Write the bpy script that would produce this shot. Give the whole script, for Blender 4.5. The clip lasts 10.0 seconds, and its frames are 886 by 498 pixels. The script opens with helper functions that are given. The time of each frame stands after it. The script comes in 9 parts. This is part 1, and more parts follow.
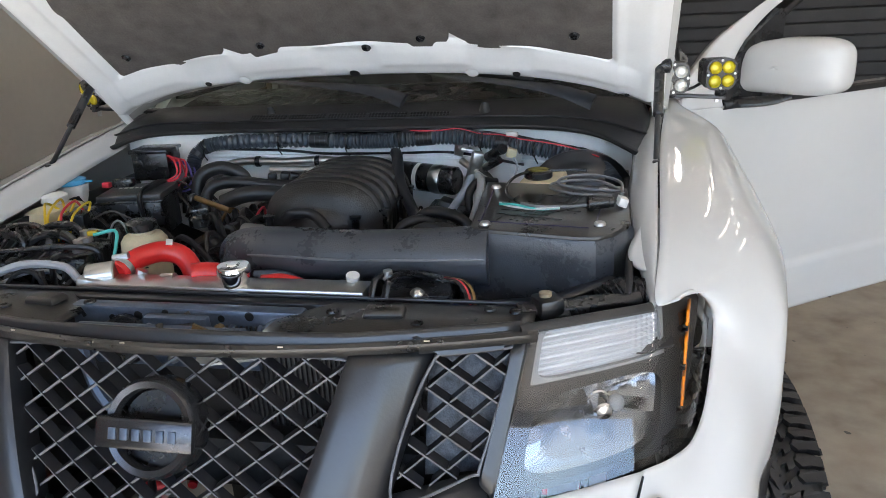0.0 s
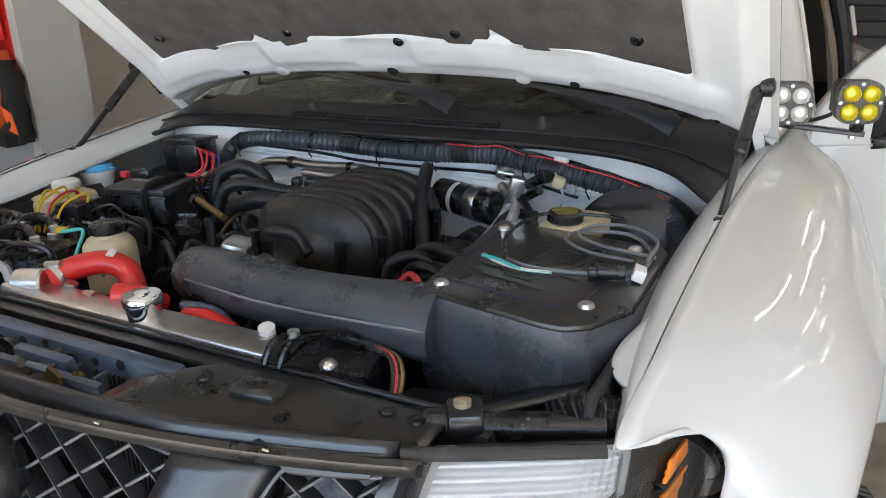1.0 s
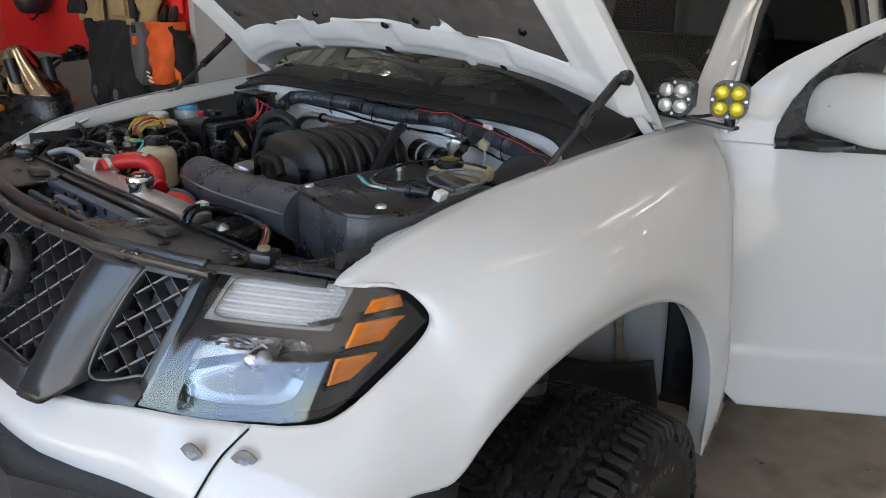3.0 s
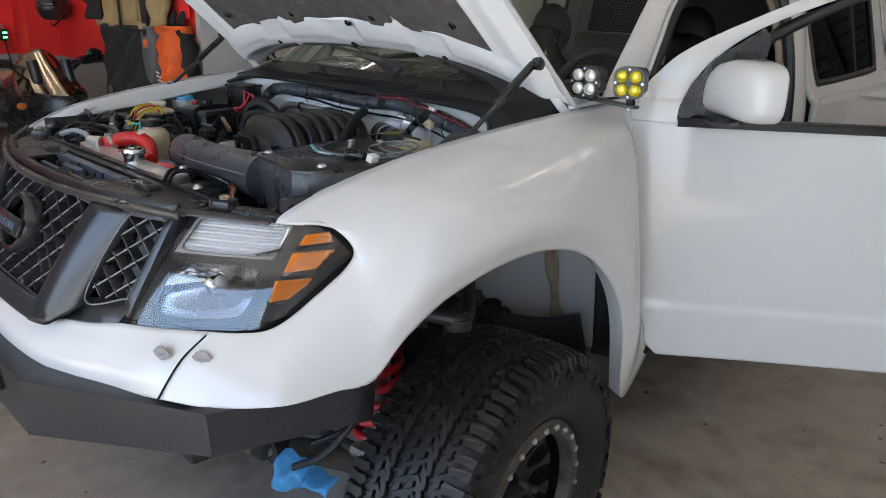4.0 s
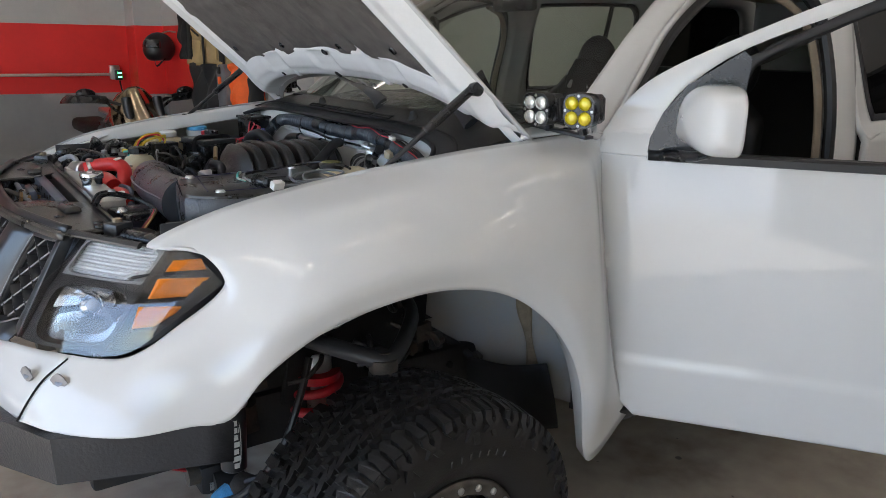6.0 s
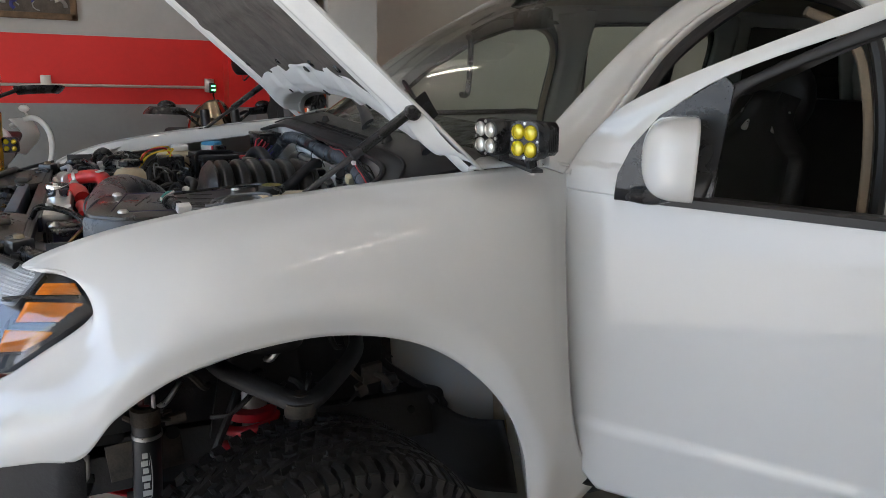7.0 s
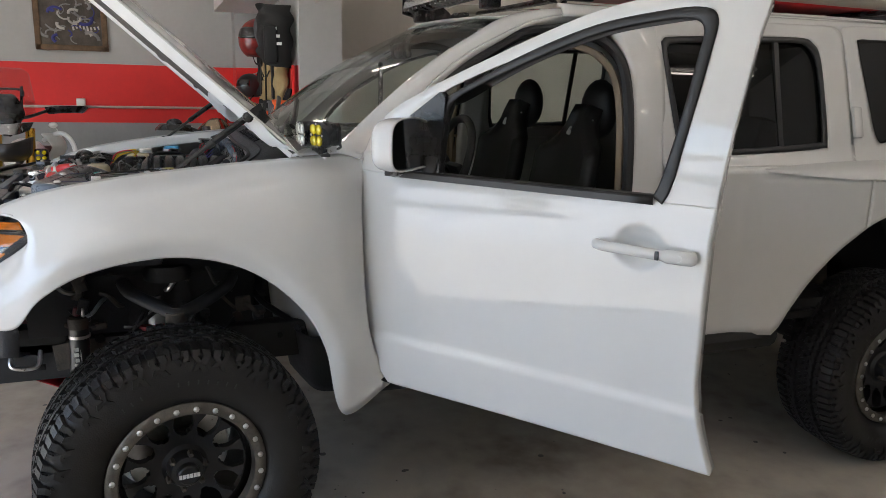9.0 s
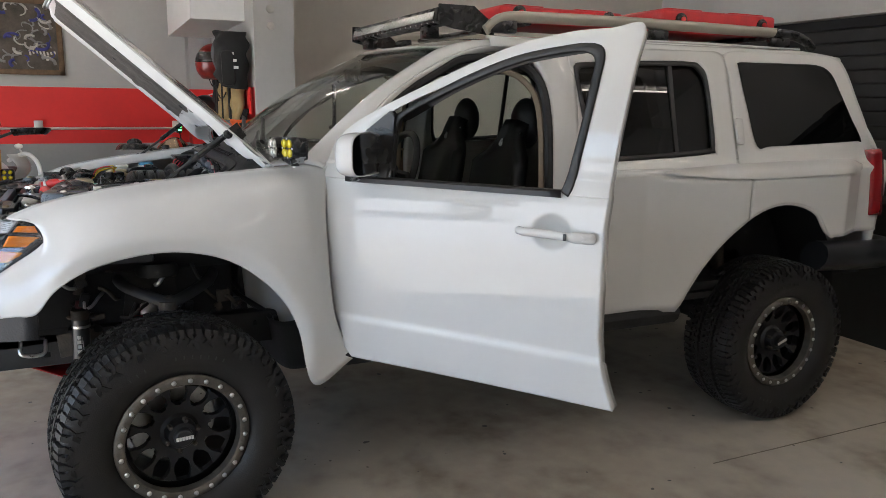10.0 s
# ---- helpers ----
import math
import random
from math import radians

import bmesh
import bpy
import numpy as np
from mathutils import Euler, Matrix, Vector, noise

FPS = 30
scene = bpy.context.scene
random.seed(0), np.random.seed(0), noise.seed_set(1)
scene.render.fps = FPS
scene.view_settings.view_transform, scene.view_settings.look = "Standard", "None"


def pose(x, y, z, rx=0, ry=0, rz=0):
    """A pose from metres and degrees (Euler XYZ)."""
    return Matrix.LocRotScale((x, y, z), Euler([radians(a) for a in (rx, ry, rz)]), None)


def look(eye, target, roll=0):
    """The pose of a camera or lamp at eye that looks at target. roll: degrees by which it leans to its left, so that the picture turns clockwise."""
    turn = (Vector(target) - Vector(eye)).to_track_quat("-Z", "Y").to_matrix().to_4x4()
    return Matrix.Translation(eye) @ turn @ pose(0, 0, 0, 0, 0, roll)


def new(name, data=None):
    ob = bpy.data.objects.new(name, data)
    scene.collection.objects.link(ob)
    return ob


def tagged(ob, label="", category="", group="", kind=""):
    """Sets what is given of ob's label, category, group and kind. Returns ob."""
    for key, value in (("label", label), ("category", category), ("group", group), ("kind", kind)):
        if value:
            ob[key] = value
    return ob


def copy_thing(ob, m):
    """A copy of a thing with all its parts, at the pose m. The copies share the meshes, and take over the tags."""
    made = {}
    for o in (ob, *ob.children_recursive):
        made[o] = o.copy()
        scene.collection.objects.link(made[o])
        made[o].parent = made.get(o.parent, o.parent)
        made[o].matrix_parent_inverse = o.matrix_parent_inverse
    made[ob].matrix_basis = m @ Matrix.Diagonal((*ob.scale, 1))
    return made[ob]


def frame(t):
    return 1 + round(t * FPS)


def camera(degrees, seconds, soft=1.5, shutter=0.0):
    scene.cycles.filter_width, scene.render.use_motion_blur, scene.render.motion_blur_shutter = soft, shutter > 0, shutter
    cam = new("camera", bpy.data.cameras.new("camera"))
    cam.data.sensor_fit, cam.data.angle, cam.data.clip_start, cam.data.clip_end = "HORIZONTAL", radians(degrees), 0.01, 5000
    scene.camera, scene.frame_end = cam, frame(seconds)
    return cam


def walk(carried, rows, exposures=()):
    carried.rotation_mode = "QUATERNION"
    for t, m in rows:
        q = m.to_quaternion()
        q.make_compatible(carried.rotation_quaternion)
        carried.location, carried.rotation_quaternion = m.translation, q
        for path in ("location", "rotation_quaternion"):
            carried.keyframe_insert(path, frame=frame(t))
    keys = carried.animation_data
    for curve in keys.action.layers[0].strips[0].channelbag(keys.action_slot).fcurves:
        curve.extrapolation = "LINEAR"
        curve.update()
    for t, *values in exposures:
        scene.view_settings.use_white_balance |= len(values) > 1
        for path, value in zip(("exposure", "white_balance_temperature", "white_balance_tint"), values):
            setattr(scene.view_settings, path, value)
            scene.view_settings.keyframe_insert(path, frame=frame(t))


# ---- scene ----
cam = camera(61.0, 10.0, soft=0.85)
PATH = [
    (0, (0.644, -1.563, 1.633), (0.198, 0.275, 0.985), -3.4),
    (0.5, (0.736, -1.364, 1.613), (0.077, 0.411, 0.969), -2.4),
    (1, (0.864, -1.14, 1.611), (-0.029, 0.527, 0.961), -1.4),
    (1.5, (1.066, -0.991, 1.618), (-0.015, 0.565, 0.976), -0.3),
    (2, (1.181, -1.003, 1.623), (-0.008, 0.474, 0.986), 0.6),
    (2.5, (1.345, -1.106, 1.604), (0.095, 0.319, 0.966), 1.4),
    (3, (1.555, -1.152, 1.591), (0.257, 0.229, 0.954), 1.9),
    (3.2, (1.653, -1.152, 1.59), (0.334, 0.212, 0.961), 2.1),
    (4.3, (1.942, -1.277, 1.561), (0.598, 0.07, 0.943), 1.5),
    (4.5, (1.955, -1.285, 1.549), (0.604, 0.053, 0.928), 1.4),
    (5, (2.022, -1.21, 1.53), (0.614, 0.078, 0.933), 1.0),
    (5.5, (2.118, -1.004, 1.537), (0.616, 0.193, 0.978), 0.8),
    (5.7, (2.131, -0.916, 1.538), (0.59, 0.238, 0.996), 0.7),
    (6.8, (2.119, -0.446, 1.543), (0.392, 0.436, 1.055), 2.0),
    (7, (2.178, -0.348, 1.546), (0.415, 0.466, 1.065), 2.0),
    (7.5, (2.416, -0.271, 1.547), (0.607, 0.44, 1.074), 2.2),
    (8, (2.689, -0.242, 1.549), (0.862, 0.422, 1.077), 2.0),
    (8.5, (2.916, -0.087, 1.555), (1.079, 0.559, 1.099), 1.7),
    (9, (3.123, -0.015, 1.56), (1.294, 0.672, 1.131), 1.5),
    (9.5, (3.348, -0.137, 1.557), (1.546, 0.634, 1.159), 1.2),
    (10, (3.557, -0.194, 1.571), (1.772, 0.623, 1.187), 0.8),
]
EXPOSURES = [(0.0, 2.35, 6200, 10), (1.2, 2.44, 6350, 10), (2.2, 2.28, 6300, 10), (3.0, 2.04, 6150, 10), (5.0, 2.19, 6050, 10), (7.0, 1.98, 6150, 10), (10.0, 2.20, 6150, 10)]
walk(cam, [(t, look(eye, target, roll)) for t, eye, target, roll in PATH], EXPOSURES)

# ---- daylight through the open garage door, and the tubes under the ceiling ----
world = bpy.data.worlds.new("world")
scene.world = world
world.use_nodes = True
wn = world.node_tree.nodes
sky = wn.new("ShaderNodeTexSky")
sky.sky_type = "NISHITA"
sky.sun_disc = False
sky.sun_elevation, sky.sun_rotation = radians(57), radians(172)
wn["Background"].inputs["Strength"].default_value = 0.15
world.node_tree.links.new(sky.outputs[0], wn["Background"].inputs["Color"])

sun = new("sun", bpy.data.lights.new("sun", "SUN"))
sun.data.energy, sun.data.angle, sun.data.color = 5.0, radians(0.5), (1.0, 0.96, 0.91)
sun.matrix_world = look((1.5, -10.8, 16.8), (0, 0, 0))

# ---- materials ----
def material(name, rgb, rough=0.5, metal=0.0, coat=0.0, var=0.12, scale=9.0, bump=0.0, bump_scale=90.0, tint=None, rvar=0.08, spec=0.5, island=0.0):
    """A plain surface with colour variation at two scales, uneven gloss and fine relief."""
    m = bpy.data.materials.new(name)
    m.use_nodes = True
    n, l = m.node_tree.nodes, m.node_tree.links
    b = n["Principled BSDF"]
    b.inputs["Metallic"].default_value = metal
    b.inputs["Specular IOR Level"].default_value = spec
    b.inputs["Coat Weight"].default_value = coat
    b.inputs["Coat Roughness"].default_value = 0.012
    co = n.new("ShaderNodeTexCoord")
    big, small = n.new("ShaderNodeTexNoise"), n.new("ShaderNodeTexNoise")
    for tex, s, d in ((big, scale, 3), (small, scale * 11, 2)):
        tex.inputs["Scale"].default_value, tex.inputs["Detail"].default_value = s, d
        l.new(co.outputs["Object"], tex.inputs["Vector"])
    add = n.new("ShaderNodeMath")
    add.operation = "MULTIPLY_ADD"
    l.new(small.outputs["Fac"], add.inputs[0])
    add.inputs[1].default_value = 0.35
    l.new(big.outputs["Fac"], add.inputs[2])
    ramp = n.new("ShaderNodeMapRange")
    ramp.inputs["From Min"].default_value, ramp.inputs["From Max"].default_value = 0.42, 0.93
    l.new(add.outputs[0], ramp.inputs["Value"])
    mix = n.new("ShaderNodeMix")
    mix.data_type = "RGBA"
    lo = [c * (1 - var) for c in rgb]
    hi = [min(1, c * (1 + var)) for c in rgb] if tint is None else list(tint)
    mix.inputs["A"].default_value, mix.inputs["B"].default_value = (*lo, 1), (*hi, 1)
    l.new(ramp.outputs[0], mix.inputs["Factor"])
    colour = mix.outputs["Result"]
    if island:
        geo = n.new("ShaderNodeNewGeometry")
        hsv = n.new("ShaderNodeHueSaturation")
        mr = n.new("ShaderNodeMapRange")
        mr.inputs["To Min"].default_value, mr.inputs["To Max"].default_value = 1 - island, 1 + island
        l.new(geo.outputs["Random Per Island"], mr.inputs["Value"])
        l.new(mr.outputs[0], hsv.inputs["Value"])
        l.new(colour, hsv.inputs["Color"])
        colour = hsv.outputs["Color"]
    l.new(colour, b.inputs["Base Color"])
    rr = n.new("ShaderNodeMapRange")
    rr.inputs["To Min"].default_value, rr.inputs["To Max"].default_value = max(0.02, rough - rvar), min(1, rough + rvar)
    l.new(add.outputs[0], rr.inputs["Value"])
    l.new(rr.outputs[0], b.inputs["Roughness"])
    if bump:
        fine = n.new("ShaderNodeTexNoise")
        fine.inputs["Scale"].default_value, fine.inputs["Detail"].default_value = bump_scale, 4
        l.new(co.outputs["Object"], fine.inputs["Vector"])
        bp = n.new("ShaderNodeBump")
        bp.inputs["Strength"].default_value, bp.inputs["Distance"].default_value = bump, 0.004
        l.new(fine.outputs["Fac"], bp.inputs["Height"])
        l.new(bp.outputs[0], b.inputs["Normal"])
    return m


def clear(name, rgb, gloss=0.02, ior=1.45):
    """A thin clear pane: what passes through takes the tint, the rest is mirrored by the angle."""
    m = bpy.data.materials.new(name)
    m.use_nodes = True
    n, l = m.node_tree.nodes, m.node_tree.links
    n.remove(n["Principled BSDF"])
    tr, gl, fr, mx = n.new("ShaderNodeBsdfTransparent"), n.new("ShaderNodeBsdfGlossy"), n.new("ShaderNodeLayerWeight"), n.new("ShaderNodeMixShader")
    tr.inputs["Color"].default_value = (*rgb, 1)
    gl.inputs["Roughness"].default_value = gloss
    # head-on gloss by the index, rising to a mirror at a flat angle, alike from both sides
    f0 = ((ior - 1) / (ior + 1)) ** 2
    pw, ml = n.new("ShaderNodeMath"), n.new("ShaderNodeMath")
    pw.operation, ml.operation = "POWER", "MULTIPLY_ADD"
    fr.inputs["Blend"].default_value = 0.5
    pw.inputs[1].default_value = 5.0
    ml.inputs[1].default_value, ml.inputs[2].default_value = 1 - f0, f0
    l.new(fr.outputs["Facing"], pw.inputs[0])
    l.new(pw.outputs[0], ml.inputs[0])
    l.new(ml.outputs[0], mx.inputs[0])
    l.new(tr.outputs[0], mx.inputs[1])
    l.new(gl.outputs[0], mx.inputs[2])
    l.new(mx.outputs[0], n["Material Output"].inputs["Surface"])
    return m


def glowing(name, rgb, strength):
    m = bpy.data.materials.new(name)
    m.use_nodes = True
    b = m.node_tree.nodes["Principled BSDF"]
    b.inputs["Base Color"].default_value = (0.9, 0.9, 0.9, 1)
    b.inputs["Emission Color"].default_value = (*rgb, 1)
    b.inputs["Emission Strength"].default_value = strength
    return m


PAINT = material("white_car_paint", (0.60, 0.597, 0.580), 0.6, coat=1.0, var=0.015, scale=3, rvar=0.03, spec=0.0)
UNDERPAINT = material("white_inner_paint", (0.84, 0.84, 0.825), 0.36, coat=0.3, var=0.04, scale=14)
FIREWALL = material("firewall_paint", (0.86, 0.86, 0.86), 0.4, coat=0.2, var=0.06, scale=18)
INNER_WHITE = material("dusty_inner_panel", (0.46, 0.49, 0.52), 0.34, var=0.25, scale=11, tint=(0.40, 0.37, 0.31), bump=0.1)
PLASTIC = material("black_plastic", (0.013, 0.013, 0.014), 0.22, var=0.4, scale=22, bump=0.18, bump_scale=330, rvar=0.16, coat=0.15)
DULL = material("dusty_black_plastic", (0.026, 0.026, 0.026), 0.34, var=0.35, scale=16, bump=0.2, bump_scale=260)
COVER = material("worn_black_cover", (0.017, 0.0165, 0.016), 0.27, var=0.3, scale=13, tint=(0.045, 0.041, 0.035), bump=0.10, bump_scale=300, coat=0.25)
AIRTUBE = material("grey_rotomoulded_plastic", (0.048, 0.052, 0.060), 0.26, var=0.2, scale=14, bump=0.18, bump_scale=340)
SATIN = material("satin_black_paint", (0.013, 0.014, 0.016), 0.31, spec=0.72, coat=0.12, var=0.25, scale=9, bump=0.06, bump_scale=200)
TEXBLACK = material("textured_black_steel_paint", (0.013, 0.014, 0.017), 0.36, var=0.3, scale=12, bump=0.28, bump_scale=150)
HOLE = material("dark_hole", (0.006, 0.006, 0.006), 0.9, var=0.1)
RUBBER = material("black_rubber", (0.012, 0.012, 0.013), 0.40, var=0.2, scale=20, bump=0.12, bump_scale=240)
TYRE = material("tyre_rubber", (0.0125, 0.0125, 0.013), 0.43, spec=0.45, var=0.3, scale=15, tint=(0.017, 0.0155, 0.014), bump=0.18, bump_scale=220, island=0.18)
ALLOY = material("matt_black_wheel_paint", (0.010, 0.010, 0.011), 0.42, var=0.25, scale=18)
LAMPBLACK = material("lamp_bezel_black", (0.010, 0.010, 0.011), 0.45, spec=0.3, var=0.2, scale=20)
RING = material("bead_ring_grey", (0.15, 0.138, 0.12), 0.42, metal=0.75, var=0.3, scale=26, bump=0.05)
STEEL = material("bright_zinc", (0.62, 0.62, 0.61), 0.28, metal=1.0, var=0.15, scale=40)
ALU = material("brushed_aluminium", (0.60, 0.59, 0.57), 0.30, metal=1.0, var=0.12, scale=34, bump=0.06, bump_scale=150)
CHROME = material("polished_chrome", (0.80, 0.80, 0.80), 0.07, metal=1.0, var=0.04, scale=20, rvar=0.02)
DARKCHROME = material("dark_chrome", (0.085, 0.085, 0.09), 0.22, metal=0.8, var=0.2, scale=24)
GRIME = material("greasy_black", (0.020, 0.018, 0.016), 0.28, var=0.5, scale=30, bump=0.5, bump_scale=200, rvar=0.18)
CLEARGREY = material("translucent_grey_plastic", (0.26, 0.265, 0.27), 0.22, var=0.15, coat=0.4)
TURNLENS = material("ribbed_clear_lens", (0.62, 0.63, 0.64), 0.14, metal=0.2, coat=0.8, var=0.06, scale=30)
MANIFOLD = material("grained_black_nylon", (0.020, 0.0185, 0.0165), 0.33, var=0.2, scale=18, bump=0.3, bump_scale=330, rvar=0.06)
REFLECTOR = material("lamp_reflector", (0.27, 0.275, 0.285), 0.24, metal=1.0, var=0.08, scale=30, rvar=0.05)
DIRTYSTEEL = material("dirty_chassis_steel", (0.055, 0.052, 0.048), 0.6, metal=0.35, var=0.4, scale=17, tint=(0.11, 0.09, 0.07), bump=0.3)
CHASSIS = material("chassis_black", (0.011, 0.011, 0.011), 0.55, var=0.35, scale=15, bump=0.2)
RUST = material("rusty_seam_sealer", (0.26, 0.21, 0.14), 0.8, var=0.35, scale=24, bump=0.5)
BRONZE = material("bronze_latch", (0.30, 0.20, 0.09), 0.4, metal=0.9, var=0.25, scale=40)
BLUESTEEL = material("blue_black_bracket", (0.085, 0.11, 0.155), 0.30, metal=0.3, var=0.3, scale=20)
REDHOSE = material("red_silicone", (0.62, 0.022, 0.020), 0.34, var=0.12, scale=26, coat=0.15)
REDSPRING = material("red_spring_paint", (0.42, 0.012, 0.020), 0.35, var=0.2, scale=25, coat=0.3)
REDWIRE = material("red_wire", (0.60, 0.03, 0.05), 0.4, var=0.1)
BLUEWIRE = material("blue_wire", (0.10, 0.09, 0.35), 0.4, var=0.1)
YELLOWWIRE = material("yellow_wire", (0.70, 0.48, 0.02), 0.4, var=0.1)
TEALWIRE = material("teal_wire", (0.08, 0.45, 0.42), 0.4, var=0.1)
GREYWIRE = material("grey_cable", (0.33, 0.34, 0.36), 0.42, var=0.1)
LOOM = material("split_loom", (0.048, 0.058, 0.072), 0.34, var=0.3, scale=30)
TAPE = material("black_tape", (0.014, 0.014, 0.015), 0.35, var=0.3, scale=30)
WHITEPLASTIC = material("white_plastic", (0.72, 0.71, 0.68), 0.42, var=0.08)
CREAM = material("aged_tank_plastic", (0.58, 0.50, 0.33), 0.40, var=0.14, scale=22)
BLUECAP = material("blue_cap", (0.08, 0.36, 0.62), 0.35, var=0.1)
AMBER = material("amber_reflector", (0.74, 0.21, 0.008), 0.34, coat=0.25, spec=0.3, var=0.15, scale=60, bump=0.35, bump_scale=330)
REDLENS = material("red_lens", (0.24, 0.007, 0.010), 0.15, coat=1.0, var=0.1)
YELLOWLENS = material("yellow_lens", (0.64, 0.53, 0.008), 0.16, metal=0.25, coat=1.0, var=0.12, scale=60)
INSULATION = material("hood_insulation_felt", (0.105, 0.094, 0.086), 0.85, var=0.3, scale=20, bump=0.5, bump_scale=180)
TAN = material("tan_trim", (0.24, 0.19, 0.135), 0.7, var=0.12, bump=0.15)
BEIGE = material("beige_headliner", (0.38, 0.34, 0.28), 0.85, var=0.08, bump=0.2)
LEATHER = material("black_seat_leather", (0.007, 0.007, 0.0075), 0.5, var=0.3, scale=14, bump=0.2, bump_scale=260)
GLASS = clear("windscreen_glass", (0.84, 0.92, 0.87), 0.006, 1.65)
DARKGLASS = clear("privacy_glass", (0.03, 0.033, 0.033), 0.008, 1.42)
LENS = clear("lamp_cover", (0.92, 0.93, 0.94), 0.004, 2.0)
REDCASE = material("red_fuel_pack", (0.60, 0.018, 0.022), 0.36, var=0.12, scale=12, coat=0.1)
RAILGREY = material("roof_rail_beige_grey", (0.40, 0.37, 0.31), 0.42, metal=0.3, var=0.06)
MATTWHITE = material("matt_white", (0.75, 0.75, 0.74), 0.6, var=0.05)


def concrete(name):
    m = bpy.data.materials.new(name)
    m.use_nodes = True
    n, l = m.node_tree.nodes, m.node_tree.links
    b = n["Principled BSDF"]
    co = n.new("ShaderNodeTexCoord")

    def noise_of(s, d, off):
        mp = n.new("ShaderNodeMapping")
        mp.inputs["Location"].default_value = (off, off * 1.7, 0)
        t = n.new("ShaderNodeTexNoise")
        t.inputs["Scale"].default_value, t.inputs["Detail"].default_value = s, d
        l.new(co.outputs["Object"], mp.inputs["Vector"])
        l.new(mp.outputs[0], t.inputs["Vector"])
        return t.outputs["Fac"]

    def step(v, lo, hi):
        r = n.new("ShaderNodeMapRange")
        r.inputs["From Min"].default_value, r.inputs["From Max"].default_value = lo, hi
        l.new(v, r.inputs["Value"])
        return r.outputs[0]

    def blend(f, a, c):
        x = n.new("ShaderNodeMix")
        x.data_type = "RGBA"
        l.new(f, x.inputs["Factor"])
        for sock, v in (("A", a), ("B", c)):
            if isinstance(v, tuple):
                x.inputs[sock].default_value = (*v, 1)
            else:
                l.new(v, x.inputs[sock])
        return x.outputs["Result"]

    c = blend(step(noise_of(0.7, 6, 3), 0.35, 0.7), (0.40, 0.365, 0.31), (0.31, 0.25, 0.18))
    c = blend(step(noise_of(2.6, 7, 9), 0.47, 0.68), c, (0.19, 0.155, 0.115))
    c = blend(step(noise_of(9, 8, 5), 0.30, 0.95), c, (0.47, 0.42, 0.33))
    c = blend(step(noise_of(17, 1, 1), 0.755, 0.77), c, (0.09, 0.08, 0.07))
    l.new(c, b.inputs["Base Color"])
    l.new(step(noise_of(3.5, 4, 2), -0.6, 1.4), b.inputs["Roughness"])
    bp = n.new("ShaderNodeBump")
    bp.inputs["Strength"].default_value, bp.inputs["Distance"].default_value = 0.15, 0.004
    l.new(noise_of(120, 4, 0), bp.inputs["Height"])
    l.new(bp.outputs[0], b.inputs["Normal"])
    return m


FLOOR = concrete("stained_concrete")
WALLGREY = material("grey_wall_paint", (0.47, 0.46, 0.44), 0.7, var=0.06, scale=2.2, bump=0.15, bump_scale=120)
WALLLOW = material("dark_grey_wall_paint", (0.30, 0.30, 0.29), 0.7, var=0.08, scale=2.2, bump=0.15, bump_scale=120)
WALLRED = material("red_wall_paint", (0.78, 0.026, 0.022), 0.55, var=0.07, scale=2.5, bump=0.15, bump_scale=120)
WALLBEIGE = material("greige_wall_paint", (0.62, 0.585, 0.525), 0.75, var=0.06, scale=2.0, bump=0.15, bump_scale=120)
WALLWHITE = material("white_wall_paint", (0.74, 0.73, 0.71), 0.75, var=0.05, scale=2.0, bump=0.12, bump_scale=120)
DARKDOOR = material("charcoal_roller_door", (0.045, 0.046, 0.050), 0.55, var=0.2, scale=5)

# ---- mesh helpers ----
V = Vector


def spline(points, count, closed=False):
    """Catmull-Rom through the points, resampled to count."""
    p = np.array(points, float)
    k = len(p)
    ext = np.vstack([p[-1:], p, p[:2]]) if closed else np.vstack([2 * p[0] - p[1], p, 2 * p[-1] - p[-2]])
    last = k if closed else k - 1
    out = []
    for t in np.linspace(0, last, count, endpoint=not closed):
        i = min(int(t), last - 1)
        u = t - i
        a, b, c, d = ext[i], ext[i + 1], ext[i + 2], ext[i + 3]
        out.append(0.5 * (2 * b + (c - a) * u + (2 * a - 5 * b + 4 * c - d) * u * u + (3 * b - a - 3 * c + d) * u ** 3))
    return [V(q) for q in out]


def mesh_object(name, bm, mat, smooth=True, angle=38):
    bmesh.ops.recalc_face_normals(bm, faces=bm.faces)
    me = bpy.data.meshes.new(name)
    bm.to_mesh(me)
    bm.free()
    if mat:
        me.materials.append(mat)
    if smooth:
        me.polygons.foreach_set("use_smooth", [True] * len(me.polygons))
        me.set_sharp_from_angle(angle=radians(angle))
    return new(name, me)


def part(name, bm, mat, parent, label="", smooth=True, angle=38, solid=0.0):
    """One mesh under a thing or a part; its coordinates are those of the place."""
    ob = mesh_object(name, bm, mat, smooth, angle)
    ob.parent = parent
    if parent.type == "EMPTY":
        ob.matrix_parent_inverse = parent.matrix_basis.inverted()
    if solid:
        md = ob.modifiers.new("thickness", "SOLIDIFY")
        md.thickness, md.offset = solid, -1
    if label:
        tagged(ob, label)
    return ob


def thing(name, at, label, category, group="", kind=""):
    ob = new(name)
    ob.empty_display_size = 0.1
    ob.matrix_basis = Matrix.Translation(at)
    return tagged(ob, label, category, group, kind)


def single(name, bm, mat, label, category, group="", kind="", smooth=True, angle=38):
    return tagged(mesh_object(name, bm, mat, smooth, angle), label, category, group, kind)


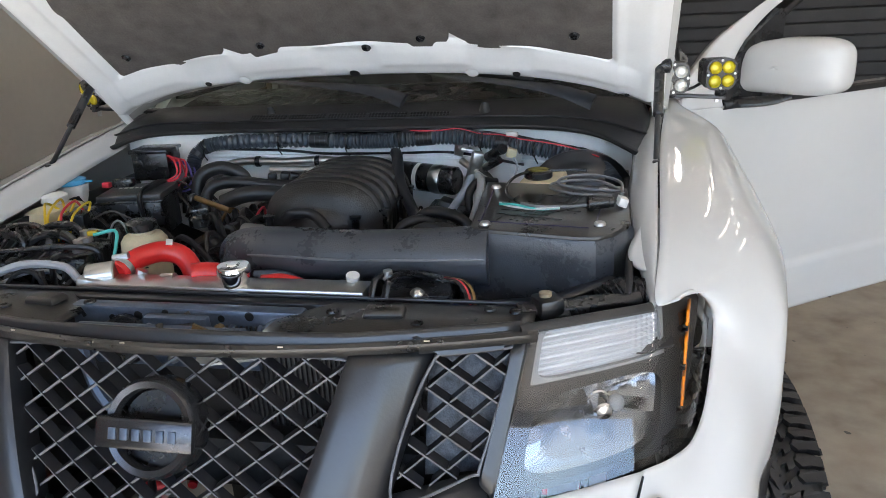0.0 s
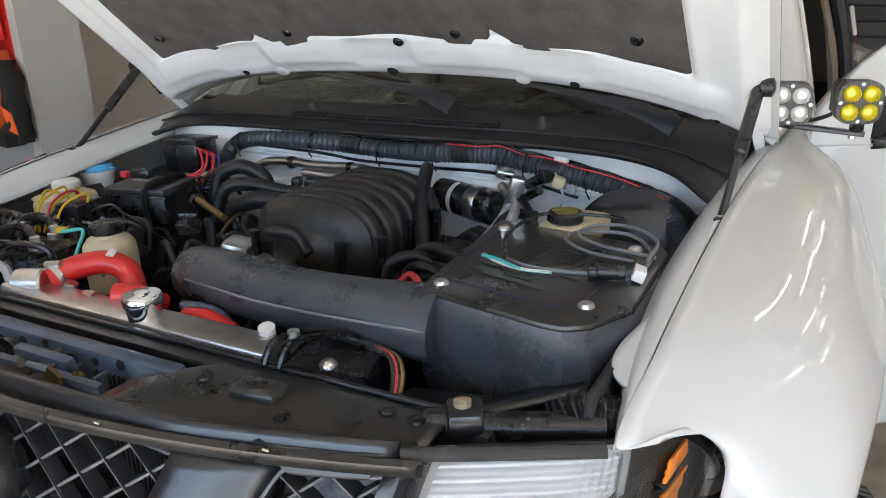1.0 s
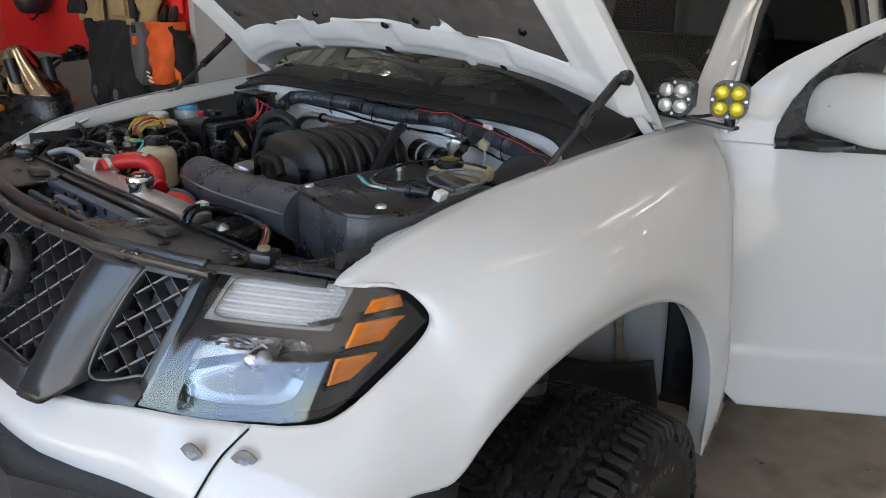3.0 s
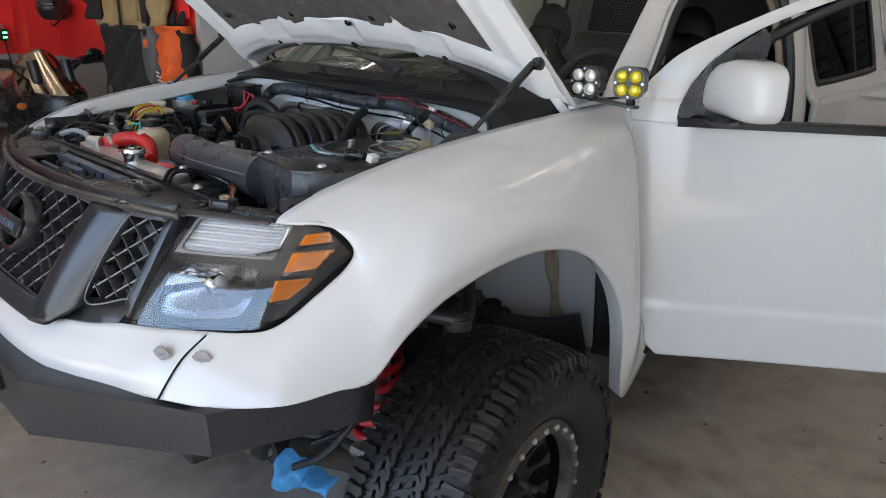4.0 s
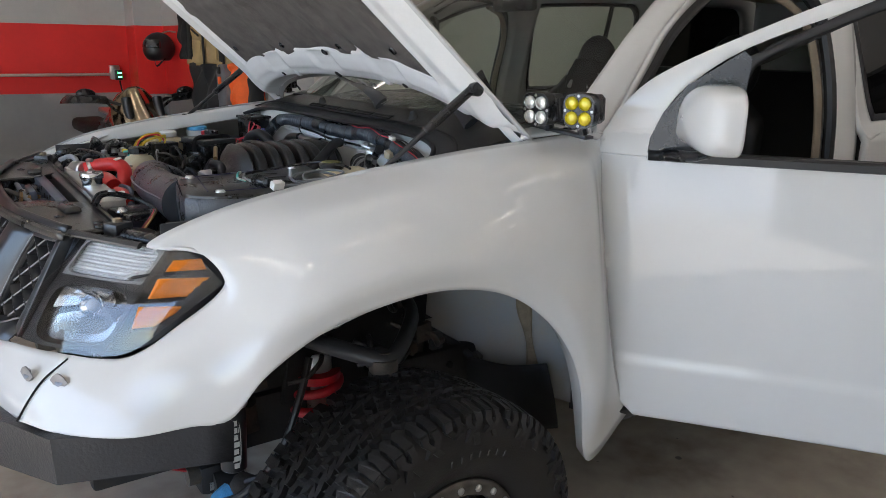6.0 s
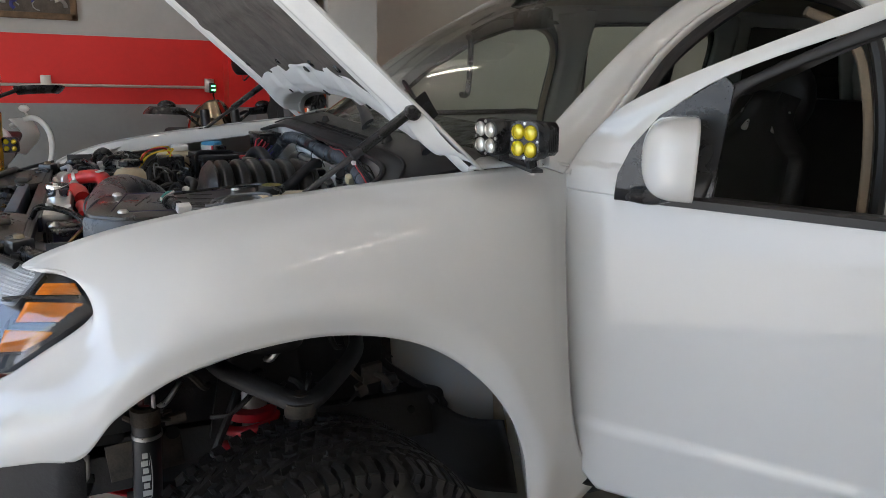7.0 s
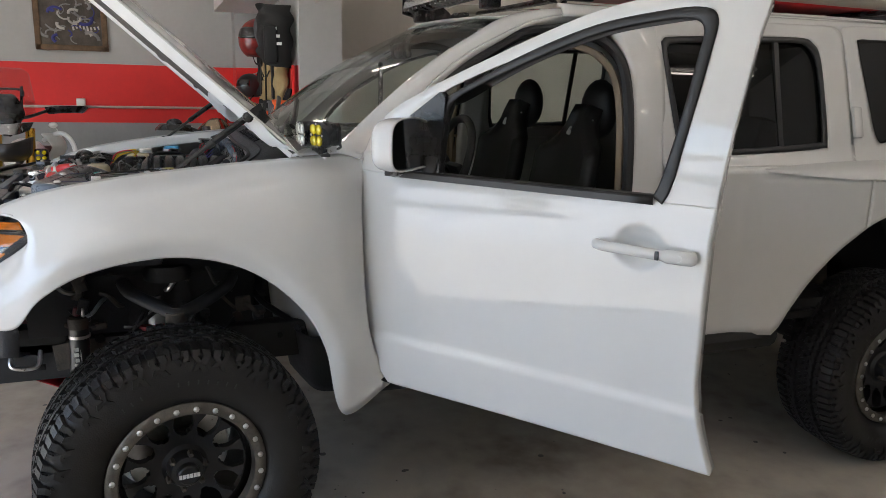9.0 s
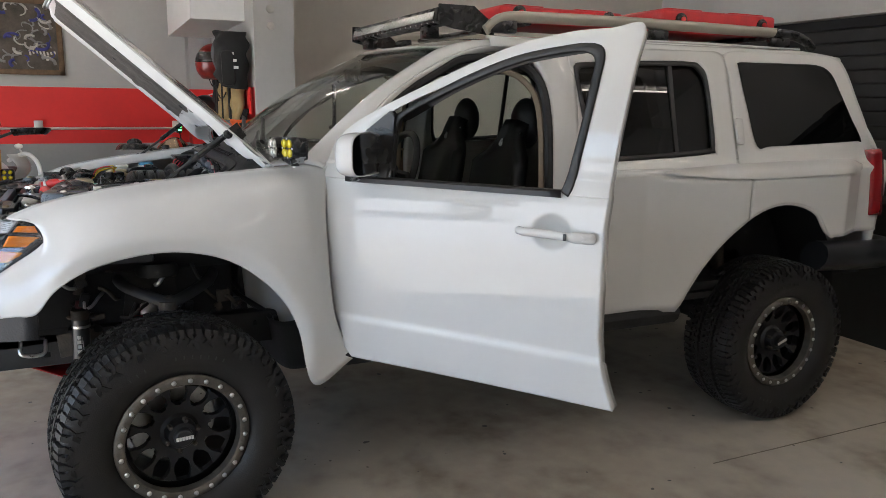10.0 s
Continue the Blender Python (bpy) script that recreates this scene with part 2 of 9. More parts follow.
def grid(rows, bm=None, close_u=False, close_v=False):
    bm = bm or bmesh.new()
    vs = [[bm.verts.new(p) for p in r] for r in rows]
    nr, nc = len(vs), len(vs[0])
    for i in range(nr if close_u else nr - 1):
        for j in range(nc if close_v else nc - 1):
            a, b, c, d = vs[i][j], vs[i][(j + 1) % nc], vs[(i + 1) % nr][(j + 1) % nc], vs[(i + 1) % nr][j]
            if len({a, b, c, d}) == 4:
                bm.faces.new((a, b, c, d))
    return bm


def loft(curves, nu, nv, bm=None, flip=1):
    """A smooth skin over a few character curves, which all have the same number of points."""
    across = [spline(c, nu) for c in curves]
    rows = []
    for i in range(nu):
        rows.append([V((p.x * flip, p.y, p.z)) for p in spline([a[i] for a in across], nv)])
    return grid(rows, bm)


def box(c, s, rot=(0, 0, 0), bevel=0.0, bm=None, seg=2, taper=1.0):
    bm = bm or bmesh.new()
    m = pose(*c, *rot)
    r = bmesh.ops.create_cube(bm, size=1.0)
    vs = r["verts"]
    for v in vs:
        k = taper if v.co.z > 0 else 1.0
        v.co = V((v.co.x * s[0] * k, v.co.y * s[1] * k, v.co.z * s[2]))
    if bevel:
        es = list({e for v in vs for e in v.link_edges})
        r = bmesh.ops.bevel(bm, geom=es, offset=min(bevel, min(s) * 0.45), segments=seg, affect="EDGES", profile=0.5)
        vs = list({v for f in r["faces"] for v in f.verts} | {v for v in vs if v.is_valid})
    bmesh.ops.transform(bm, matrix=m, verts=vs)
    return bm


def basis(axis):
    """A turn that brings z onto the axis."""
    return V(axis).to_track_quat("Z", "Y").to_matrix().to_4x4()


def lathe(profile, at, axis, seg=32, bm=None, caps=True):
    """profile: (radius, height along the axis)."""
    bm = bm or bmesh.new()
    m = Matrix.Translation(at) @ basis(axis)
    rows = [[m @ V((r * math.cos(2 * math.pi * k / seg), r * math.sin(2 * math.pi * k / seg), h)) for k in range(seg)] for r, h in profile]
    start = len(bm.verts)
    grid(rows, bm, close_v=True)
    if caps:
        bm.verts.ensure_lookup_table()
        n = len(profile)
        for i, r in ((0, profile[0][0]), (n - 1, profile[-1][0])):
            if r > 1e-4:
                bm.faces.new([bm.verts[start + i * seg + k] for k in range(seg)])
    return bm


def rod(p0, p1, r0, r1=None, seg=16, bm=None, chamfer=0.0):
    p0, p1 = V(p0), V(p1)
    L = (p1 - p0).length
    r1 = r0 if r1 is None else r1
    prof = [(r0, 0), (r1, L)] if not chamfer else [(r0 - chamfer, 0), (r0, chamfer), (r1, L - chamfer), (r1 - chamfer, L)]
    return lathe(prof, p0, p1 - p0, seg, bm)


def tube(points, radius, seg=10, count=None, bm=None, closed=False, flat=1.0):
    """A round bar along a smooth way; radius: a number or a function of 0..1."""
    bm = bm or bmesh.new()
    count = count or max(6, len(points) * 6)
    way = spline(points, count, closed)
    k = len(way)
    normal = None
    rows = []
    for i in range(k):
        a, b = (way[i - 1] if i or closed else way[0]), (way[(i + 1) % k] if i < k - 1 or closed else way[-1])
        t = (b - a).normalized()
        if normal is None:
            normal = t.orthogonal().normalized()
        normal = (normal - t * normal.dot(t)).normalized()
        side = t.cross(normal)
        r = radius(i / (k - 1)) if callable(radius) else radius
        rows.append([way[i] + (normal * math.cos(2 * math.pi * j / seg) + side * math.sin(2 * math.pi * j / seg) * flat) * r for j in range(seg)])
    start = len(bm.verts)
    grid(rows, bm, close_u=closed, close_v=True)
    if not closed:
        bm.verts.ensure_lookup_table()
        for i in (0, k - 1):
            bm.faces.new([bm.verts[start + i * seg + j] for j in range(seg)])
    return bm


def prism(outline, depth, m=None, bm=None, bevel=0.0):
    """A plate: an outline in x, y of the pose m, thickened along its z."""
    bm = bm or bmesh.new()
    m = m or Matrix.Identity(4)
    lo = [bm.verts.new(m @ V((x, y, 0))) for x, y in outline]
    hi = [bm.verts.new(m @ V((x, y, depth))) for x, y in outline]
    k = len(outline)
    top = bm.faces.new(hi)
    bm.faces.new(lo[::-1])
    for i in range(k):
        bm.faces.new((lo[i], lo[(i + 1) % k], hi[(i + 1) % k], hi[i]))
    if bevel:
        bmesh.ops.bevel(bm, geom=list(top.edges), offset=bevel, segments=2, affect="EDGES", profile=0.5)
    return bm


def ring(outer, inner, depth, m, bm=None):
    """A flat frame between two closed outlines with the same number of points, thickened."""
    bm = bm or bmesh.new()
    loops = [[bm.verts.new(m @ V((x, y, z))) for x, y in o] for o, z in ((outer, 0), (inner, 0), (inner, depth), (outer, depth))]
    k = len(outer)
    for a in range(4):
        for i in range(k):
            bm.faces.new((loops[a][i], loops[a][(i + 1) % k], loops[(a + 1) % 4][(i + 1) % k], loops[(a + 1) % 4][i]))
    return bm


def plane_pose(origin, u, v):
    """A pose whose x, y run along u, v."""
    u, v = V(u).normalized(), V(v).normalized()
    w = u.cross(v).normalized()
    m = Matrix((u, v, w)).transposed().to_4x4()
    m.translation = V(origin)
    return m


def ball(c, r, bm=None, seg=20, squash=(1, 1, 1)):
    bm = bm or bmesh.new()
    got = bmesh.ops.create_uvsphere(bm, u_segments=seg, v_segments=max(6, seg // 2), radius=r)
    for v in got["verts"]:
        v.co = V((v.co.x * squash[0] + c[0], v.co.y * squash[1] + c[1], v.co.z * squash[2] + c[2]))
    return bm


def mirrored(pts, s):
    return [(x * s, y, z) for x, y, z in pts]

# ---- the garage ----
FLOOR_Z = 0.010
X_L, X_R, Y_F, Y_STUB, Y_B, Z_C = -4.75, 6.2, -3.9, 0.90, 5.4, 3.35


def wall_box(name, lo, hi, mat, label, category="wall"):
    c = [(a + b) / 2 for a, b in zip(lo, hi)]
    s = [b - a for a, b in zip(lo, hi)]
    return single(name, box(c, s), mat, label, category, kind="structure", smooth=False)


single("floor", grid([[(x, y, FLOOR_Z) for y in np.linspace(-6.5, 5.6, 12)] for x in np.linspace(-5, 6.4, 10)]), FLOOR,
       "grey concrete garage floor with brown stains", "floor", kind="structure", smooth=False)
single("floor_joint", box((1.243, 3.75, FLOOR_Z + .0006), (.007, 3.1, .0012)), material("dusty_joint_filler", (.16, .135, .105), .9, var=.4, scale=20), "thin dark joint in the concrete floor", "floor joint", kind="structure", smooth=False)
wall_box("ceiling", (X_L - 0.2, Y_F - 0.2, Z_C), (X_R + 0.2, Y_B + 0.2, Z_C + 0.15), WALLWHITE, "plain white garage ceiling", "ceiling")
STRIPE = (1.12, 1.66)
wall_box("wall_west", (X_L - 0.15, Y_F, 0), (X_L, Y_STUB, STRIPE[0]), WALLLOW, "dark grey painted lower wall")
wall_box("wall_west_stripe", (X_L - 0.15, Y_F, STRIPE[0]), (X_L, Y_STUB, STRIPE[1]), WALLRED, "red painted stripe along the wall")
wall_box("wall_west_upper", (X_L - 0.15, Y_F, STRIPE[1]), (X_L, Y_STUB, Z_C), WALLGREY, "light grey painted upper wall")
X_STUB = -2.22
wall_box("wall_stub", (X_L - 0.15, Y_STUB, 0), (X_STUB - 0.02, Y_STUB + 0.28, STRIPE[0]), WALLLOW, "dark grey lower part of short cross wall")
wall_box("wall_stub_stripe", (X_L - 0.15, Y_STUB, STRIPE[0]), (X_STUB - 0.02, Y_STUB + 0.28, STRIPE[1]), WALLRED, "red stripe on short cross wall")
wall_box("wall_stub_upper", (X_L - 0.15, Y_STUB, STRIPE[1]), (X_STUB - 0.02, Y_STUB + 0.28, Z_C), WALLGREY, "grey upper part of short cross wall")
wall_box("wall_stub_end", (X_STUB - 0.02, Y_STUB - 0.004, 0), (X_STUB + 0.03, Y_STUB + 0.29, Z_C), WALLGREY, "light grey end of the cross wall")
wall_box("pilaster", (X_L, Y_STUB - 0.22, 0), (X_L + 0.3, Y_STUB, STRIPE[0]), WALLLOW, "grey corner pilaster, lower part", "pilaster")
wall_box("pilaster_stripe", (X_L, Y_STUB - 0.22, STRIPE[0]), (X_L + 0.3, Y_STUB, STRIPE[1]), WALLRED, "red band on corner pilaster", "pilaster")
wall_box("pilaster_upper", (X_L, Y_STUB - 0.22, STRIPE[1]), (X_L + 0.3, Y_STUB, Z_C), WALLGREY, "grey corner pilaster, upper part", "pilaster")
wall_box("soffit", (X_L + 0.3, Y_STUB - 0.40, 2.16), (X_STUB - 0.35, Y_STUB, 2.62), WALLWHITE, "light grey boxed soffit on the cross wall", "soffit")
wall_box("wall_side", (-3.15, Y_STUB + 0.28, 0), (-3.0, Y_B, Z_C), WALLBEIGE, "plain greige garage wall behind the vehicle")
wall_box("wall_back_upper", (-3.15, Y_B - .10, 2.285), (X_R + 0.15, Y_B + 0.15, Z_C), WALLWHITE, "white wall above the dark roller door")
wall_box("wall_back_corner", (-3.15, Y_B, 0), (-2.75, Y_B + 0.15, 2.42), WALLBEIGE, "greige wall return beside the roller door")
wall_box("wall_east", (X_R, Y_F, 0), (X_R + 0.15, Y_B, Z_C), WALLGREY, "plain grey garage wall")
wall_box("wall_front_west", (X_L, Y_F - 0.15, 0), (-1.6, Y_F, Z_C), WALLGREY, "plain grey wall beside the open garage door")
wall_box("wall_front_east", (5.4, Y_F - 0.15, 0), (X_R, Y_F, Z_C), WALLGREY, "plain grey wall beside the open garage door")
wall_box("wall_front_header", (-1.6, Y_F - 0.15, 2.75), (5.4, Y_F, Z_C), WALLGREY, "plain grey wall above the open garage door")

roller = thing("roller_door", (1.7, Y_B, 0), "closed charcoal roller door in the back wall", "roller door", kind="structure")
for i in range(21):
    z0 = 0.11 * i
    rows = [[(x, Y_B + 0.05 + dy, z0 + dz) for x in (-2.75, X_R)] for dy, dz in ((0.0, 0.0), (-0.012, 0.012), (-0.016, 0.055), (-0.012, 0.098), (0.0, 0.11))]
    part("slat", grid(rows), DARKDOOR, roller)
for x in (-2.7, 1.9, 6.1):
    part("rail", box((x, Y_B - 0.01, 1.142), (0.09, 0.05, 2.284), bevel=0.006), PLASTIC, roller)

# outside: driveway, ground to the horizon, a sunlit building across the street
single("ground", grid([[(x, y, -0.02) for y in (-900, -120, -40, -6.4)] for x in (-700, -60, 0, 60, 700)]), material("driveway_concrete", (0.50, 0.50, 0.50), 0.85, var=0.2, scale=1.5, bump=0.3),
       "pale driveway and street outside the garage", "ground", kind="structure", smooth=False)
STUCCO = material("pale_stucco", (0.62, 0.52, 0.42), 0.9, var=0.1, scale=1.2, bump=0.3)
TERRACOTTA = material("terracotta_roof", (0.30, 0.13, 0.08), 0.8, var=0.2, scale=6)
PANE = material("dark_house_pane", (0.03, 0.035, 0.04), 0.1, var=0.2, scale=2)
for x0, w, h in ((-16, 15, 3.6), (9, 17, 4.2)):
    house = thing("building", (x0 + w / 2, -44, 0), "pale stucco house with tiled roof across the street", "building", "houses across the street")
    part("wall", box((x0 + w / 2, -46, h / 2), (w, 8, h)), STUCCO, house)
    part("roof", prism([(-w / 2 - .5, h), (w / 2 + .5, h), (w / 2 - 2.5, h + 1.7), (-w / 2 + 2.5, h + 1.7)], 9, plane_pose((x0 + w / 2, -41.5, 0), (1, 0, 0), (0, 0, 1))), TERRACOTTA, house)
    for k in range(4):
        part("window", box((x0 + w * (k + .5) / 4, -41.98, 1.7), (1.3, .1, 1.2), bevel=.02), PANE, house)
    part("door", box((x0 + w * .5, -41.97, 1.05), (.95, .1, 2.1), bevel=.02), TERRACOTTA, house)
LEAF = material("tree_leaves", (0.07, 0.11, 0.03), 0.6, var=0.4, scale=2, island=.35)
BARK = material("tree_bark", (0.12, 0.09, 0.06), 0.9, var=0.3, scale=6, bump=.5)
for k, (tx, ty, th) in enumerate(((-4.5, -27, 4.6), (-9.5, -33, 5.6), (7.5, -38, 3.0))):
    tree = thing("tree", (tx, ty, 0), "leafy green tree across the street", "tree", "trees across the street")
    part("trunk", tube([(tx, ty, -.02), (tx + .1, ty, th * .3), (tx, ty + .1, th * .6)], lambda f: .16 - .09 * f, 10, 14), BARK, tree)
    rng = random.Random(40 + k)
    for j in range(5):
        a_ = 1.3 * j
        part("limb", tube([(tx, ty, th * .4), (tx + .5 * math.cos(a_), ty + .5 * math.sin(a_), th * .58), (tx + 1.0 * math.cos(a_), ty + 1.0 * math.sin(a_), th * .75)], lambda f: .06 - .04 * f, 7, 10), BARK, tree)
    crown = bmesh.new()
    for j in range(1400):
        d = V((rng.gauss(0, 1), rng.gauss(0, 1), rng.gauss(0, .8))).normalized() * rng.uniform(.45, 1.0) ** .5
        d *= 1 + .22 * math.sin(d.x * 5 + k) * math.sin(d.y * 4 + d.z * 6)
        c = V((tx, ty, th * .70)) + V((d.x * th * .34, d.y * th * .34, d.z * th * .30))
        u_ = V((rng.uniform(-1, 1), rng.uniform(-1, 1), rng.uniform(-1, 1))).normalized() * .16
        w_ = u_.cross(V((rng.uniform(-1, 1), rng.uniform(-1, 1), rng.uniform(-1, 1)))).normalized() * .09
        crown.faces.new([crown.verts.new(c + q) for q in (u_, w_, -u_, -w_)])
    part("crown", crown, LEAF, tree, smooth=False)
# dark pickup parked across the drive
DARKPAINT = material("dark_blue_car_paint", (0.020, 0.024, 0.032), 0.3, coat=1.0, var=0.1)
PX, PY = -.6, -13.5
truck = thing("pickup_truck", (PX + 2.7, PY, 0), "dark pickup truck parked across the driveway", "car")
prof = [(0, .55), (0, 1.02), (.12, 1.10), (1.95, 1.12), (1.98, 1.80), (2.10, 1.86), (3.40, 1.86), (3.95, 1.30), (5.15, 1.16), (5.35, 1.00), (5.38, .55)]
part("body", prism(prof, 1.85, plane_pose((PX, PY + .92, 0), (1, 0, 0), (0, 0, 1)), bevel=.05), DARKPAINT, truck)
for x0, x1, x2, x3 in ((2.14, 2.72, 2.72, 2.18), (2.80, 3.72, 3.34, 2.80)):
    part("window", prism([(x0, 1.28), (x1, 1.28), (x2, 1.76), (x3, 1.76)], .01, plane_pose((PX, PY + .935, 0), (1, 0, 0), (0, 0, 1))), PANE, truck)
part("bed_cover", box((PX + .98, PY, 1.14), (1.9, 1.7, .06), bevel=.02), CHASSIS, truck)
for x in (1.0, 4.4):
    for y in (.90, -.90):
        w_ = part("wheel", lathe([(.20, -.10), (.34, -.11), (.375, -.08), (.375, .08), (.34, .11), (.20, .10)], (PX + x, PY + y, .355), (0, 1, 0), 28), RUBBER, truck)
        part("rim", lathe([(.02, .02), (.19, .03), (.20, .10)], (PX + x, PY + y, .355), (0, 1 if y > 0 else -1, 0), 20), ALU, w_)
part("tail_lamp", box((PX + .01, PY + .88, .95), (.04, .12, .28), bevel=.02), REDLENS, truck)

# tubes under the ceiling
TUBE = glowing("led_tube", (1.0, 0.87, 0.74), 6.0)


def ceiling_light(at, length, along):
    ob = thing("ceiling_light", at, "long white tube light under the ceiling", "ceiling light", "tubes under the ceiling")
    d = V((1, 0, 0)) if along == "x" else V((0, 1, 0))
    a, b = V(at) - d * length / 2, V(at) + d * length / 2
    s = (length, 0.09, 0.04) if along == "x" else (0.09, length, 0.04)
    part("housing", box((at[0], at[1], at[2] + 0.05), s, bevel=0.008), MATTWHITE, ob)
    part("tube", rod(a + d * 0.02, b - d * 0.02, 0.0085), TUBE, ob)
    return ob


first = ceiling_light((1.9, -1.6, Z_C - 0.09), 1.2, "y")
for x, y in ((1.9, 0.3), (1.9, 2.2), (4.6, -1.0), (4.6, 1.2), (4.2, 3.6), (1.9, 4.2), (-1.9, 3.4), (4.8, -2.9), (3.3, 2.7), (2.35, 3.3), (2.5, 4.6), (5.3, 3.4), (3.5, 4.4)):
    copy_thing(first, pose(x, y, Z_C - 0.09))
# unseen extra tubes, added and turned crosswise to brighten the cross wall
for x, y in ((-3.0, -.30), (-3.0, -1.2), (-3.0, .8)):
    ceiling_light((x, y, Z_C - 0.09), 1.2, "x")

# ---- the vehicle: body ----
car = thing("sport_utility_vehicle", (0, 1.4, 0), "lifted white off-road vehicle with raised hood and open driver door", "car")

# character curves of the wide fender: upper edge, shoulder, flank, lip of the arch
F_EDGE = [(.688, -.632, .980), (.732, -.590, .979), (.765, -.541, .986), (.788, -.472, 1.030), (.801, -.376, 1.105), (.762, -.414, 1.167), (.707, -.487, 1.174), (.715, -.36, 1.226),
          (.722, -.18, 1.263), (.730, .02, 1.290), (.742, .20, 1.310), (.757, .36, 1.324), (.775, .50, 1.336), (.79, .565, 1.340), (.806, .580, 1.335)]
F_SHOULDER = [(.676, -.678, .938), (.735, -.634, .939), (.788, -.578, .948), (.832, -.505, .985), (.86, -.405, 1.035), (.872, -.335, 1.10), (.862, -.27, 1.172), (.868, -.17, 1.212),
              (.875, -.02, 1.238), (.885, .13, 1.252), (.893, .25, 1.26), (.898, .37, 1.26), (.896, .465, 1.23), (.867, .525, 1.18), (.845, .566, 1.13)]
F_FLANK = [(.669, -.707, .90), (.746, -.658, .897), (.822, -.587, .90), (.862, -.497, .922), (.894, -.415, .957), (.918, -.345, 1.027), (.935, -.26, 1.089), (.952, -.13, 1.125),
           (.960, .01, 1.135), (.966, .15, 1.12), (.972, .27, 1.07), (.974, .375, .98), (.958, .45, .88), (.947, .505, .77), (.903, .578, .78)]
F_LIP = [(.662, -.728, .862), (.757, -.672, .863), (.846, -.578, .868), (.876, -.478, .874), (.902, -.412, .882), (.924, -.350, .958), (.938, -.246, 1.023), (.946, -.125, 1.056),
         (.951, .016, 1.066), (.951, .16, 1.036), (.949, .272, .970), (.946, .367, .870), (.941, .428, .746), (.925, .487, .520), (.902, .652, .600)]
for s in (1, -1):
    fender = part("fender", loft([F_EDGE, F_SHOULDER, F_FLANK, F_LIP], 120, 26, flip=s), PAINT, car, "wide white fiberglass front fender", angle=60, solid=0.003)

for s in (1, -1):
    lip = F_LIP[6:14]
    part("arch_return", loft([lip, [(x - .022, y + .003, z + .004) for x, y, z in lip], [(x - .050, y + .010, z + .012) for x, y, z in lip]], 60, 6, flip=s), PAINT, car, angle=60)
FASTENER = material("dull_fastener_metal", (.20, .20, .21), .38, metal=.8, var=.3, scale=60)
# white front fascia between the fenders
half_top = [(0, -.785, .888), (.2, -.775, .900), (.36, -.745, .926), (.485, -.715, .954), (.586, -.679, .967), (.688, -.633, .980)]
half_mid = [(0, -.82, .835), (.2, -.812, .84), (.36, -.782, .86), (.485, -.752, .885), (.58, -.734, .894), (.669, -.707, .90)]
half_low = [(0, -.82, .755), (.2, -.81, .76), (.36, -.785, .775), (.485, -.755, .80), (.58, -.735, .838), (.660, -.721, .857)]
top, mid, low = ([(-x, y, z) for x, y, z in h[:0:-1]] + h for h in (half_top, half_mid, half_low))
part("front_fascia", loft([top, mid, low], 60, 14), PAINT, car, "glossy white front fascia under the grille", angle=60, solid=0.01)
for s in (1, -1):
    for p, n in (((.634, -.700, .938), (.33, -.80, .58)), ((.705, -.656, .940), (.50, -.68, .56))):
        p, n = (p[0] * s, p[1], p[2]), (n[0] * s, n[1], n[2])
        p = tuple(V(p) + V(n).normalized() * .0026)
        b = lathe([(0.001, 0.0002), (0.0025, 0.0012), (0.0085, 0.0012), (0.0100, 0.0006), (0.0102, 0)], V(p), V(n), 20)
        m = plane_pose(V(p), V(n).cross(V((0, 0, 1))), V((0, 0, 1)))
        prism([(-.0205, 0), (-.012, -.0095), (-.003, -.0145), (.003, -.0145), (.012, -.0095), (.0205, 0), (.012, .0095), (.003, .0145), (-.003, .0145), (-.012, .0095)], -0.002, m, b)
        part("quick_fastener", b, FASTENER, car, "bare metal quick-release fastener")

for s in (1, -1):
    part("panel_seam", tube(mirrored([(.688, -.637, .974), (.676, -.680, .938), (.6695, -.7085, .90), (.662, -.730, .862)], s), .0019, 6, 20), HOLE, car)

# steel plate bumper, folded
B_TOP = [(-.906, -.408, .877), (-.768, -.690, .861), (-.29, -.865, .802), (.29, -.865, .802), (.768, -.690, .861), (.906, -.408, .877)]
B_LOW = [(-.901, -.410, .797), (-.775, -.688, .775), (-.26, -.855, .655), (.26, -.855, .655), (.775, -.688, .775), (.901, -.410, .797)]
B_IN = [(-.86, -.42, .885), (-.70, -.63, .872), (-.27, -.80, .808), (.27, -.80, .808), (.70, -.63, .872), (.86, -.42, .885)]
B_UNDER = [(-.80, -.40, .770), (-.66, -.58, .735), (-.24, -.74, .620), (.24, -.74, .620), (.66, -.58, .745), (.80, -.40, .770)]


def folded(rows, sub=6):
    out = []
    for r in rows:
        line = []
        for a, b in zip(r, r[1:]):
            line += [V(a).lerp(V(b), k / sub) for k in range(sub)]
        out.append(line + [V(r[-1])])
    return grid(out)


part("bumper", folded([B_IN, B_TOP, B_LOW, B_UNDER]), TEXBLACK, car, "folded black textured steel plate bumper", angle=20, solid=0.006)
sign = part("bumper_light", box((-.02, -.866, .750), (.34, .02, .055), bevel=.006), PLASTIC, car, "slim yellow and black light bar in the bumper")
for k in range(9):
    part("lens", box((-.16 + .035 * k, -.8775, .750), (.026, .004, .03), bevel=.002), YELLOWLENS, sign)
part("skid_bracket", prism([(-.06, 0), (.06, 0), (.05, .03), (-.05, .03)], .005, plane_pose((.55, -.66, .735), (.85, .5, 0), (0, 0, 1))), CHASSIS, car)

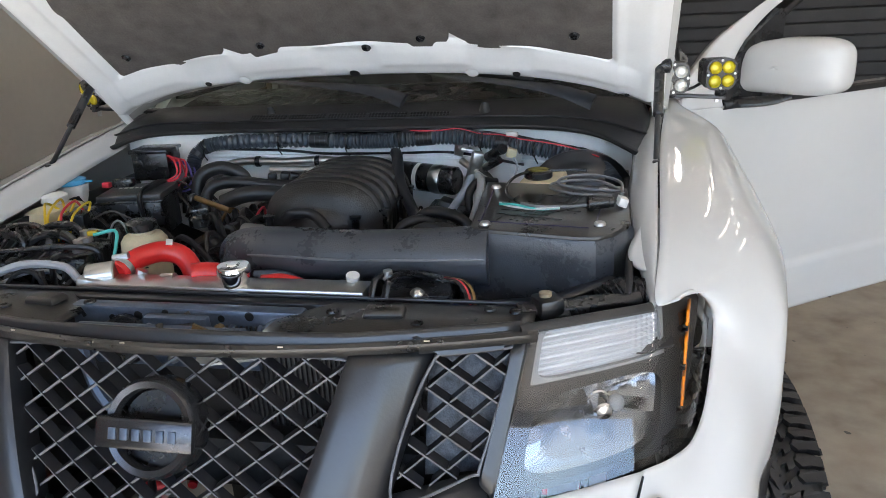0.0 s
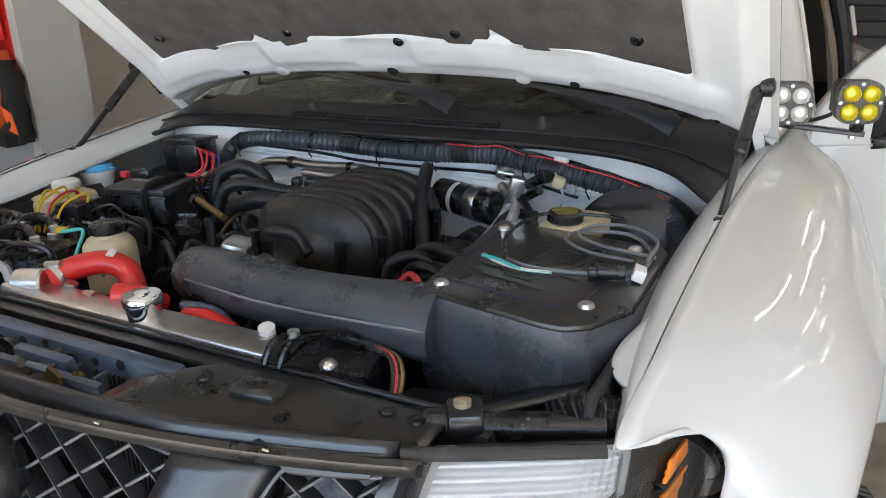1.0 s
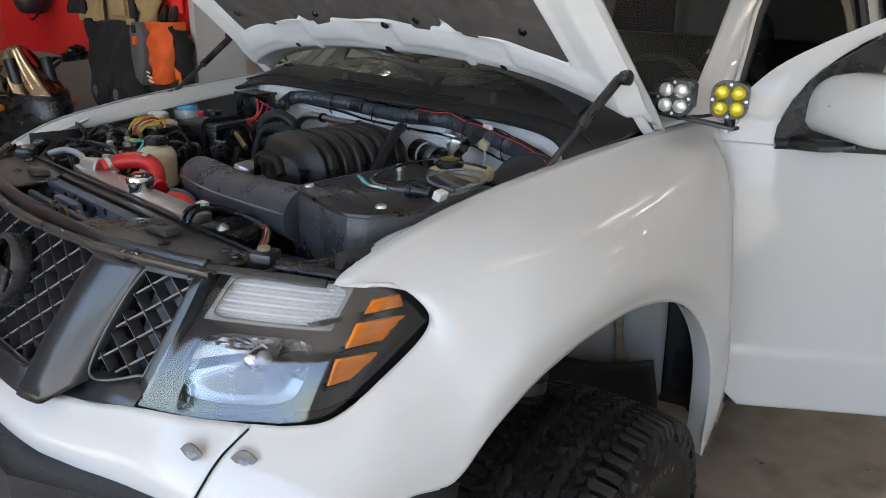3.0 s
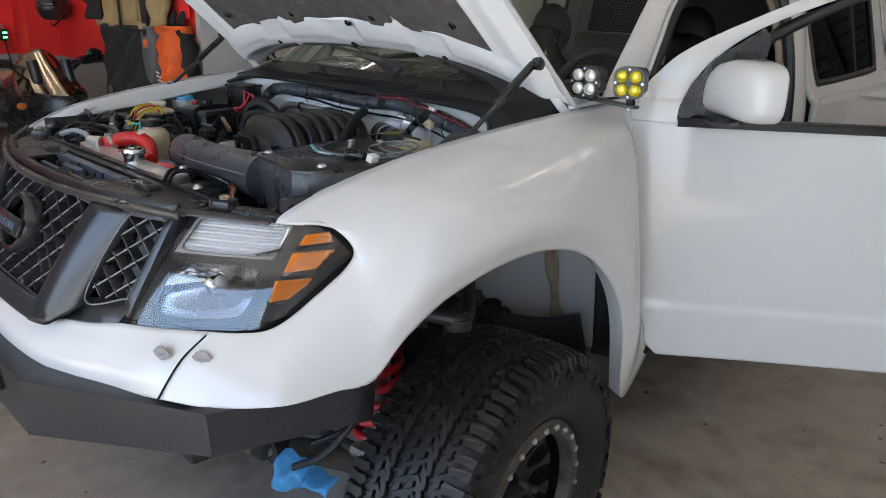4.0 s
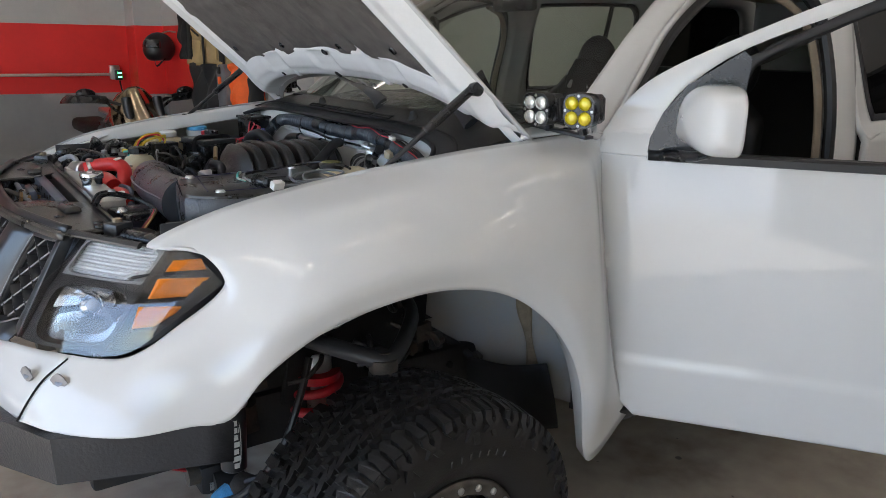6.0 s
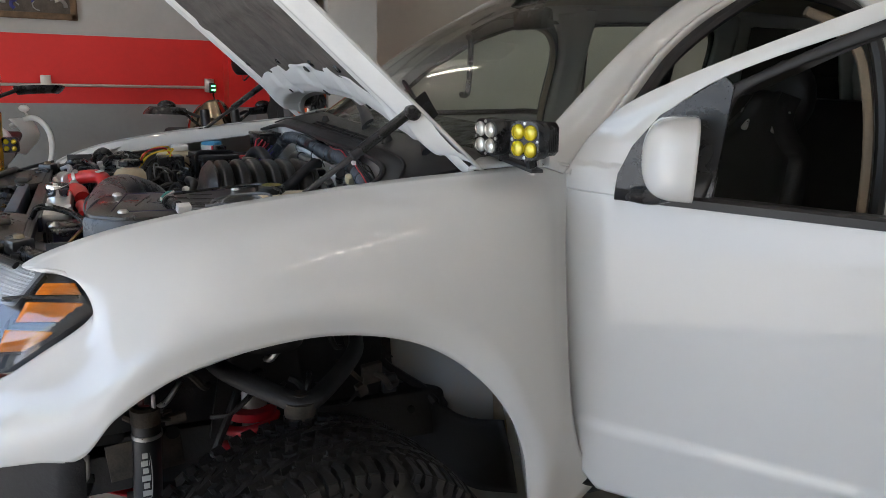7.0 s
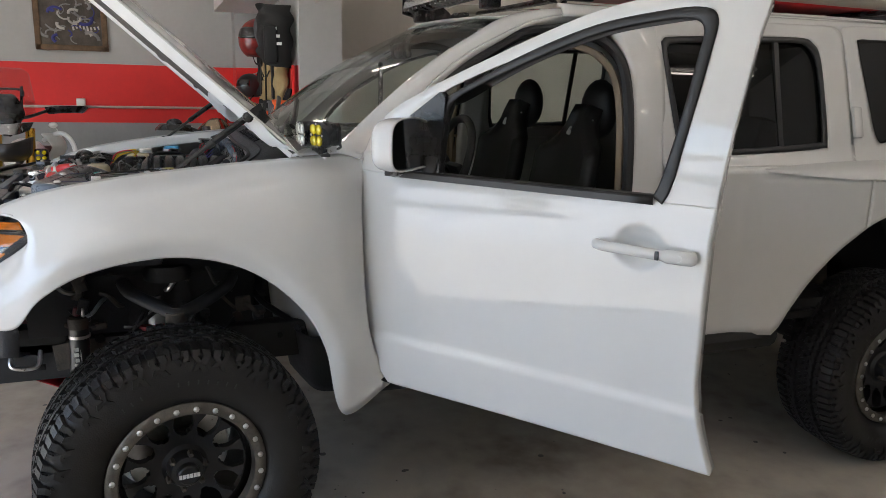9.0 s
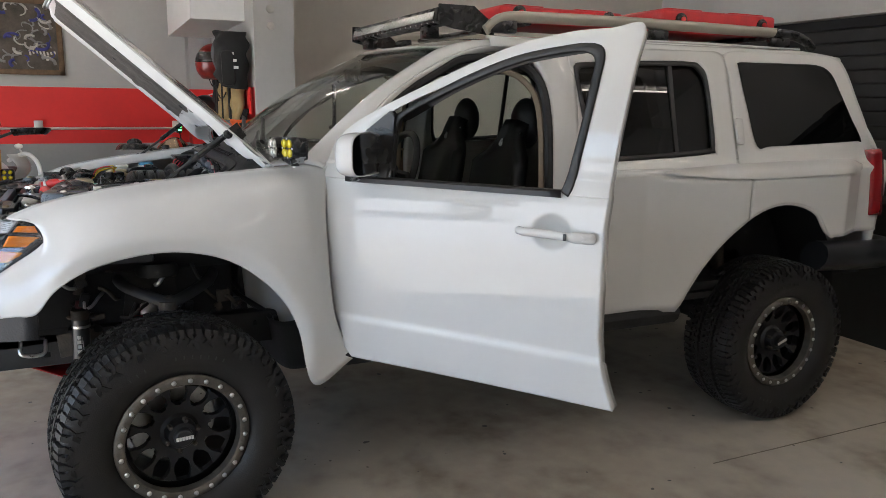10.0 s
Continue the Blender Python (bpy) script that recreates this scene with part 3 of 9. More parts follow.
# headlights
H_TOP = [(.525, -.576, 1.164), (.575, -.553, 1.167), (.630, -.525, 1.168), (.690, -.490, 1.167), (.728, -.455, 1.165), (.757, -.420, 1.158), (.778, -.397, 1.136), (.794, -.377, 1.106)]
H_MID = [(.506, -.655, 1.060), (.566, -.635, 1.066), (.627, -.606, 1.070), (.690, -.570, 1.075), (.733, -.530, 1.075), (.764, -.483, 1.078), (.784, -.438, 1.087), (.795, -.376, 1.104)]
H_LOW = [(.484, -.712, .957), (.550, -.690, .963), (.615, -.663, .970), (.680, -.630, .980), (.725, -.590, .981), (.757, -.540, .991), (.778, -.475, 1.036), (.794, -.376, 1.102)]


def headlight(s):
    lamp = part("headlight", loft([mirrored(c, s) for c in (H_TOP, H_MID, H_LOW)], 96, 60), LENS, car, "clear headlight with chrome bowl and amber side reflectors", angle=70)
    off = lambda p, d: V((p[0] * s, p[1] + d, p[2])) - V((0.5 * d * s, 0, 0))
    back = [[V((x * 0.985 + .004, y + .085, z)) for x, y, z in c] for c in (H_TOP, H_MID, H_LOW)]
    part("housing", loft([[tuple(p) for p in c] for c in back], 24, 14, flip=s), LAMPBLACK, lamp, "black headlight housing")

    def patch(u0, u1, v0, v1, depth, nu=14, nv=10, bow=0.0, wave=0):
        rows_ = []
        tops, mids, lows = spline(H_TOP, 61), spline(H_MID, 61), spline(H_LOW, 61)
        for i in range(nu):
            f = u0 + (u1 - u0) * i / (nu - 1)
            k = f * 60
            a = int(min(59, k))
            e = k - a
            t_, m_, l_ = (c[a].lerp(c[a + 1], e) for c in (tops, mids, lows))
            line = []
            for j in range(nv):
                g = v0 + (v1 - v0) * j / (nv - 1)
                p = t_.lerp(m_, g * 2) if g < 0.5 else m_.lerp(l_, g * 2 - 1)
                d = depth + bow * (1 - (2 * i / (nu - 1) - 1) ** 2) * (1 - (2 * j / (nv - 1) - 1) ** 2) + (wave if j % 2 else 0)
                line.append(V((s * (p.x - 0.45 * d), p.y + d * 0.9, p.z)))
            rows_.append(line)
        return grid(rows_)

    tops_, mids_, lows_ = spline(H_TOP, 61), spline(H_MID, 61), spline(H_LOW, 61)

    def at(u, v, d):
        k = max(0.0, min(1.0, u)) * 60
        a = int(min(59, k))
        t_, m_, l_ = (c[a].lerp(c[a + 1], k - a) for c in (tops_, mids_, lows_))
        p = t_.lerp(m_, v * 2) if v < 0.5 else m_.lerp(l_, v * 2 - 1)
        return V((s * (p.x - 0.45 * d), p.y + d * 0.9, p.z))

    def mask(rect, hole, d0, d1):
        """A dark panel round an opening, with a turned-in lip."""
        (u0, u1, v0, v1), rows_ = rect, []
        for u, v in hole:
            cu, cv = (u0 + u1) / 2, (v0 + v1) / 2
            du, dv = u - cu, v - cv
            k = min((u1 - u0) / 2 / max(1e-6, abs(du)), (v1 - v0) / 2 / max(1e-6, abs(dv)))
            ou, ov = cu + du * k, cv + dv * k
            rows_.append([at(ou + (u - ou) * f, ov + (v - ov) * f, d0) for f in (0, .33, .66, 1)] + [at(u, v, d1)])
        return grid(rows_, close_u=True)

    def rounded(cu, cv, hu, hv, p, n=64):
        out = []
        for k in range(n):
            a = 2 * math.pi * k / n
            out.append((cu + hu * math.copysign(abs(math.cos(a)) ** p, math.cos(a)), cv + hv * math.copysign(abs(math.sin(a)) ** p, math.sin(a))))
        return out

    rng = random.Random(7)
    turn = rounded(.300, .185, .235, .165, .30)
    part("dark_bezel", mask((.0, .56, .0, .37), turn, .014, .026), LAMPBLACK, lamp)
    ribs = []
    for i in range(96):
        u = .06 + .475 * i / 95
        ribs.append([at(u, .02 + .33 * j / 60, .024 + .0022 * math.sin(j * 2 * math.pi / 5.5) + (.0012 * math.sin(i * 1.3) if u > .40 else 0)) for j in range(61)])
    part("turn_reflector", grid(ribs), TURNLENS, lamp, "clear horizontally ribbed indicator lens", angle=80)
    part("turn_frame", mask((.058, .542, .018, .352), rounded(.300, .185, .222, .150, .30), .0125, .020), CLEARGREY, lamp)
    bowl = rounded(.312, .695, .225, .270, .52)
    part("dark_bezel", mask((.0, .56, .37, 1.0), bowl, .016, .034), LAMPBLACK, lamp)
    cup = []
    for k, (u, v) in enumerate(bowl):
        line = []
        for f in np.linspace(1, .06, 15):
            d = .034 + .046 * (1 - f * f) + (rng.uniform(-.0012, .0012) + .0016 * ((k // 2) % 2)) * (v < .70) * (f < .97)
            if v > .70:
                d += -.018 * min(1.0, (1 - f) / .25) * min(1.0, f / .3) + .0005 * (k % 2)
            line.append(at(.325 + (u - .325) * f, .680 + (v - .680) * f, d))
        cup.append(line)
    part("bowl", grid(cup, close_u=True), REFLECTOR, lamp, "bright faceted headlight bowl", angle=14)
    part("dark_bezel", patch(.54, 1.0, .0, 1.0, .034, 22, 14), LAMPBLACK, lamp)
    # amber reflectors on the lamp's side face, each with a dark shelf below it
    side = lambda y, z, d=0.0: V((s * (.746 + .12 * (y + .50) + d), y, z))
    for q in (((-.452, 1.151), (-.404, 1.149), (-.396, 1.127), (-.468, 1.131)), ((-.482, 1.119), (-.366, 1.108), (-.408, 1.077), (-.502, 1.083)), ((-.519, 1.070), (-.437, 1.060), (-.495, 1.029), (-.534, 1.030))):
        tl, tr_, br_, bl = (V((a_, b_)) for a_, b_ in q)
        rows_ = []
        for j in range(10):
            l_, r_ = tl.lerp(bl, j / 9), tr_.lerp(br_, j / 9)
            rows_.append([side(*l_.lerp(r_, i / 15), .005 + .0008 * math.sin(j * 2.1)) for i in range(16)])
        part("amber_reflector", grid(rows_), AMBER, lamp, "amber side reflector", solid=.004)
        part("dark_shelf", grid([[side(*(bl.lerp(br_, i / 5) + V((-.004, dz))), dd) for i in range(6)] for dz, dd in ((.001, -.004), (-.002, .005), (-.007, .005), (-.010, -.004))]), LAMPBLACK, lamp, solid=.002)
    c = at(.335, .60, .062)
    part("bulb_shield", lathe([(0.0, .052), (.011, .050), (.0145, .046), (.0145, .018), (.0165, .016), (.0165, -.01)], c, (.30 * s, -1, -.1), 20), CHROME, lamp)
    part("bulb_tip", ball(tuple(c + V((.030 * s, -.030, .004))), .013, seg=10), CLEARGREY, lamp)
    return lamp


for s in (1, -1):
    headlight(s)


# dark bar sides; the paler edge colour holds wear and a painted sky sheen
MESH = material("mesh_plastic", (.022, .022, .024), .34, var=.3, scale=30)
MESHSHEEN = material("worn_mesh_edge_sheen", (.105, .108, .118), .34, var=.45, scale=40)


# grille
def gy(x, z):
    return -.678 - .42 * (1.155 - z) + .14 * max(0.0, abs(x) - .28) + .05 * (abs(x) / .3) ** 2 * .3


grille = part("grille", grid([[(x, gy(x, z) - .004, z) for x in np.linspace(-.515, .515, 40)] for z in (1.185, 1.178, 1.165, 1.152)]), SATIN, car, "satin black honeycomb-mesh grille with slanted bars", solid=.012)


def bar4(q, out=0.02, n=10, m=8, taper=0.0):
    """A bulged bar between four corners (x, z)."""
    rows = []
    for i in range(n):
        a = V(q[0]).lerp(V(q[3]), i / (n - 1))
        b = V(q[1]).lerp(V(q[2]), i / (n - 1))
        line = []
        for j in range(m):
            p = a.lerp(b, j / (m - 1))
            h = 1 - (2 * j / (m - 1) - 1) ** 10
            line.append((p.x, gy(p.x, p.y) - out * (1 - taper * (i / (n - 1)) ** 3) * h + .012 * (1 - h), p.y))
        rows.append(line)
    return grid(rows)


for s in (1, -1):
    rows = []
    for t in np.linspace(0, 1, 18):
        left, crease, edge = (V(a).lerp(V(b), t) for a, b in (((.283, 1.160), (.198, .898)), ((.352, 1.158), (.288, .908)), ((.399, 1.152), (.338, .950))))
        off = .012 + .030 * t * (1.6 - t)
        line = [(left.x - .006, .016, left.y), (left.x, .004 - off, left.y), (left.x + .006, -off, left.y)]
        line += [(left.x + (crease.x - left.x) * f, -off - .003 * math.sin(f * math.pi), left.y + (crease.y - left.y) * f) for f in (.3, .6, .9)]
        line += [(crease.x, .004 - off, crease.y), ((crease.x + edge.x) / 2, -.45 * off, (crease.y + edge.y) / 2), (edge.x, .006, edge.y)]
        rows.append([(x * s, gy(x, z) + d, z) for x, d, z in line])
    part("slanted_bar", grid(rows), SATIN, grille, "satin black slanted grille bar", solid=.006, angle=28)
    part("outer_bar", bar4([(.504 * s, 1.156), (.529 * s, 1.166), (.489 * s, .957), (.462 * s, .985)], .010), SATIN, grille, solid=.008)
    part("upper_bar", bar4([(.345 * s, 1.174), (.530 * s, 1.174), (.508 * s, 1.150), (.394 * s, 1.147)], .008), SATIN, grille, solid=.008)
    shelf = [[(x * s, gy(x, z) + .006, z) for x, z in ((.338, .968), (.40, .980), (.465, .992))], [(x * s, y, z) for x, y, z in ((.31, -.742, .934), (.38, -.726, .948), (.476, -.700, .968))], [(x * s, y, z) for x, y, z in ((.288, -.762, .915), (.37, -.747, .931), (.482, -.718, .957))], [(x * s, y, z) for x, y, z in ((.288, -.745, .895), (.37, -.730, .905), (.482, -.700, .925))]]
    part("recess_shelf", grid(shelf), SATIN, grille, "satin black shelf under the side opening", angle=25, solid=.003)
part("lower_bar", bar4([(-.205, .935), (.205, .935), (.24, .888), (-.24, .888)], .016, 8, 24), SATIN, grille, solid=.01)
# the mesh openings
MID_OPEN = [(-.278, 1.150), (.278, 1.150), (.285, 1.12), (.212, .955), (.19, .932), (-.19, .932), (-.212, .955), (-.285, 1.12)]
SIDE_OPEN = [(.401, 1.146), (.492, 1.151), (.504, 1.138), (.467, 1.006), (.452, .990), (.346, .971)]


def clip(poly, a, b):
    """The stretch of the line a-b that lies inside a convex outline."""
    t0, t1 = 0.0, 1.0
    d = (b[0] - a[0], b[1] - a[1])
    area = sum(poly[i][0] * poly[(i + 1) % len(poly)][1] - poly[(i + 1) % len(poly)][0] * poly[i][1] for i in range(len(poly)))
    sgn = 1 if area > 0 else -1
    for i in range(len(poly)):
        p, q = poly[i], poly[(i + 1) % len(poly)]
        n = (-(q[1] - p[1]) * sgn, (q[0] - p[0]) * sgn)
        den = n[0] * d[0] + n[1] * d[1]
        num = n[0] * (p[0] - a[0]) + n[1] * (p[1] - a[1])
        if abs(den) < 1e-9:
            if num > 0:
                return None
        elif den > 0:
            t0 = max(t0, num / den)
        else:
            t1 = min(t1, num / den)
    if t1 - t0 < 1e-3:
        return None
    return [(a[0] + d[0] * t, a[1] + d[1] * t) for t in (t0, t1)]


def lattice(poly, step, slope, phase):
    for sg in (1, -1):
        for k in range(-24, 25):
            c0 = k * step + phase[sg]
            seg = clip(poly, (c0 - .5, 1.04 - .5 * slope * sg), (c0 + .5, 1.04 + .5 * slope * sg))
            if not seg or abs(seg[1][0] - seg[0][0]) < .012:
                continue
            (xa, za), (xb, zb) = seg
            rows = []
            for i in range(7):
                t = i / 6
                x, z = xa + (xb - xa) * t, za + (zb - za) * t
                y = gy(x, z) + .0008 * sg
                w = .0019
                rows.append([(x, y, z - w), (x, y + .004, z - w * 1.3), (x, y + .020, z - w * 1.5), (x, y + .020, z + w * 1.5), (x, y + .004, z + w * 1.3), (x, y, z + w)])
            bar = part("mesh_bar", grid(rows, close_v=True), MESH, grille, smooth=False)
            bar.data.materials.append(MESHSHEEN)
            # only front faces get the paler colour, as if catching the sky
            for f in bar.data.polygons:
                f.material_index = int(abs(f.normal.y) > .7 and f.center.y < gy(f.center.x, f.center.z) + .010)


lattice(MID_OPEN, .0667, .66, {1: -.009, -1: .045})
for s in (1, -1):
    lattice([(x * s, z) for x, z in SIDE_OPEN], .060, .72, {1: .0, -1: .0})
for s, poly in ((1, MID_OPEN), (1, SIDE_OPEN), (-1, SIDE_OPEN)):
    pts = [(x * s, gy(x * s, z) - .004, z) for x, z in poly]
    # rim in the same pale colour, its sheen painted in
    part("opening_rim", tube(pts, .0024, 8, 60, closed=True), MESHSHEEN, grille, "worn rim of the grille opening with painted sheen")
badge = part("badge", lathe([(.056, 0), (.059, .012), (.068, .014), (.0735, .006), (.0735, -.03), (.056, -.02)], (0, -.742, 1.062), (0, -1, .40), 48, caps=False), DARKCHROME, grille, "round dark chrome badge with a plain bar")
part("badge_bar", box((0, -.762, 1.064), (.156, .014, .046), (-21, 0, 0), bevel=.006), DARKCHROME, badge)
for k in range(6):
    part("raised_mark", box((-.0475 + .019 * k, -.7695, 1.0665), (.012, .003, .017), (-21, 0, 0), bevel=.001), BLUESTEEL, badge)
part("badge_back", lathe([(.002, 0), (.056, 0), (.060, -.03)], (0, -.733, 1.055), (0, -1, .40), 32), PLASTIC, badge)
# dusty inner panels behind the side openings
DUSTBLUE = material("dusty_inner_duct", (.034, .040, .052), .5, var=.6, scale=45, tint=(.12, .14, .17), bump=.4, bump_scale=120)
for s in (1, -1):
    part("inner_duct", grid([[(s * x, gy(s * x, z) + .045, z) for x in np.linspace(min(p[0] for p in SIDE_OPEN) + .035, max(p[0] for p in SIDE_OPEN), 8)] for z in np.linspace(min(p[1] for p in SIDE_OPEN), max(p[1] for p in SIDE_OPEN), 8)]), DUSTBLUE, grille, "dusty blue-grey panel behind the mesh", solid=.004)
# condenser behind the grille
cond = part("condenser", box((0.04, -.555, 1.02), (.78, .02, .27)), CHASSIS, car, "black finned condenser behind the grille")
for k in range(46):
    part("fin", box((.03 + .0085 * k, -.568, 1.02), (.0025, .008, .25)), DULL, cond)
part("horn_bracket", tube([(-.22, -.60, 1.15), (-.17, -.63, 1.04), (-.10, -.63, .97)], .012, 8), BLUESTEEL, car)
part("crash_beam", box((0, -.60, .93), (1.05, .06, .09), bevel=.015), CHASSIS, car)
part("splash_plate", box((-.05, -.60, 1.12), (.30, .012, .09), (20, 0, 0), bevel=.01), BLUESTEEL, car)

# ---- raised hood ----
SLOPE = radians(41.2)
hood_pose = plane_pose((0, .405, 1.318), (1, 0, 0), (0, -math.cos(SLOPE), math.sin(SLOPE)))  # x across, y towards the nose, z towards the engine


def on_hood(x, t, d=0.0):
    """Across, distance from the hinge line, height over the outer skin (minus: towards the engine)."""
    bow = .060 * max(0.0, 1 - (abs(x) / .74) ** 2.2)
    return hood_pose @ V((x, t, -(d + bow)))


def hood_edge(x):
    return 1.02 + .09 * (1 - (x / .75) ** 2)


def hood_rear(x):
    return .120 * (1 - min(1.0, abs(x) / .765) ** 5)


hx = np.linspace(-.765, .765, 41)
outer_rows = [[on_hood(x, hood_rear(x) + (hood_edge(x) - hood_rear(x)) * t, .0) for x in hx] for t in np.linspace(0, 1, 26)]
hood = part("hood", grid(outer_rows), PAINT, car, "raised white hood propped on black gas struts", angle=60, solid=.006)


def under(x, f):
    """The stamped inner panel: a deep frame round the edge, shallow in the middle."""
    ax = abs(x) / .752
    t = hood_rear(x) + .012 + (hood_edge(x) - hood_rear(x) - .03) * f
    d = -.036
    rim = min(1.0, (1 - ax) / .05) if ax < 1 else 0.0
    rim = max(0.0, min(rim, f / .05, (1 - f) / .04))
    d = d * rim - .004
    if .02 < f < .16:
        d -= .010 * math.sin((f - .02) / .14 * math.pi) * 0.8
    if f > .17 and ax < .84:
        d += .012
    # stamped steps and pockets of the front band
    d -= .005 * min(1.0, max(0.0, (f - .045) / .012))
    if .085 < f < .165 and ax < .93:
        d += .004 * max(-1.0, min(1.0, 5 * (math.cos(x * 16.5) - .35))) * min(1.0, (f - .085) / .015, (.165 - f) / .02)
    if ax > .86:
        d += .006 * min(1.0, (ax - .86) / .012)
    return on_hood(x, t, d)


ux = np.linspace(-.752, .752, 170)
part("inner_panel", grid([[under(x, f) for x in ux] for f in np.linspace(0, 1, 120)]), UNDERPAINT, hood, "white stamped inner hood panel", angle=50)


def felt_low(x):
    """Lower edge of the felt: wavy, with tongues."""
    e = .268 + .012 * math.cos(x * 9.5) + .010 * math.sin(x * 5 + 1.0) - .03 * (abs(x) / .6) ** 6
    return e


rows = []
for x in np.linspace(-.618, .632, 110):
    lo = felt_low(x)
    for c in (-.30, .275):
        if c - .012 < x < c + .035:
            lo += .045 * (1 - (x - c) / .05)
    hi = .98
    line = []
    for f in np.linspace(0, 1, 40):
        t = lo + (hi - lo) * f
        puff = .010 * min(1, f / .03, (1 - f) / .03, (x + .618) / .02 + .2, (.632 - x) / .02 + .2)
        puff += .004 * math.sin(x * 31) * math.sin(t * 13) + (.007 if abs(abs(x) - .20) < .03 else 0) + (.006 if abs(t - .52) < .02 else 0)
        line.append(on_hood(x, t, -.034 - max(puff, .001)))
    rows.append(line)
part("insulation", grid(rows), INSULATION, hood, "black felt insulation pad under the hood", angle=60)
for x, t in ((-.55, .33), (-.2, .32), (.2, .32), (.55, .34), (-.4, .66), (0, .68), (.4, .66), (.06, .29)):
    p = on_hood(x, t, -.050)
    part("clip", lathe([(.012, 0), (.010, .004), (.003, .006)], p, hood_pose.to_3x3() @ V((0, 0, 1)), 14), PLASTIC, hood)
IN = hood_pose.to_3x3() @ V((0, 0, 1))


def under_at(x, t):
    return under(x, (t - hood_rear(x) - .012) / (hood_edge(x) - hood_rear(x) - .03))


for x, t, r in ((0.0, .192, .0125), (.408, .190, .009), (-.402, .190, .008), (.665, .125, .006)):
    p = V(under_at(x, t)) + IN * .002
    part("hole", lathe([(.001, 0), (r, 0), (r * 1.1, -.004)], p, IN, 18), HOLE, hood, "round hole in the inner panel")
for x in (-.30, .30):
    part("bump_stop", lathe([(.002, .003), (.015, .0015), (.019, -.004)], V(under_at(x, .190)) + IN * .0006, IN, 18), UNDERPAINT, hood)
latch = part("striker", tube([on_hood(-.05, .98, -.05), on_hood(-.05, .97, -.10), on_hood(.05, .97, -.10), on_hood(.05, .98, -.05)], .006, 8), STEEL, hood)
# gas struts, their brackets and the hinges
for s in (1, -1):
    a, b = V((.722 * s, -.005, 1.268)), V((.735 * s, .242, 1.452))
    d = (b - a).normalized()
    st = part("gas_strut", rod(a + d * .145, b, .0108, seg=18, chamfer=.003), PLASTIC, car, "black gas strut holding the hood")
    part("piston_rod", rod(a, a + d * .16, .0062, seg=14), SATIN, st)
    part("ball_socket", lathe([(.008, 0), (.016, .004), (.016, .022), (.008, .026)], b - d * .01, (s, 0, 0), 16), PLASTIC, st)
    part("ball_socket", lathe([(.008, 0), (.016, .004), (.016, .022), (.008, .026)], a - V((.01 * s, 0, 0)), (s, 0, 0), 16), PLASTIC, st)
    part("foot_bracket", box((.722 * s, -.008, 1.246), (.035, .06, .03), bevel=.006), PLASTIC, st)
    part("hood_bracket", prism([(-.02, -.03), (.045, -.035), (.05, .02), (-.005, .035)], .004, plane_pose(b + V((-.022 * s, .012, .006)), (0, .75, -.66), (0, .66, .75))), PLASTIC, st)
    hinge = part("hinge", tube([(.735 * s, .44, 1.30), (.735 * s, .38, 1.315), (.728 * s, .31, 1.375), (.722 * s, .24, 1.435)], .011, 8, flat=.35), UNDERPAINT, car, "white painted hood hinge")
    part("hinge_bolt", lathe([(.009, 0), (.009, .008), (.004, .010)], (.730 * s, .315, 1.372), (-s, 0, 0), 6), STEEL, hinge)

# ---- open driver door, in the door's own plane ----
DO, DU = V((.862, .600, 0)), V((.804, .594, 0)).normalized()
DN = V((DU.y, -DU.x, 0))


def on_door(u, z, out=0.0):
    return DO + DU * u + V((0, 0, z)) + DN * out


def door_bulge(u, z):
    """How far the outer skin stands out of the door's plane."""
    b = .030 * (1 - ((z - 1.0) / .55) ** 2) if z < 1.35 else .012 - .16 * max(0, z - 1.40) ** 1.1
    b -= .026 * (max(0, .11 - u) / .156) ** 2
    b += .007 * min(1.0, max(0.0, (.785 - z) / .022))
    r = math.hypot((u - .862) / .066, (z - 1.170) / .056)
    if r < 1:
        b -= .026 * (1 - r * r) ** .9
    return b


def door_front(z):
    t = max(0.0, (.90 - z) / .28)
    return -.060 + .135 * t ** 2.4


def door_back(z):
    return 1.033 + .055 * max(0.0, (.86 - z) / .24) ** 1.6 + .05 * max(0, (z - 1.2) / .6)


lower = []
for z in np.linspace(.617, 1.292, 90):
    a, b = door_front(z), door_back(z)
    lower.append([on_door(a + (b - a) * f, z + .004 * math.sin(f * 3), door_bulge(a + (b - a) * f, z)) for f in np.linspace(0, 1, 130)])
door = part("front_door", grid(lower), PAINT, car, "open white driver door with its window lowered", angle=60, solid=.05)
# window frame: outer outline and opening
D_OUT = [(-.060, 1.290), (-.050, 1.345), (-.004, 1.415), (.072, 1.483), (.230, 1.564), (.483, 1.674), (.684, 1.750), (.87, 1.788), (1.000, 1.796), (1.096, 1.803), (1.082, 1.68), (1.060, 1.50), (1.042, 1.33), (1.0405, 1.290)]
D_IN = [(.062, 1.290), (.065, 1.335), (.090, 1.395), (.140, 1.460), (.26, 1.545), (.485, 1.638), (.684, 1.711), (.85, 1.742), (.945, 1.748), (.982, 1.722), (.975, 1.64), (.952, 1.49), (.925, 1.335), (.905, 1.290)]


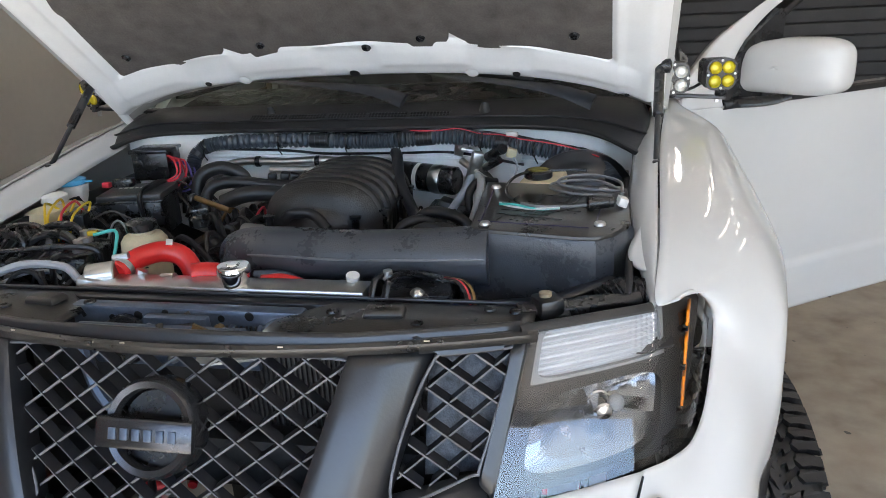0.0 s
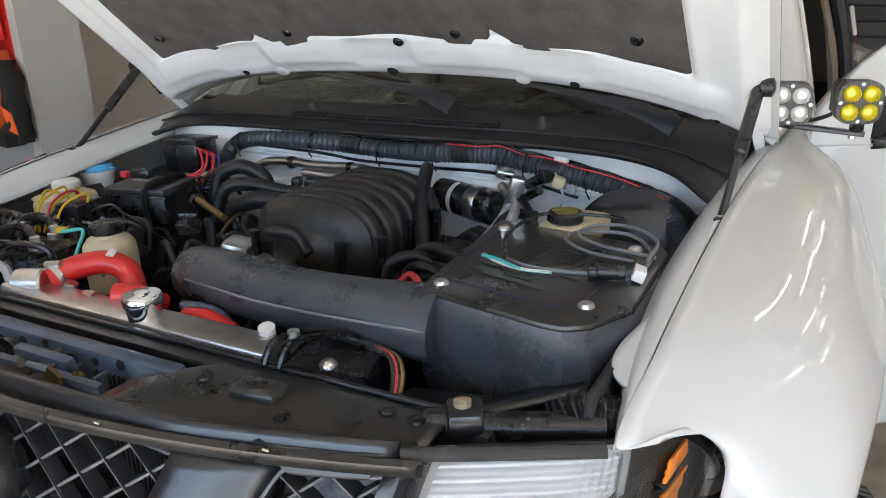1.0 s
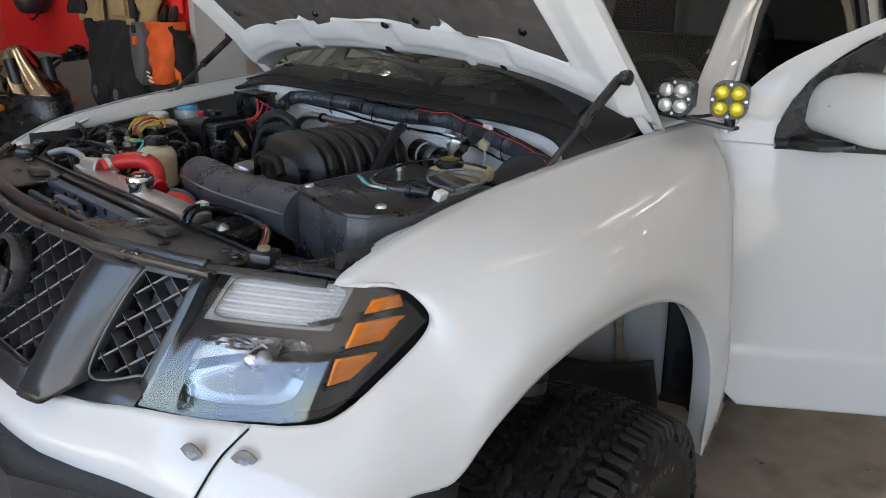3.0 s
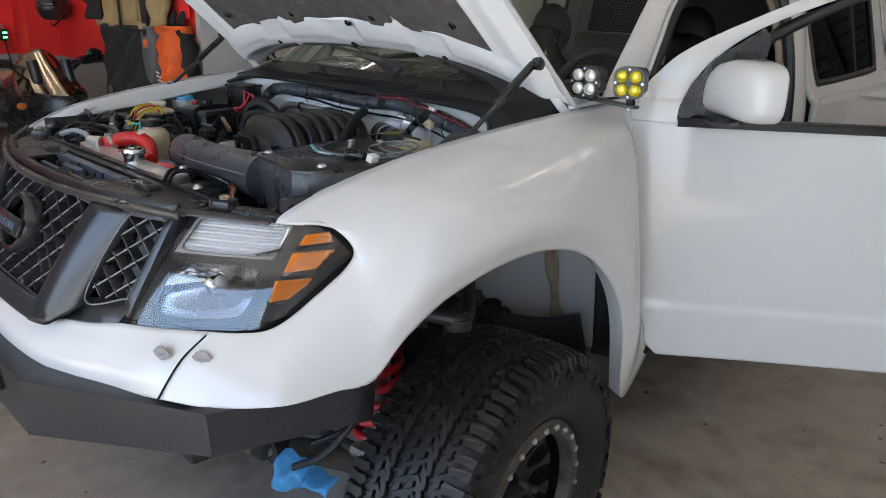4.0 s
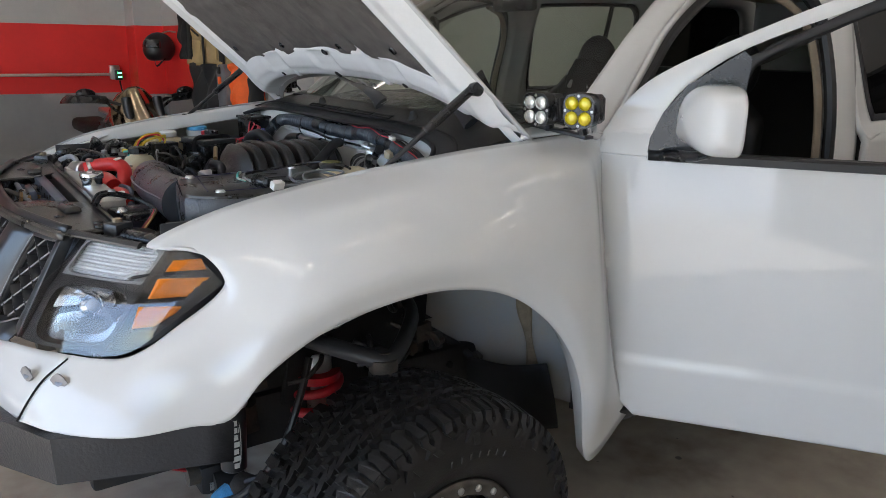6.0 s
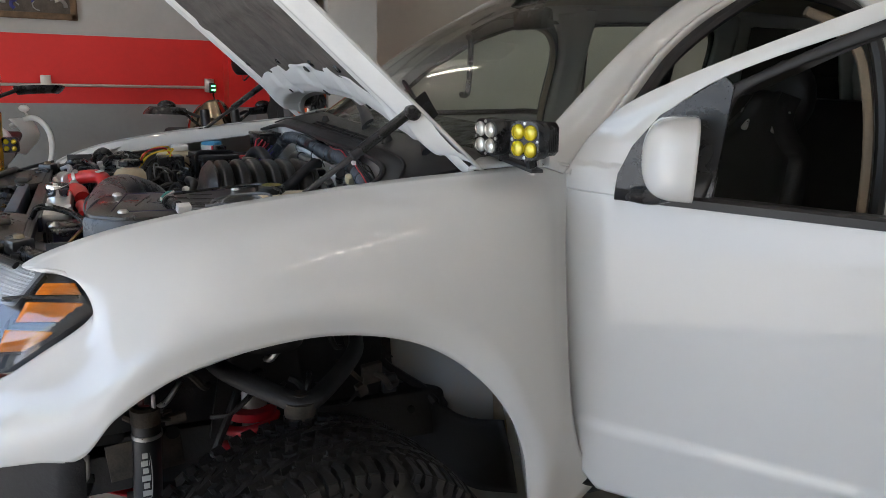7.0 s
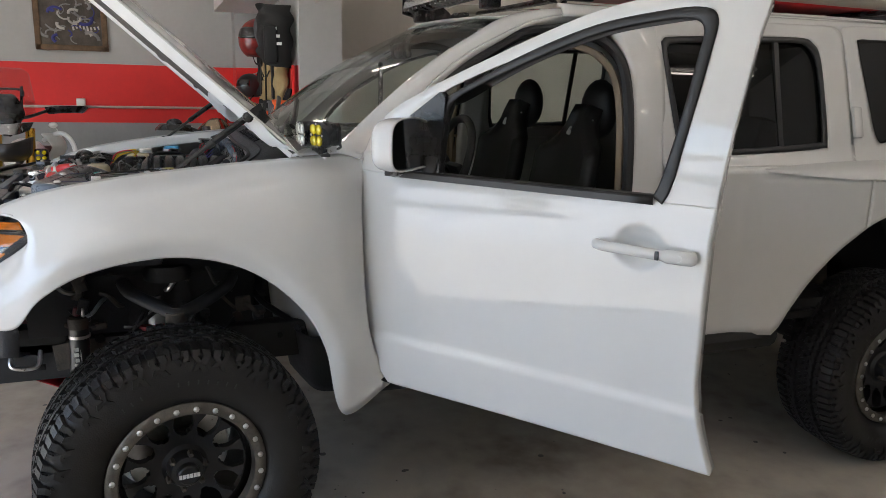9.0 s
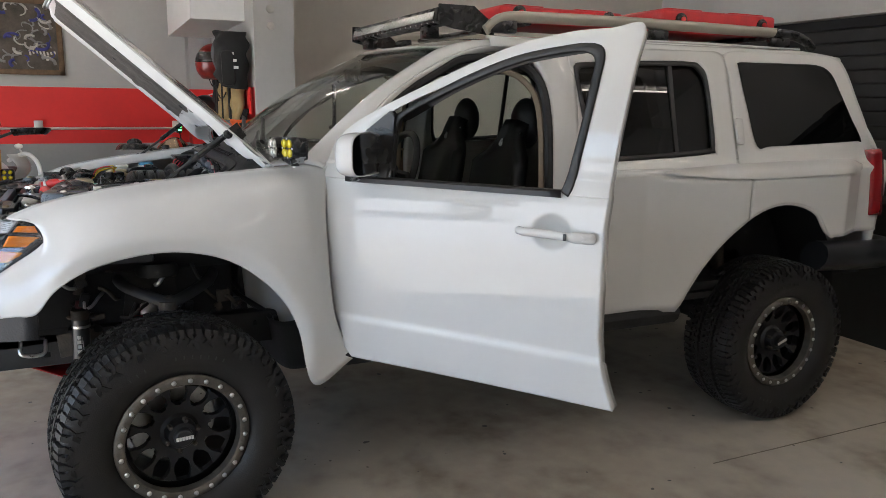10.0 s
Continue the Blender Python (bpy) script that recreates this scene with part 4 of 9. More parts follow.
def door_strip(outer, inner, n=70, cross=6, lift=0.0, crown=.006):
    o, i = spline([(a, b, 0) for a, b in outer], n), spline([(a, b, 0) for a, b in inner], n)
    rows = []
    for p, q in zip(o, i):
        rows.append([on_door(p.x + (q.x - p.x) * f, p.y + (q.y - p.y) * f, door_bulge(p.x + (q.x - p.x) * f, p.y + (q.y - p.y) * f) + lift + crown * min(1.0, max(0.0, (p.y - 1.295) / .10)) * (1 - (2 * f - 1) ** 2)) for f in np.linspace(0, 1, cross)])
    return grid(rows)


part("window_frame", door_strip(D_OUT, D_IN, n=150, cross=26, lift=.0006, crown=.0025), PAINT, door, "white upper door frame", angle=60, solid=.045)
D_SEAL = [(.238, 1.300), (.252, 1.36), (.262, 1.42), (.268, 1.48), (.31, 1.528), (.487, 1.612), (.684, 1.688), (.84, 1.720), (.925, 1.724), (.957, 1.70), (.950, 1.63), (.930, 1.49), (.902, 1.350), (.885, 1.302)]
D_IN2 = [(.200, 1.288), (.205, 1.36), (.215, 1.44), (.225, 1.505), (.29, 1.540), (.485, 1.640), (.684, 1.715), (.85, 1.746), (.948, 1.752), (.987, 1.725), (.980, 1.64), (.957, 1.49), (.93, 1.335), (.910, 1.286)]
part("window_seal", door_strip(D_IN2, D_SEAL, lift=.004, crown=.004), RUBBER, door, "black rubber window seal", angle=60, solid=.05)
sill = [[on_door(u, z, door_bulge(u, 1.29) + o) for u in np.linspace(.062, .888, 14)] for z, o in ((1.282, .002), (1.284, .010), (1.300, .010), (1.306, .004), (1.306, -.03))]
part("window_sill", grid(sill), RUBBER, door, "black belt moulding below the window", solid=.004)
sail = [(.058, 1.288), (.062, 1.335), (.087, 1.395), (.137, 1.460), (.250, 1.538), (.268, 1.522), (.250, 1.290)]
pp = plane_pose(on_door(0, 0, .019), DU, (0, 0, 1))
part("mirror_sail", prism(sail, -.03, pp), PLASTIC, door, "black triangular mirror mount")
inner = []
for z in np.linspace(.64, 1.285, 14):
    a, b = door_front(z) + .03, door_back(z) - .03
    inner.append([on_door(a + (b - a) * f, z, -.055 - .03 * math.sin(f * math.pi) * math.sin((z - .64) / .65 * math.pi)) for f in np.linspace(0, 1, 14)])
part("door_card", grid(inner), TAN, door, "tan inner door trim", angle=60)
# handle with its cupped recess and keyhole
handle = part("door_handle", tube([on_door(.752, 1.170, .034), on_door(.78, 1.171, .056), on_door(.84, 1.171, .062), on_door(.915, 1.168, .058), on_door(.985, 1.165, .046), on_door(1.000, 1.165, .034)], lambda t: .0135 + .004 * (t > .66), 14, 40), PAINT, door, "white pull handle with keyhole")
part("keyhole", lathe([(.002, .001), (.0085, .001), (.010, -.004)], on_door(.972, 1.166, .064), DN, 18), STEEL, handle)
part("button", box(on_door(.922, 1.168, .072), (.010, .006, .022), (0, 0, math.degrees(math.atan2(DU.y, DU.x))), bevel=.001), PLASTIC, handle)
# mirror


def mirror_shell():
    rows = []
    for f in [math.sin(t * math.pi / 2) for t in np.linspace(0, .9999, 26)]:
        # from the glass edge forward to the rounded nose
        w = .166 * (1 - f ** 4.5) ** .5
        h = .074 * (1 - f ** 4.5) ** .5
        line = []
        for a in np.linspace(0, 2 * math.pi, 44, endpoint=False):
            u = math.copysign(abs(math.cos(a)) ** .45, math.cos(a))
            v = math.copysign(abs(math.sin(a)) ** .50, math.sin(a))
            # the top falls away towards the door
            line.append((w * u, max(-h, h * v - .78 * h * max(0.0, u) ** 2.0), -f * .095))
        rows.append(line)
    return rows


mcen = on_door(.225, 1.394, .096)
look_back = (DU * .975 - DN * .22).normalized()  # where the glass faces
mside = V((0, 0, 1)).cross(look_back).normalized()
mm = Matrix((mside, V((0, 0, 1)), look_back)).transposed().to_4x4()
mm.translation = mcen
shell = grid([[mm @ V(p) for p in r] for r in mirror_shell()], close_v=True)
mir = part("side_mirror", shell, PAINT, door, "white side mirror on a black foot", angle=60, solid=.004)
part("glass", prism([(x * .93, y * .93) for x, y, z in mirror_shell()[0]], .002, mm @ Matrix.Translation((0, 0, -.010))), CHROME, mir, "mirror glass")
part("foot", tube([on_door(.09, 1.300, .0), on_door(.11, 1.300, .04), on_door(.16, 1.305, .09), on_door(.20, 1.318, .12)], lambda t: .021 - .007 * t, 12, flat=.55), PLASTIC, mir, "black mirror foot")
# hinges and the gap beside the fender
for z in (.78, 1.16):
    part("door_hinge", box((.835, .625, z), (.04, .05, .07), (0, 0, 30), bevel=.008), UNDERPAINT, car)

part("hinge_pillar", loft([[(.835, .615, .66), (.838, .615, 1.0), (.828, .61, 1.30)], [(.832, .675, .66), (.836, .675, 1.0), (.826, .67, 1.30)], [(.78, .71, .66), (.78, .71, 1.0), (.78, .70, 1.30)]], 12, 8), PAINT, car, "white hinge pillar behind the fender", solid=.01)

part("sill_front", loft([[(.868, .585, .70), (.872, .68, .67), (.875, .86, .655)], [(.872, .60, .645), (.876, .69, .628), (.878, .86, .622)], [(.84, .62, .615), (.84, .70, .612), (.84, .86, .61)]], 14, 8), PAINT, car, solid=.008)

# ---- cabin shell ----
for s in (1, -1):
    # screen pillar, running on as the roof edge
    P_OUT = [(.815, .565, 1.325), (.792, .655, 1.405), (.764, .755, 1.50), (.732, .868, 1.60), (.705, 1.035, 1.705), (.702, 1.26, 1.797), (.69, 1.6, 1.832), (.685, 2.4, 1.851), (.67, 3.30, 1.832)]
    P_IN = [(.768, .485, 1.345), (.747, .555, 1.405), (.724, .665, 1.50), (.692, .795, 1.60), (.650, .965, 1.706), (.632, 1.19, 1.814), (.60, 1.6, 1.850), (.588, 2.4, 1.873), (.58, 3.32, 1.850)]
    P_MID = [((a[0] + b[0]) / 2 + .007, (a[1] + b[1]) / 2 - .006, (a[2] + b[2]) / 2 + .007) for a, b in zip(P_OUT, P_IN)]
    part("screen_pillar", loft([P_OUT, P_MID, P_IN], 50, 9, flip=s), PAINT, car, "white windscreen pillar and roof edge", angle=60, solid=.02)
    # inner flank of the pillar, behind the open door
    Q_IN = [(p[0] - .034, p[1] + .030, p[2] - .016) for p in P_OUT[:7]]
    part("door_opening_trim", loft([P_OUT[:7], [(p[0] - .012, p[1] + .022, p[2] - .011) for p in P_OUT[:7]], Q_IN], 30, 6, flip=s), PAINT, car, angle=60, solid=.01)
    # cowl side between fender and pillar
    part("cowl_corner", loft([[(.80, .575, 1.338), (.775, .50, 1.336), (.757, .36, 1.326)], [(.815, .57, 1.345), (.76, .50, 1.352), (.72, .40, 1.34)], [(.765, .495, 1.352), (.735, .465, 1.352), (.72, .42, 1.345)]], 10, 8, flip=s), PAINT, car, solid=.006)
    # B pillar
    B_A = [(.872, 1.53, .66), (.872, 1.53, 1.0), (.862, 1.535, 1.28), (.80, 1.55, 1.60), (.735, 1.50, 1.77)]
    B_B = [(.885, 1.60, .66), (.885, 1.60, 1.0), (.875, 1.605, 1.28), (.81, 1.62, 1.60), (.745, 1.61, 1.79)]
    B_C = [(.875, 1.67, .66), (.875, 1.67, 1.0), (.868, 1.675, 1.28), (.80, 1.69, 1.60), (.735, 1.69, 1.80)]
    part("door_pillar", loft([B_A, B_B, B_C], 22, 8, flip=s), PAINT, car, "white door pillar", angle=60, solid=.05)
    seal = [(.862, 1.525, .70), (.860, 1.525, 1.28), (.795, 1.535, 1.58), (.75, 1.49, 1.70), (.72, 1.38, 1.745), (.705, 1.20, 1.745), (.697, 1.075, 1.685)] + [(.722, .91, 1.585), (.752, .80, 1.485), (.778, .70, 1.39)] * (s > 0)
    part("door_seal", tube([(x * s, y, z) for x, y, z in seal], .019, 8, 60), RUBBER, car, "black rubber door seal")
    trim = [(.835, 1.505, .70), (.832, 1.505, 1.28), (.768, 1.515, 1.56), (.72, 1.46, 1.67), (.69, 1.36, 1.71)]
    part("pillar_trim", tube([(x * s, y, z) for x, y, z in trim], .013, 8, 40, flat=.6), TAN, car, "tan pillar trim")
    part("rocker", tube([(.86 * s, .60, .60), (.875 * s, 1.2, .60), (.875 * s, 2.24, .60)], .055, 10, 20, flat=.7), CHASSIS, car, "black sill")
    part("step_sill", box((.835 * s, 1.1, .655), (.10, .95, .05), bevel=.012), PAINT, car)


# ---- closed rear side: rear door, quarter panel, flare ----
def side_x(y, z):
    """The body side's distance from the middle."""
    x = .905 - .02 * max(0, (.95 - z)) if z < 1.27 else .905 - .05 * min(1, (z - 1.27) / .06) ** .6 * .5 - .265 * max(0, z - 1.29)
    return x - .030 * max(0, (y - 2.9) / .7) ** 2


def flare(y, z):
    """The glued-on wide rear arch."""
    if not 2.02 < y < 3.42 or z > 1.288:
        return 0.0
    a = min(1.0, (y - 2.02) / .50) ** 1.0 * min(1.0, (3.42 - y) / .20)
    return .080 * a * min(1.0, (1.288 - z) / .054)


ARCH = spline([(1.60, .628, 0), (2.12, .628, 0), (2.215, .640, 0), (2.30, .790, 0), (2.45, .968, 0), (2.62, 1.080, 0), (2.81, 1.115, 0), (3.00, 1.064, 0), (3.105, .945, 0), (3.14, .930, 0), (3.30, .930, 0), (3.62, .925, 0)], 120)


def arch_z(y):
    """The lower edge of the side."""
    return float(np.interp(y, [p.x for p in ARCH], [p.y for p in ARCH]))


def side_patch(y0, y1, z0, z1, ny, nz, s, use_flare=True, lift=0.0):
    rows = []
    for y in np.linspace(y0, y1, ny) if not callable(z0) else np.linspace(y0, y1, ny):
        lo = z0(y) if callable(z0) else z0
        hi = z1(y) if callable(z1) else z1
        rows.append([V((s * (side_x(y, z) + (flare(y, z) if use_flare else 0) + lift), y, z)) for z in [lo + (hi - lo) * (1 - (1 - q) ** 1.8) for q in np.linspace(0, 1, nz)]])
    return grid(rows)


R_WIN = [(1.735, 1.345), (1.80, 1.325), (2.20, 1.338), (2.405, 1.352), (2.435, 1.375), (2.44, 1.55), (2.432, 1.70), (2.40, 1.752), (2.33, 1.770), (2.0, 1.762), (1.74, 1.748), (1.695, 1.735), (1.690, 1.70), (1.71, 1.50)]
R_DOOR = [(1.672, 1.285), (1.80, 1.285), (2.20, 1.285), (2.44, 1.285), (2.566, 1.285), (2.568, 1.55), (2.564, 1.70), (2.54, 1.812), (2.36, 1.822), (2.0, 1.815), (1.74, 1.806), (1.672, 1.80), (1.672, 1.70), (1.672, 1.50)]
Q_WIN = [(2.705, 1.385), (2.80, 1.384), (3.10, 1.392), (3.40, 1.402), (3.46, 1.408), (3.40, 1.52), (3.33, 1.65), (3.28, 1.735), (3.19, 1.775), (3.0, 1.778), (2.75, 1.775), (2.645, 1.772), (2.64, 1.74), (2.67, 1.55)]
Q_OUT = [(2.572, 1.285), (2.80, 1.285), (3.10, 1.285), (3.42, 1.285), (3.575, 1.285), (3.535, 1.46), (3.47, 1.62), (3.41, 1.76), (3.32, 1.825), (3.0, 1.835), (2.75, 1.832), (2.56, 1.815), (2.572, 1.70), (2.572, 1.50)]


def side_strip(outer, inner, s, lift=0.0, cross=7, crown=0.0, n=84):
    o, i = spline([(a, b, 0) for a, b in outer], n, True), spline([(a, b, 0) for a, b in inner], n, True)
    rows = []
    for p, q in zip(o, i):
        rows.append([V((s * (side_x(p.x + (q.x - p.x) * f, p.y + (q.y - p.y) * f) + lift + crown * (1 - (2 * f - 1) ** 2)), p.x + (q.x - p.x) * f, p.y + (q.y - p.y) * f)) for f in np.linspace(0, 1, cross)])
    return grid(rows, close_u=True)


def inset(poly, d):
    c = V((sum(p[0] for p in poly) / len(poly), sum(p[1] for p in poly) / len(poly)))
    out = []
    for p in poly:
        w = c - V(p)
        out.append((p[0] + d * w.x / abs(w.x) if abs(w.x) > .05 else p[0], p[1] + d * (1 if w.y > 0 else -1)))
    return out


def pane(poly, s, mat, name, parent, label, lift=-.012):
    o = spline([(a, b, 0) for a, b in poly], 60, True)
    cy = sum(p.x for p in o) / 60
    cz = sum(p.y for p in o) / 60
    rows = [[V((s * (side_x(cy + (p.x - cy) * f, cz + (p.y - cz) * f) + lift), cy + (p.x - cy) * f, cz + (p.y - cz) * f)) for f in (1, .7, .4, .1)] for p in o]
    bm = grid(rows, close_u=True)
    bm.verts.ensure_lookup_table()
    bm.faces.new([bm.verts[k * 4 + 3] for k in range(60)])
    return part(name, bm, mat, parent, label)


for s in (1, -1):
    rd = part("rear_door", side_patch(1.672, 2.560, arch_z, 1.287, 60, 30, s), PAINT, car, "closed white rear door with dark privacy glass", angle=60, solid=.02)
    part("window_surround", side_strip(R_DOOR, R_WIN, s), PAINT, rd, angle=60, solid=.02)
    part("window_seal", side_strip(R_WIN, inset(R_WIN, .022), s, lift=.002, cross=5, crown=.004), RUBBER, rd, "black rubber window seal", solid=.02)
    pane(inset(R_WIN, .018), s, DARKGLASS if s > 0 else GLASS, "window_pane", rd, "dark tinted glass" if s > 0 else "clear glass")
    part("divider_bar", box((s * .800, 2.215, 1.55), (.012, .022, .42), (0, -13 * s, 0)), RUBBER, rd)
    part("door_handle", box((s * .852, 2.585, 1.452), (.018, .045, .125), (0, -14 * s, 0), bevel=.012), PAINT, rd, "white handle on the rear pillar")
    qp = part("quarter_panel", side_patch(2.566, 3.60, arch_z, 1.287, 70, 30, s), PAINT, car, "white rear quarter panel with wide arch", angle=60, solid=.02)
    part("window_surround", side_strip(Q_OUT, Q_WIN, s), PAINT, qp, angle=60, solid=.02)
    pane(inset(Q_WIN, -.004), s, DARKGLASS, "window_pane", qp, "dark tinted quarter glass", lift=.002)
    part("arch_flange", tube([(s * (side_x(y, arch_z(y)) + flare(y, arch_z(y)) - .012), y, arch_z(y)) for y in np.linspace(2.20, 3.15, 16)], .010, 8, 60), PAINT, qp)
    ys = [2.10, 2.22, 2.36, 2.52, 2.72, 2.95, 3.20, 3.36, 3.42]
    part("arch_ledge", loft([[(side_x(y, zi) - .004, y, zi) for y, zi in zip(ys, (1.278, 1.290, 1.298, 1.304, 1.307, 1.311, 1.314, 1.312, 1.290))],
                             [(side_x(y, 1.26) + flare(y, 1.20) * .55 + .004, y, zi) for y, zi in zip(ys, (1.275, 1.277, 1.278, 1.279, 1.280, 1.284, 1.287, 1.285, 1.280))],
                             [(side_x(y, 1.25) + flare(y, 1.20) + .004, y, zi) for y, zi in zip(ys, (1.272, 1.260, 1.248, 1.241, 1.240, 1.244, 1.249, 1.248, 1.260))]], 60, 8, flip=s), PAINT, qp, "sloping ledge on top of the wide rear arch", angle=50)
    part("wheel_tub", grid([[(s * (.90 - h), 2.72 + r * math.cos(a), .62 + r * math.sin(a)) for r, h in ((.56, 0), (.56, .34), (.30, .36), (.0, .36))] for a in np.linspace(-.1, math.pi + .1, 30)]), CHASSIS, qp, "black rear wheel housing")
    tl = part("tail_light", loft([[(side_x(3.48, 1.355) + .005, 3.48, 1.355), (side_x(3.50, 1.20) + .005, 3.50, 1.20), (side_x(3.52, 1.01) + .005, 3.52, 1.01)], [(.872, 3.59, 1.36), (.885, 3.61, 1.20), (.882, 3.63, 1.01)], [(.74, 3.69, 1.36), (.74, 3.71, 1.20), (.74, 3.72, 1.03)]], 14, 8, flip=s), REDLENS, car, "red tail light", solid=.01)
part("tailgate", loft([[(-.86, 3.60, .80), (-.3, 3.70, .78), (.3, 3.70, .78), (.86, 3.60, .80)], [(-.86, 3.60, 1.30), (-.3, 3.70, 1.32), (.3, 3.70, 1.32), (.86, 3.60, 1.30)], [(-.66, 3.31, 1.835), (-.3, 3.38, 1.86), (.3, 3.38, 1.86), (.66, 3.31, 1.835)]], 30, 20), PAINT, car, "white tailgate", solid=.02)
part("rear_bumper", tube([(-.90, 3.12, .82), (-.90, 3.50, .80), (-.78, 3.74, .79), (0, 3.80, .78), (.78, 3.74, .79), (.90, 3.50, .80), (.90, 3.12, .82)], .075, 12, 60, flat=1.2), TEXBLACK, car, "black rear bumper")
# roof side between the window frames and the roof edge
for s in (1, -1):
    ys = np.linspace(1.30, 3.38, 9)
    e0 = [(side_x(y, 1.805) - .003, y, 1.800 + .012 * (y - 1.3) / 2) for y in ys]
    e1 = [(side_x(y, 1.835) - .010, y, 1.836 + .010 * (y - 1.3) / 2 - .02 * (y > 3.3)) for y in ys]
    e2 = [(.688, y, 1.846 + .006 * (y - 1.3) / 2 - .02 * (y > 3.3)) for y in ys]
    part("roof_side", loft([e0, e1, e2], 40, 8, flip=s), PAINT, car, angle=60, solid=.012)
# the closed door on the other side, with its clear window
F_OUT = [(.63, 1.285), (.90, 1.285), (1.15, 1.285), (1.45, 1.285), (1.668, 1.285), (1.668, 1.50), (1.668, 1.70), (1.64, 1.80), (1.48, 1.806), (1.30, 1.775), (1.10, 1.705), (.92, 1.595), (.77, 1.475), (.66, 1.37)]
F_WIN = [(.80, 1.330), (.95, 1.325), (1.15, 1.328), (1.45, 1.335), (1.590, 1.345), (1.60, 1.50), (1.598, 1.68), (1.57, 1.735), (1.46, 1.745), (1.29, 1.712), (1.11, 1.642), (.96, 1.550), (.85, 1.460), (.79, 1.380)]
pd = part("passenger_door", side_patch(.606, 1.668, .628, 1.287, 30, 20, -1), PAINT, car, "closed white passenger door", angle=60, solid=.03)
part("window_surround", side_strip(F_OUT, F_WIN, -1), PAINT, pd, angle=60, solid=.03)
part("window_seal", side_strip(F_WIN, inset(F_WIN, .02), -1, lift=-.002, cross=5, crown=.004), RUBBER, pd, solid=.03)
pane(inset(F_WIN, .015), -1, GLASS, "window_pane", pd, "clear passenger window").visible_shadow = False
part("door_card", side_patch(.64, 1.64, .66, 1.285, 8, 8, -1, lift=-.06), TAN, pd, "tan inner door trim")
# roof
R1 = [(-.60, 1.14, 1.800), (-.3, 1.085, 1.810), (0, 1.065, 1.814), (.3, 1.085, 1.810), (.60, 1.14, 1.800)]
R2 = [(-.60, 1.5, 1.848), (-.3, 1.5, 1.868), (0, 1.5, 1.875), (.3, 1.5, 1.868), (.60, 1.5, 1.848)]
R3 = [(-.59, 2.4, 1.874), (-.3, 2.4, 1.892), (0, 2.4, 1.898), (.3, 2.4, 1.892), (.59, 2.4, 1.874)]
R4 = [(-.585, 3.34, 1.848), (-.3, 3.40, 1.862), (0, 3.42, 1.866), (.3, 3.40, 1.862), (.585, 3.34, 1.848)]
part("roof", loft([R1, R2, R3, R4], 24, 30), PAINT, car, "white steel roof", angle=60, solid=.012)
part("headliner", loft([[(x * .98, y + .02, z - .05) for x, y, z in c] for c in (R1, R2, R3, R4)], 16, 14), BEIGE, car, "dim beige headliner")
W_LOW = [(-.768, .49, 1.344), (-.45, .395, 1.362), (0, .350, 1.365), (.45, .395, 1.362), (.768, .49, 1.344)]
W_MID = [(-.688, .80, 1.602), (-.43, .745, 1.618), (0, .715, 1.626), (.43, .745, 1.618), (.688, .80, 1.602)]
W_TOP = [(-.615, 1.15, 1.798), (-.4, 1.105, 1.806), (0, 1.080, 1.810), (.4, 1.105, 1.806), (.615, 1.15, 1.798)]
ws = part("windscreen", loft([W_LOW, W_MID, W_TOP], 30, 20), GLASS, car, "slanted clear windscreen", angle=80)
ws.visible_shadow = False
band = loft([[tuple(V(a).lerp(V(b), .80) + V((0, .006, -.004))) for a, b in zip(W_MID, W_TOP)], [tuple(V(b) + V((0, .006, -.004))) for b in W_TOP]], 30, 4)
part("sunshade_band", band, DARKGLASS, ws, "dark tinted band along the windscreen's top")

# ---- inside the cabin ----
part("dashboard", loft([[(-.68, .50, 1.33), (0, .44, 1.345), (.68, .50, 1.33)], [(-.66, .74, 1.36), (0, .72, 1.37), (.66, .74, 1.36)], [(-.66, .92, 1.28), (0, .90, 1.28), (.66, .92, 1.28)], [(-.66, .95, 1.02), (0, .95, .9), (.66, .95, 1.02)]], 20, 16), PLASTIC, car, "black dashboard")
part("cabin_floor", box((0, 2.1, .70), (1.62, 3.0, .04)), CHASSIS, car)
wheel = part("steering_wheel", tube([(.37 + .185 * math.cos(a), 1.03 + .06 * math.sin(a), 1.255 + .175 * math.sin(a)) for a in np.linspace(0, 2 * math.pi, 16, endpoint=False)], .016, 10, 64, closed=True), LEATHER, car, "black steering wheel")
part("spoke", box((.37, 1.02, 1.245), (.34, .03, .05), (20, 0, 0), bevel=.01), LEATHER, wheel)
part("hub", ball((.37, 1.0, 1.25), .06, squash=(1, .6, .9)), LEATHER, wheel)


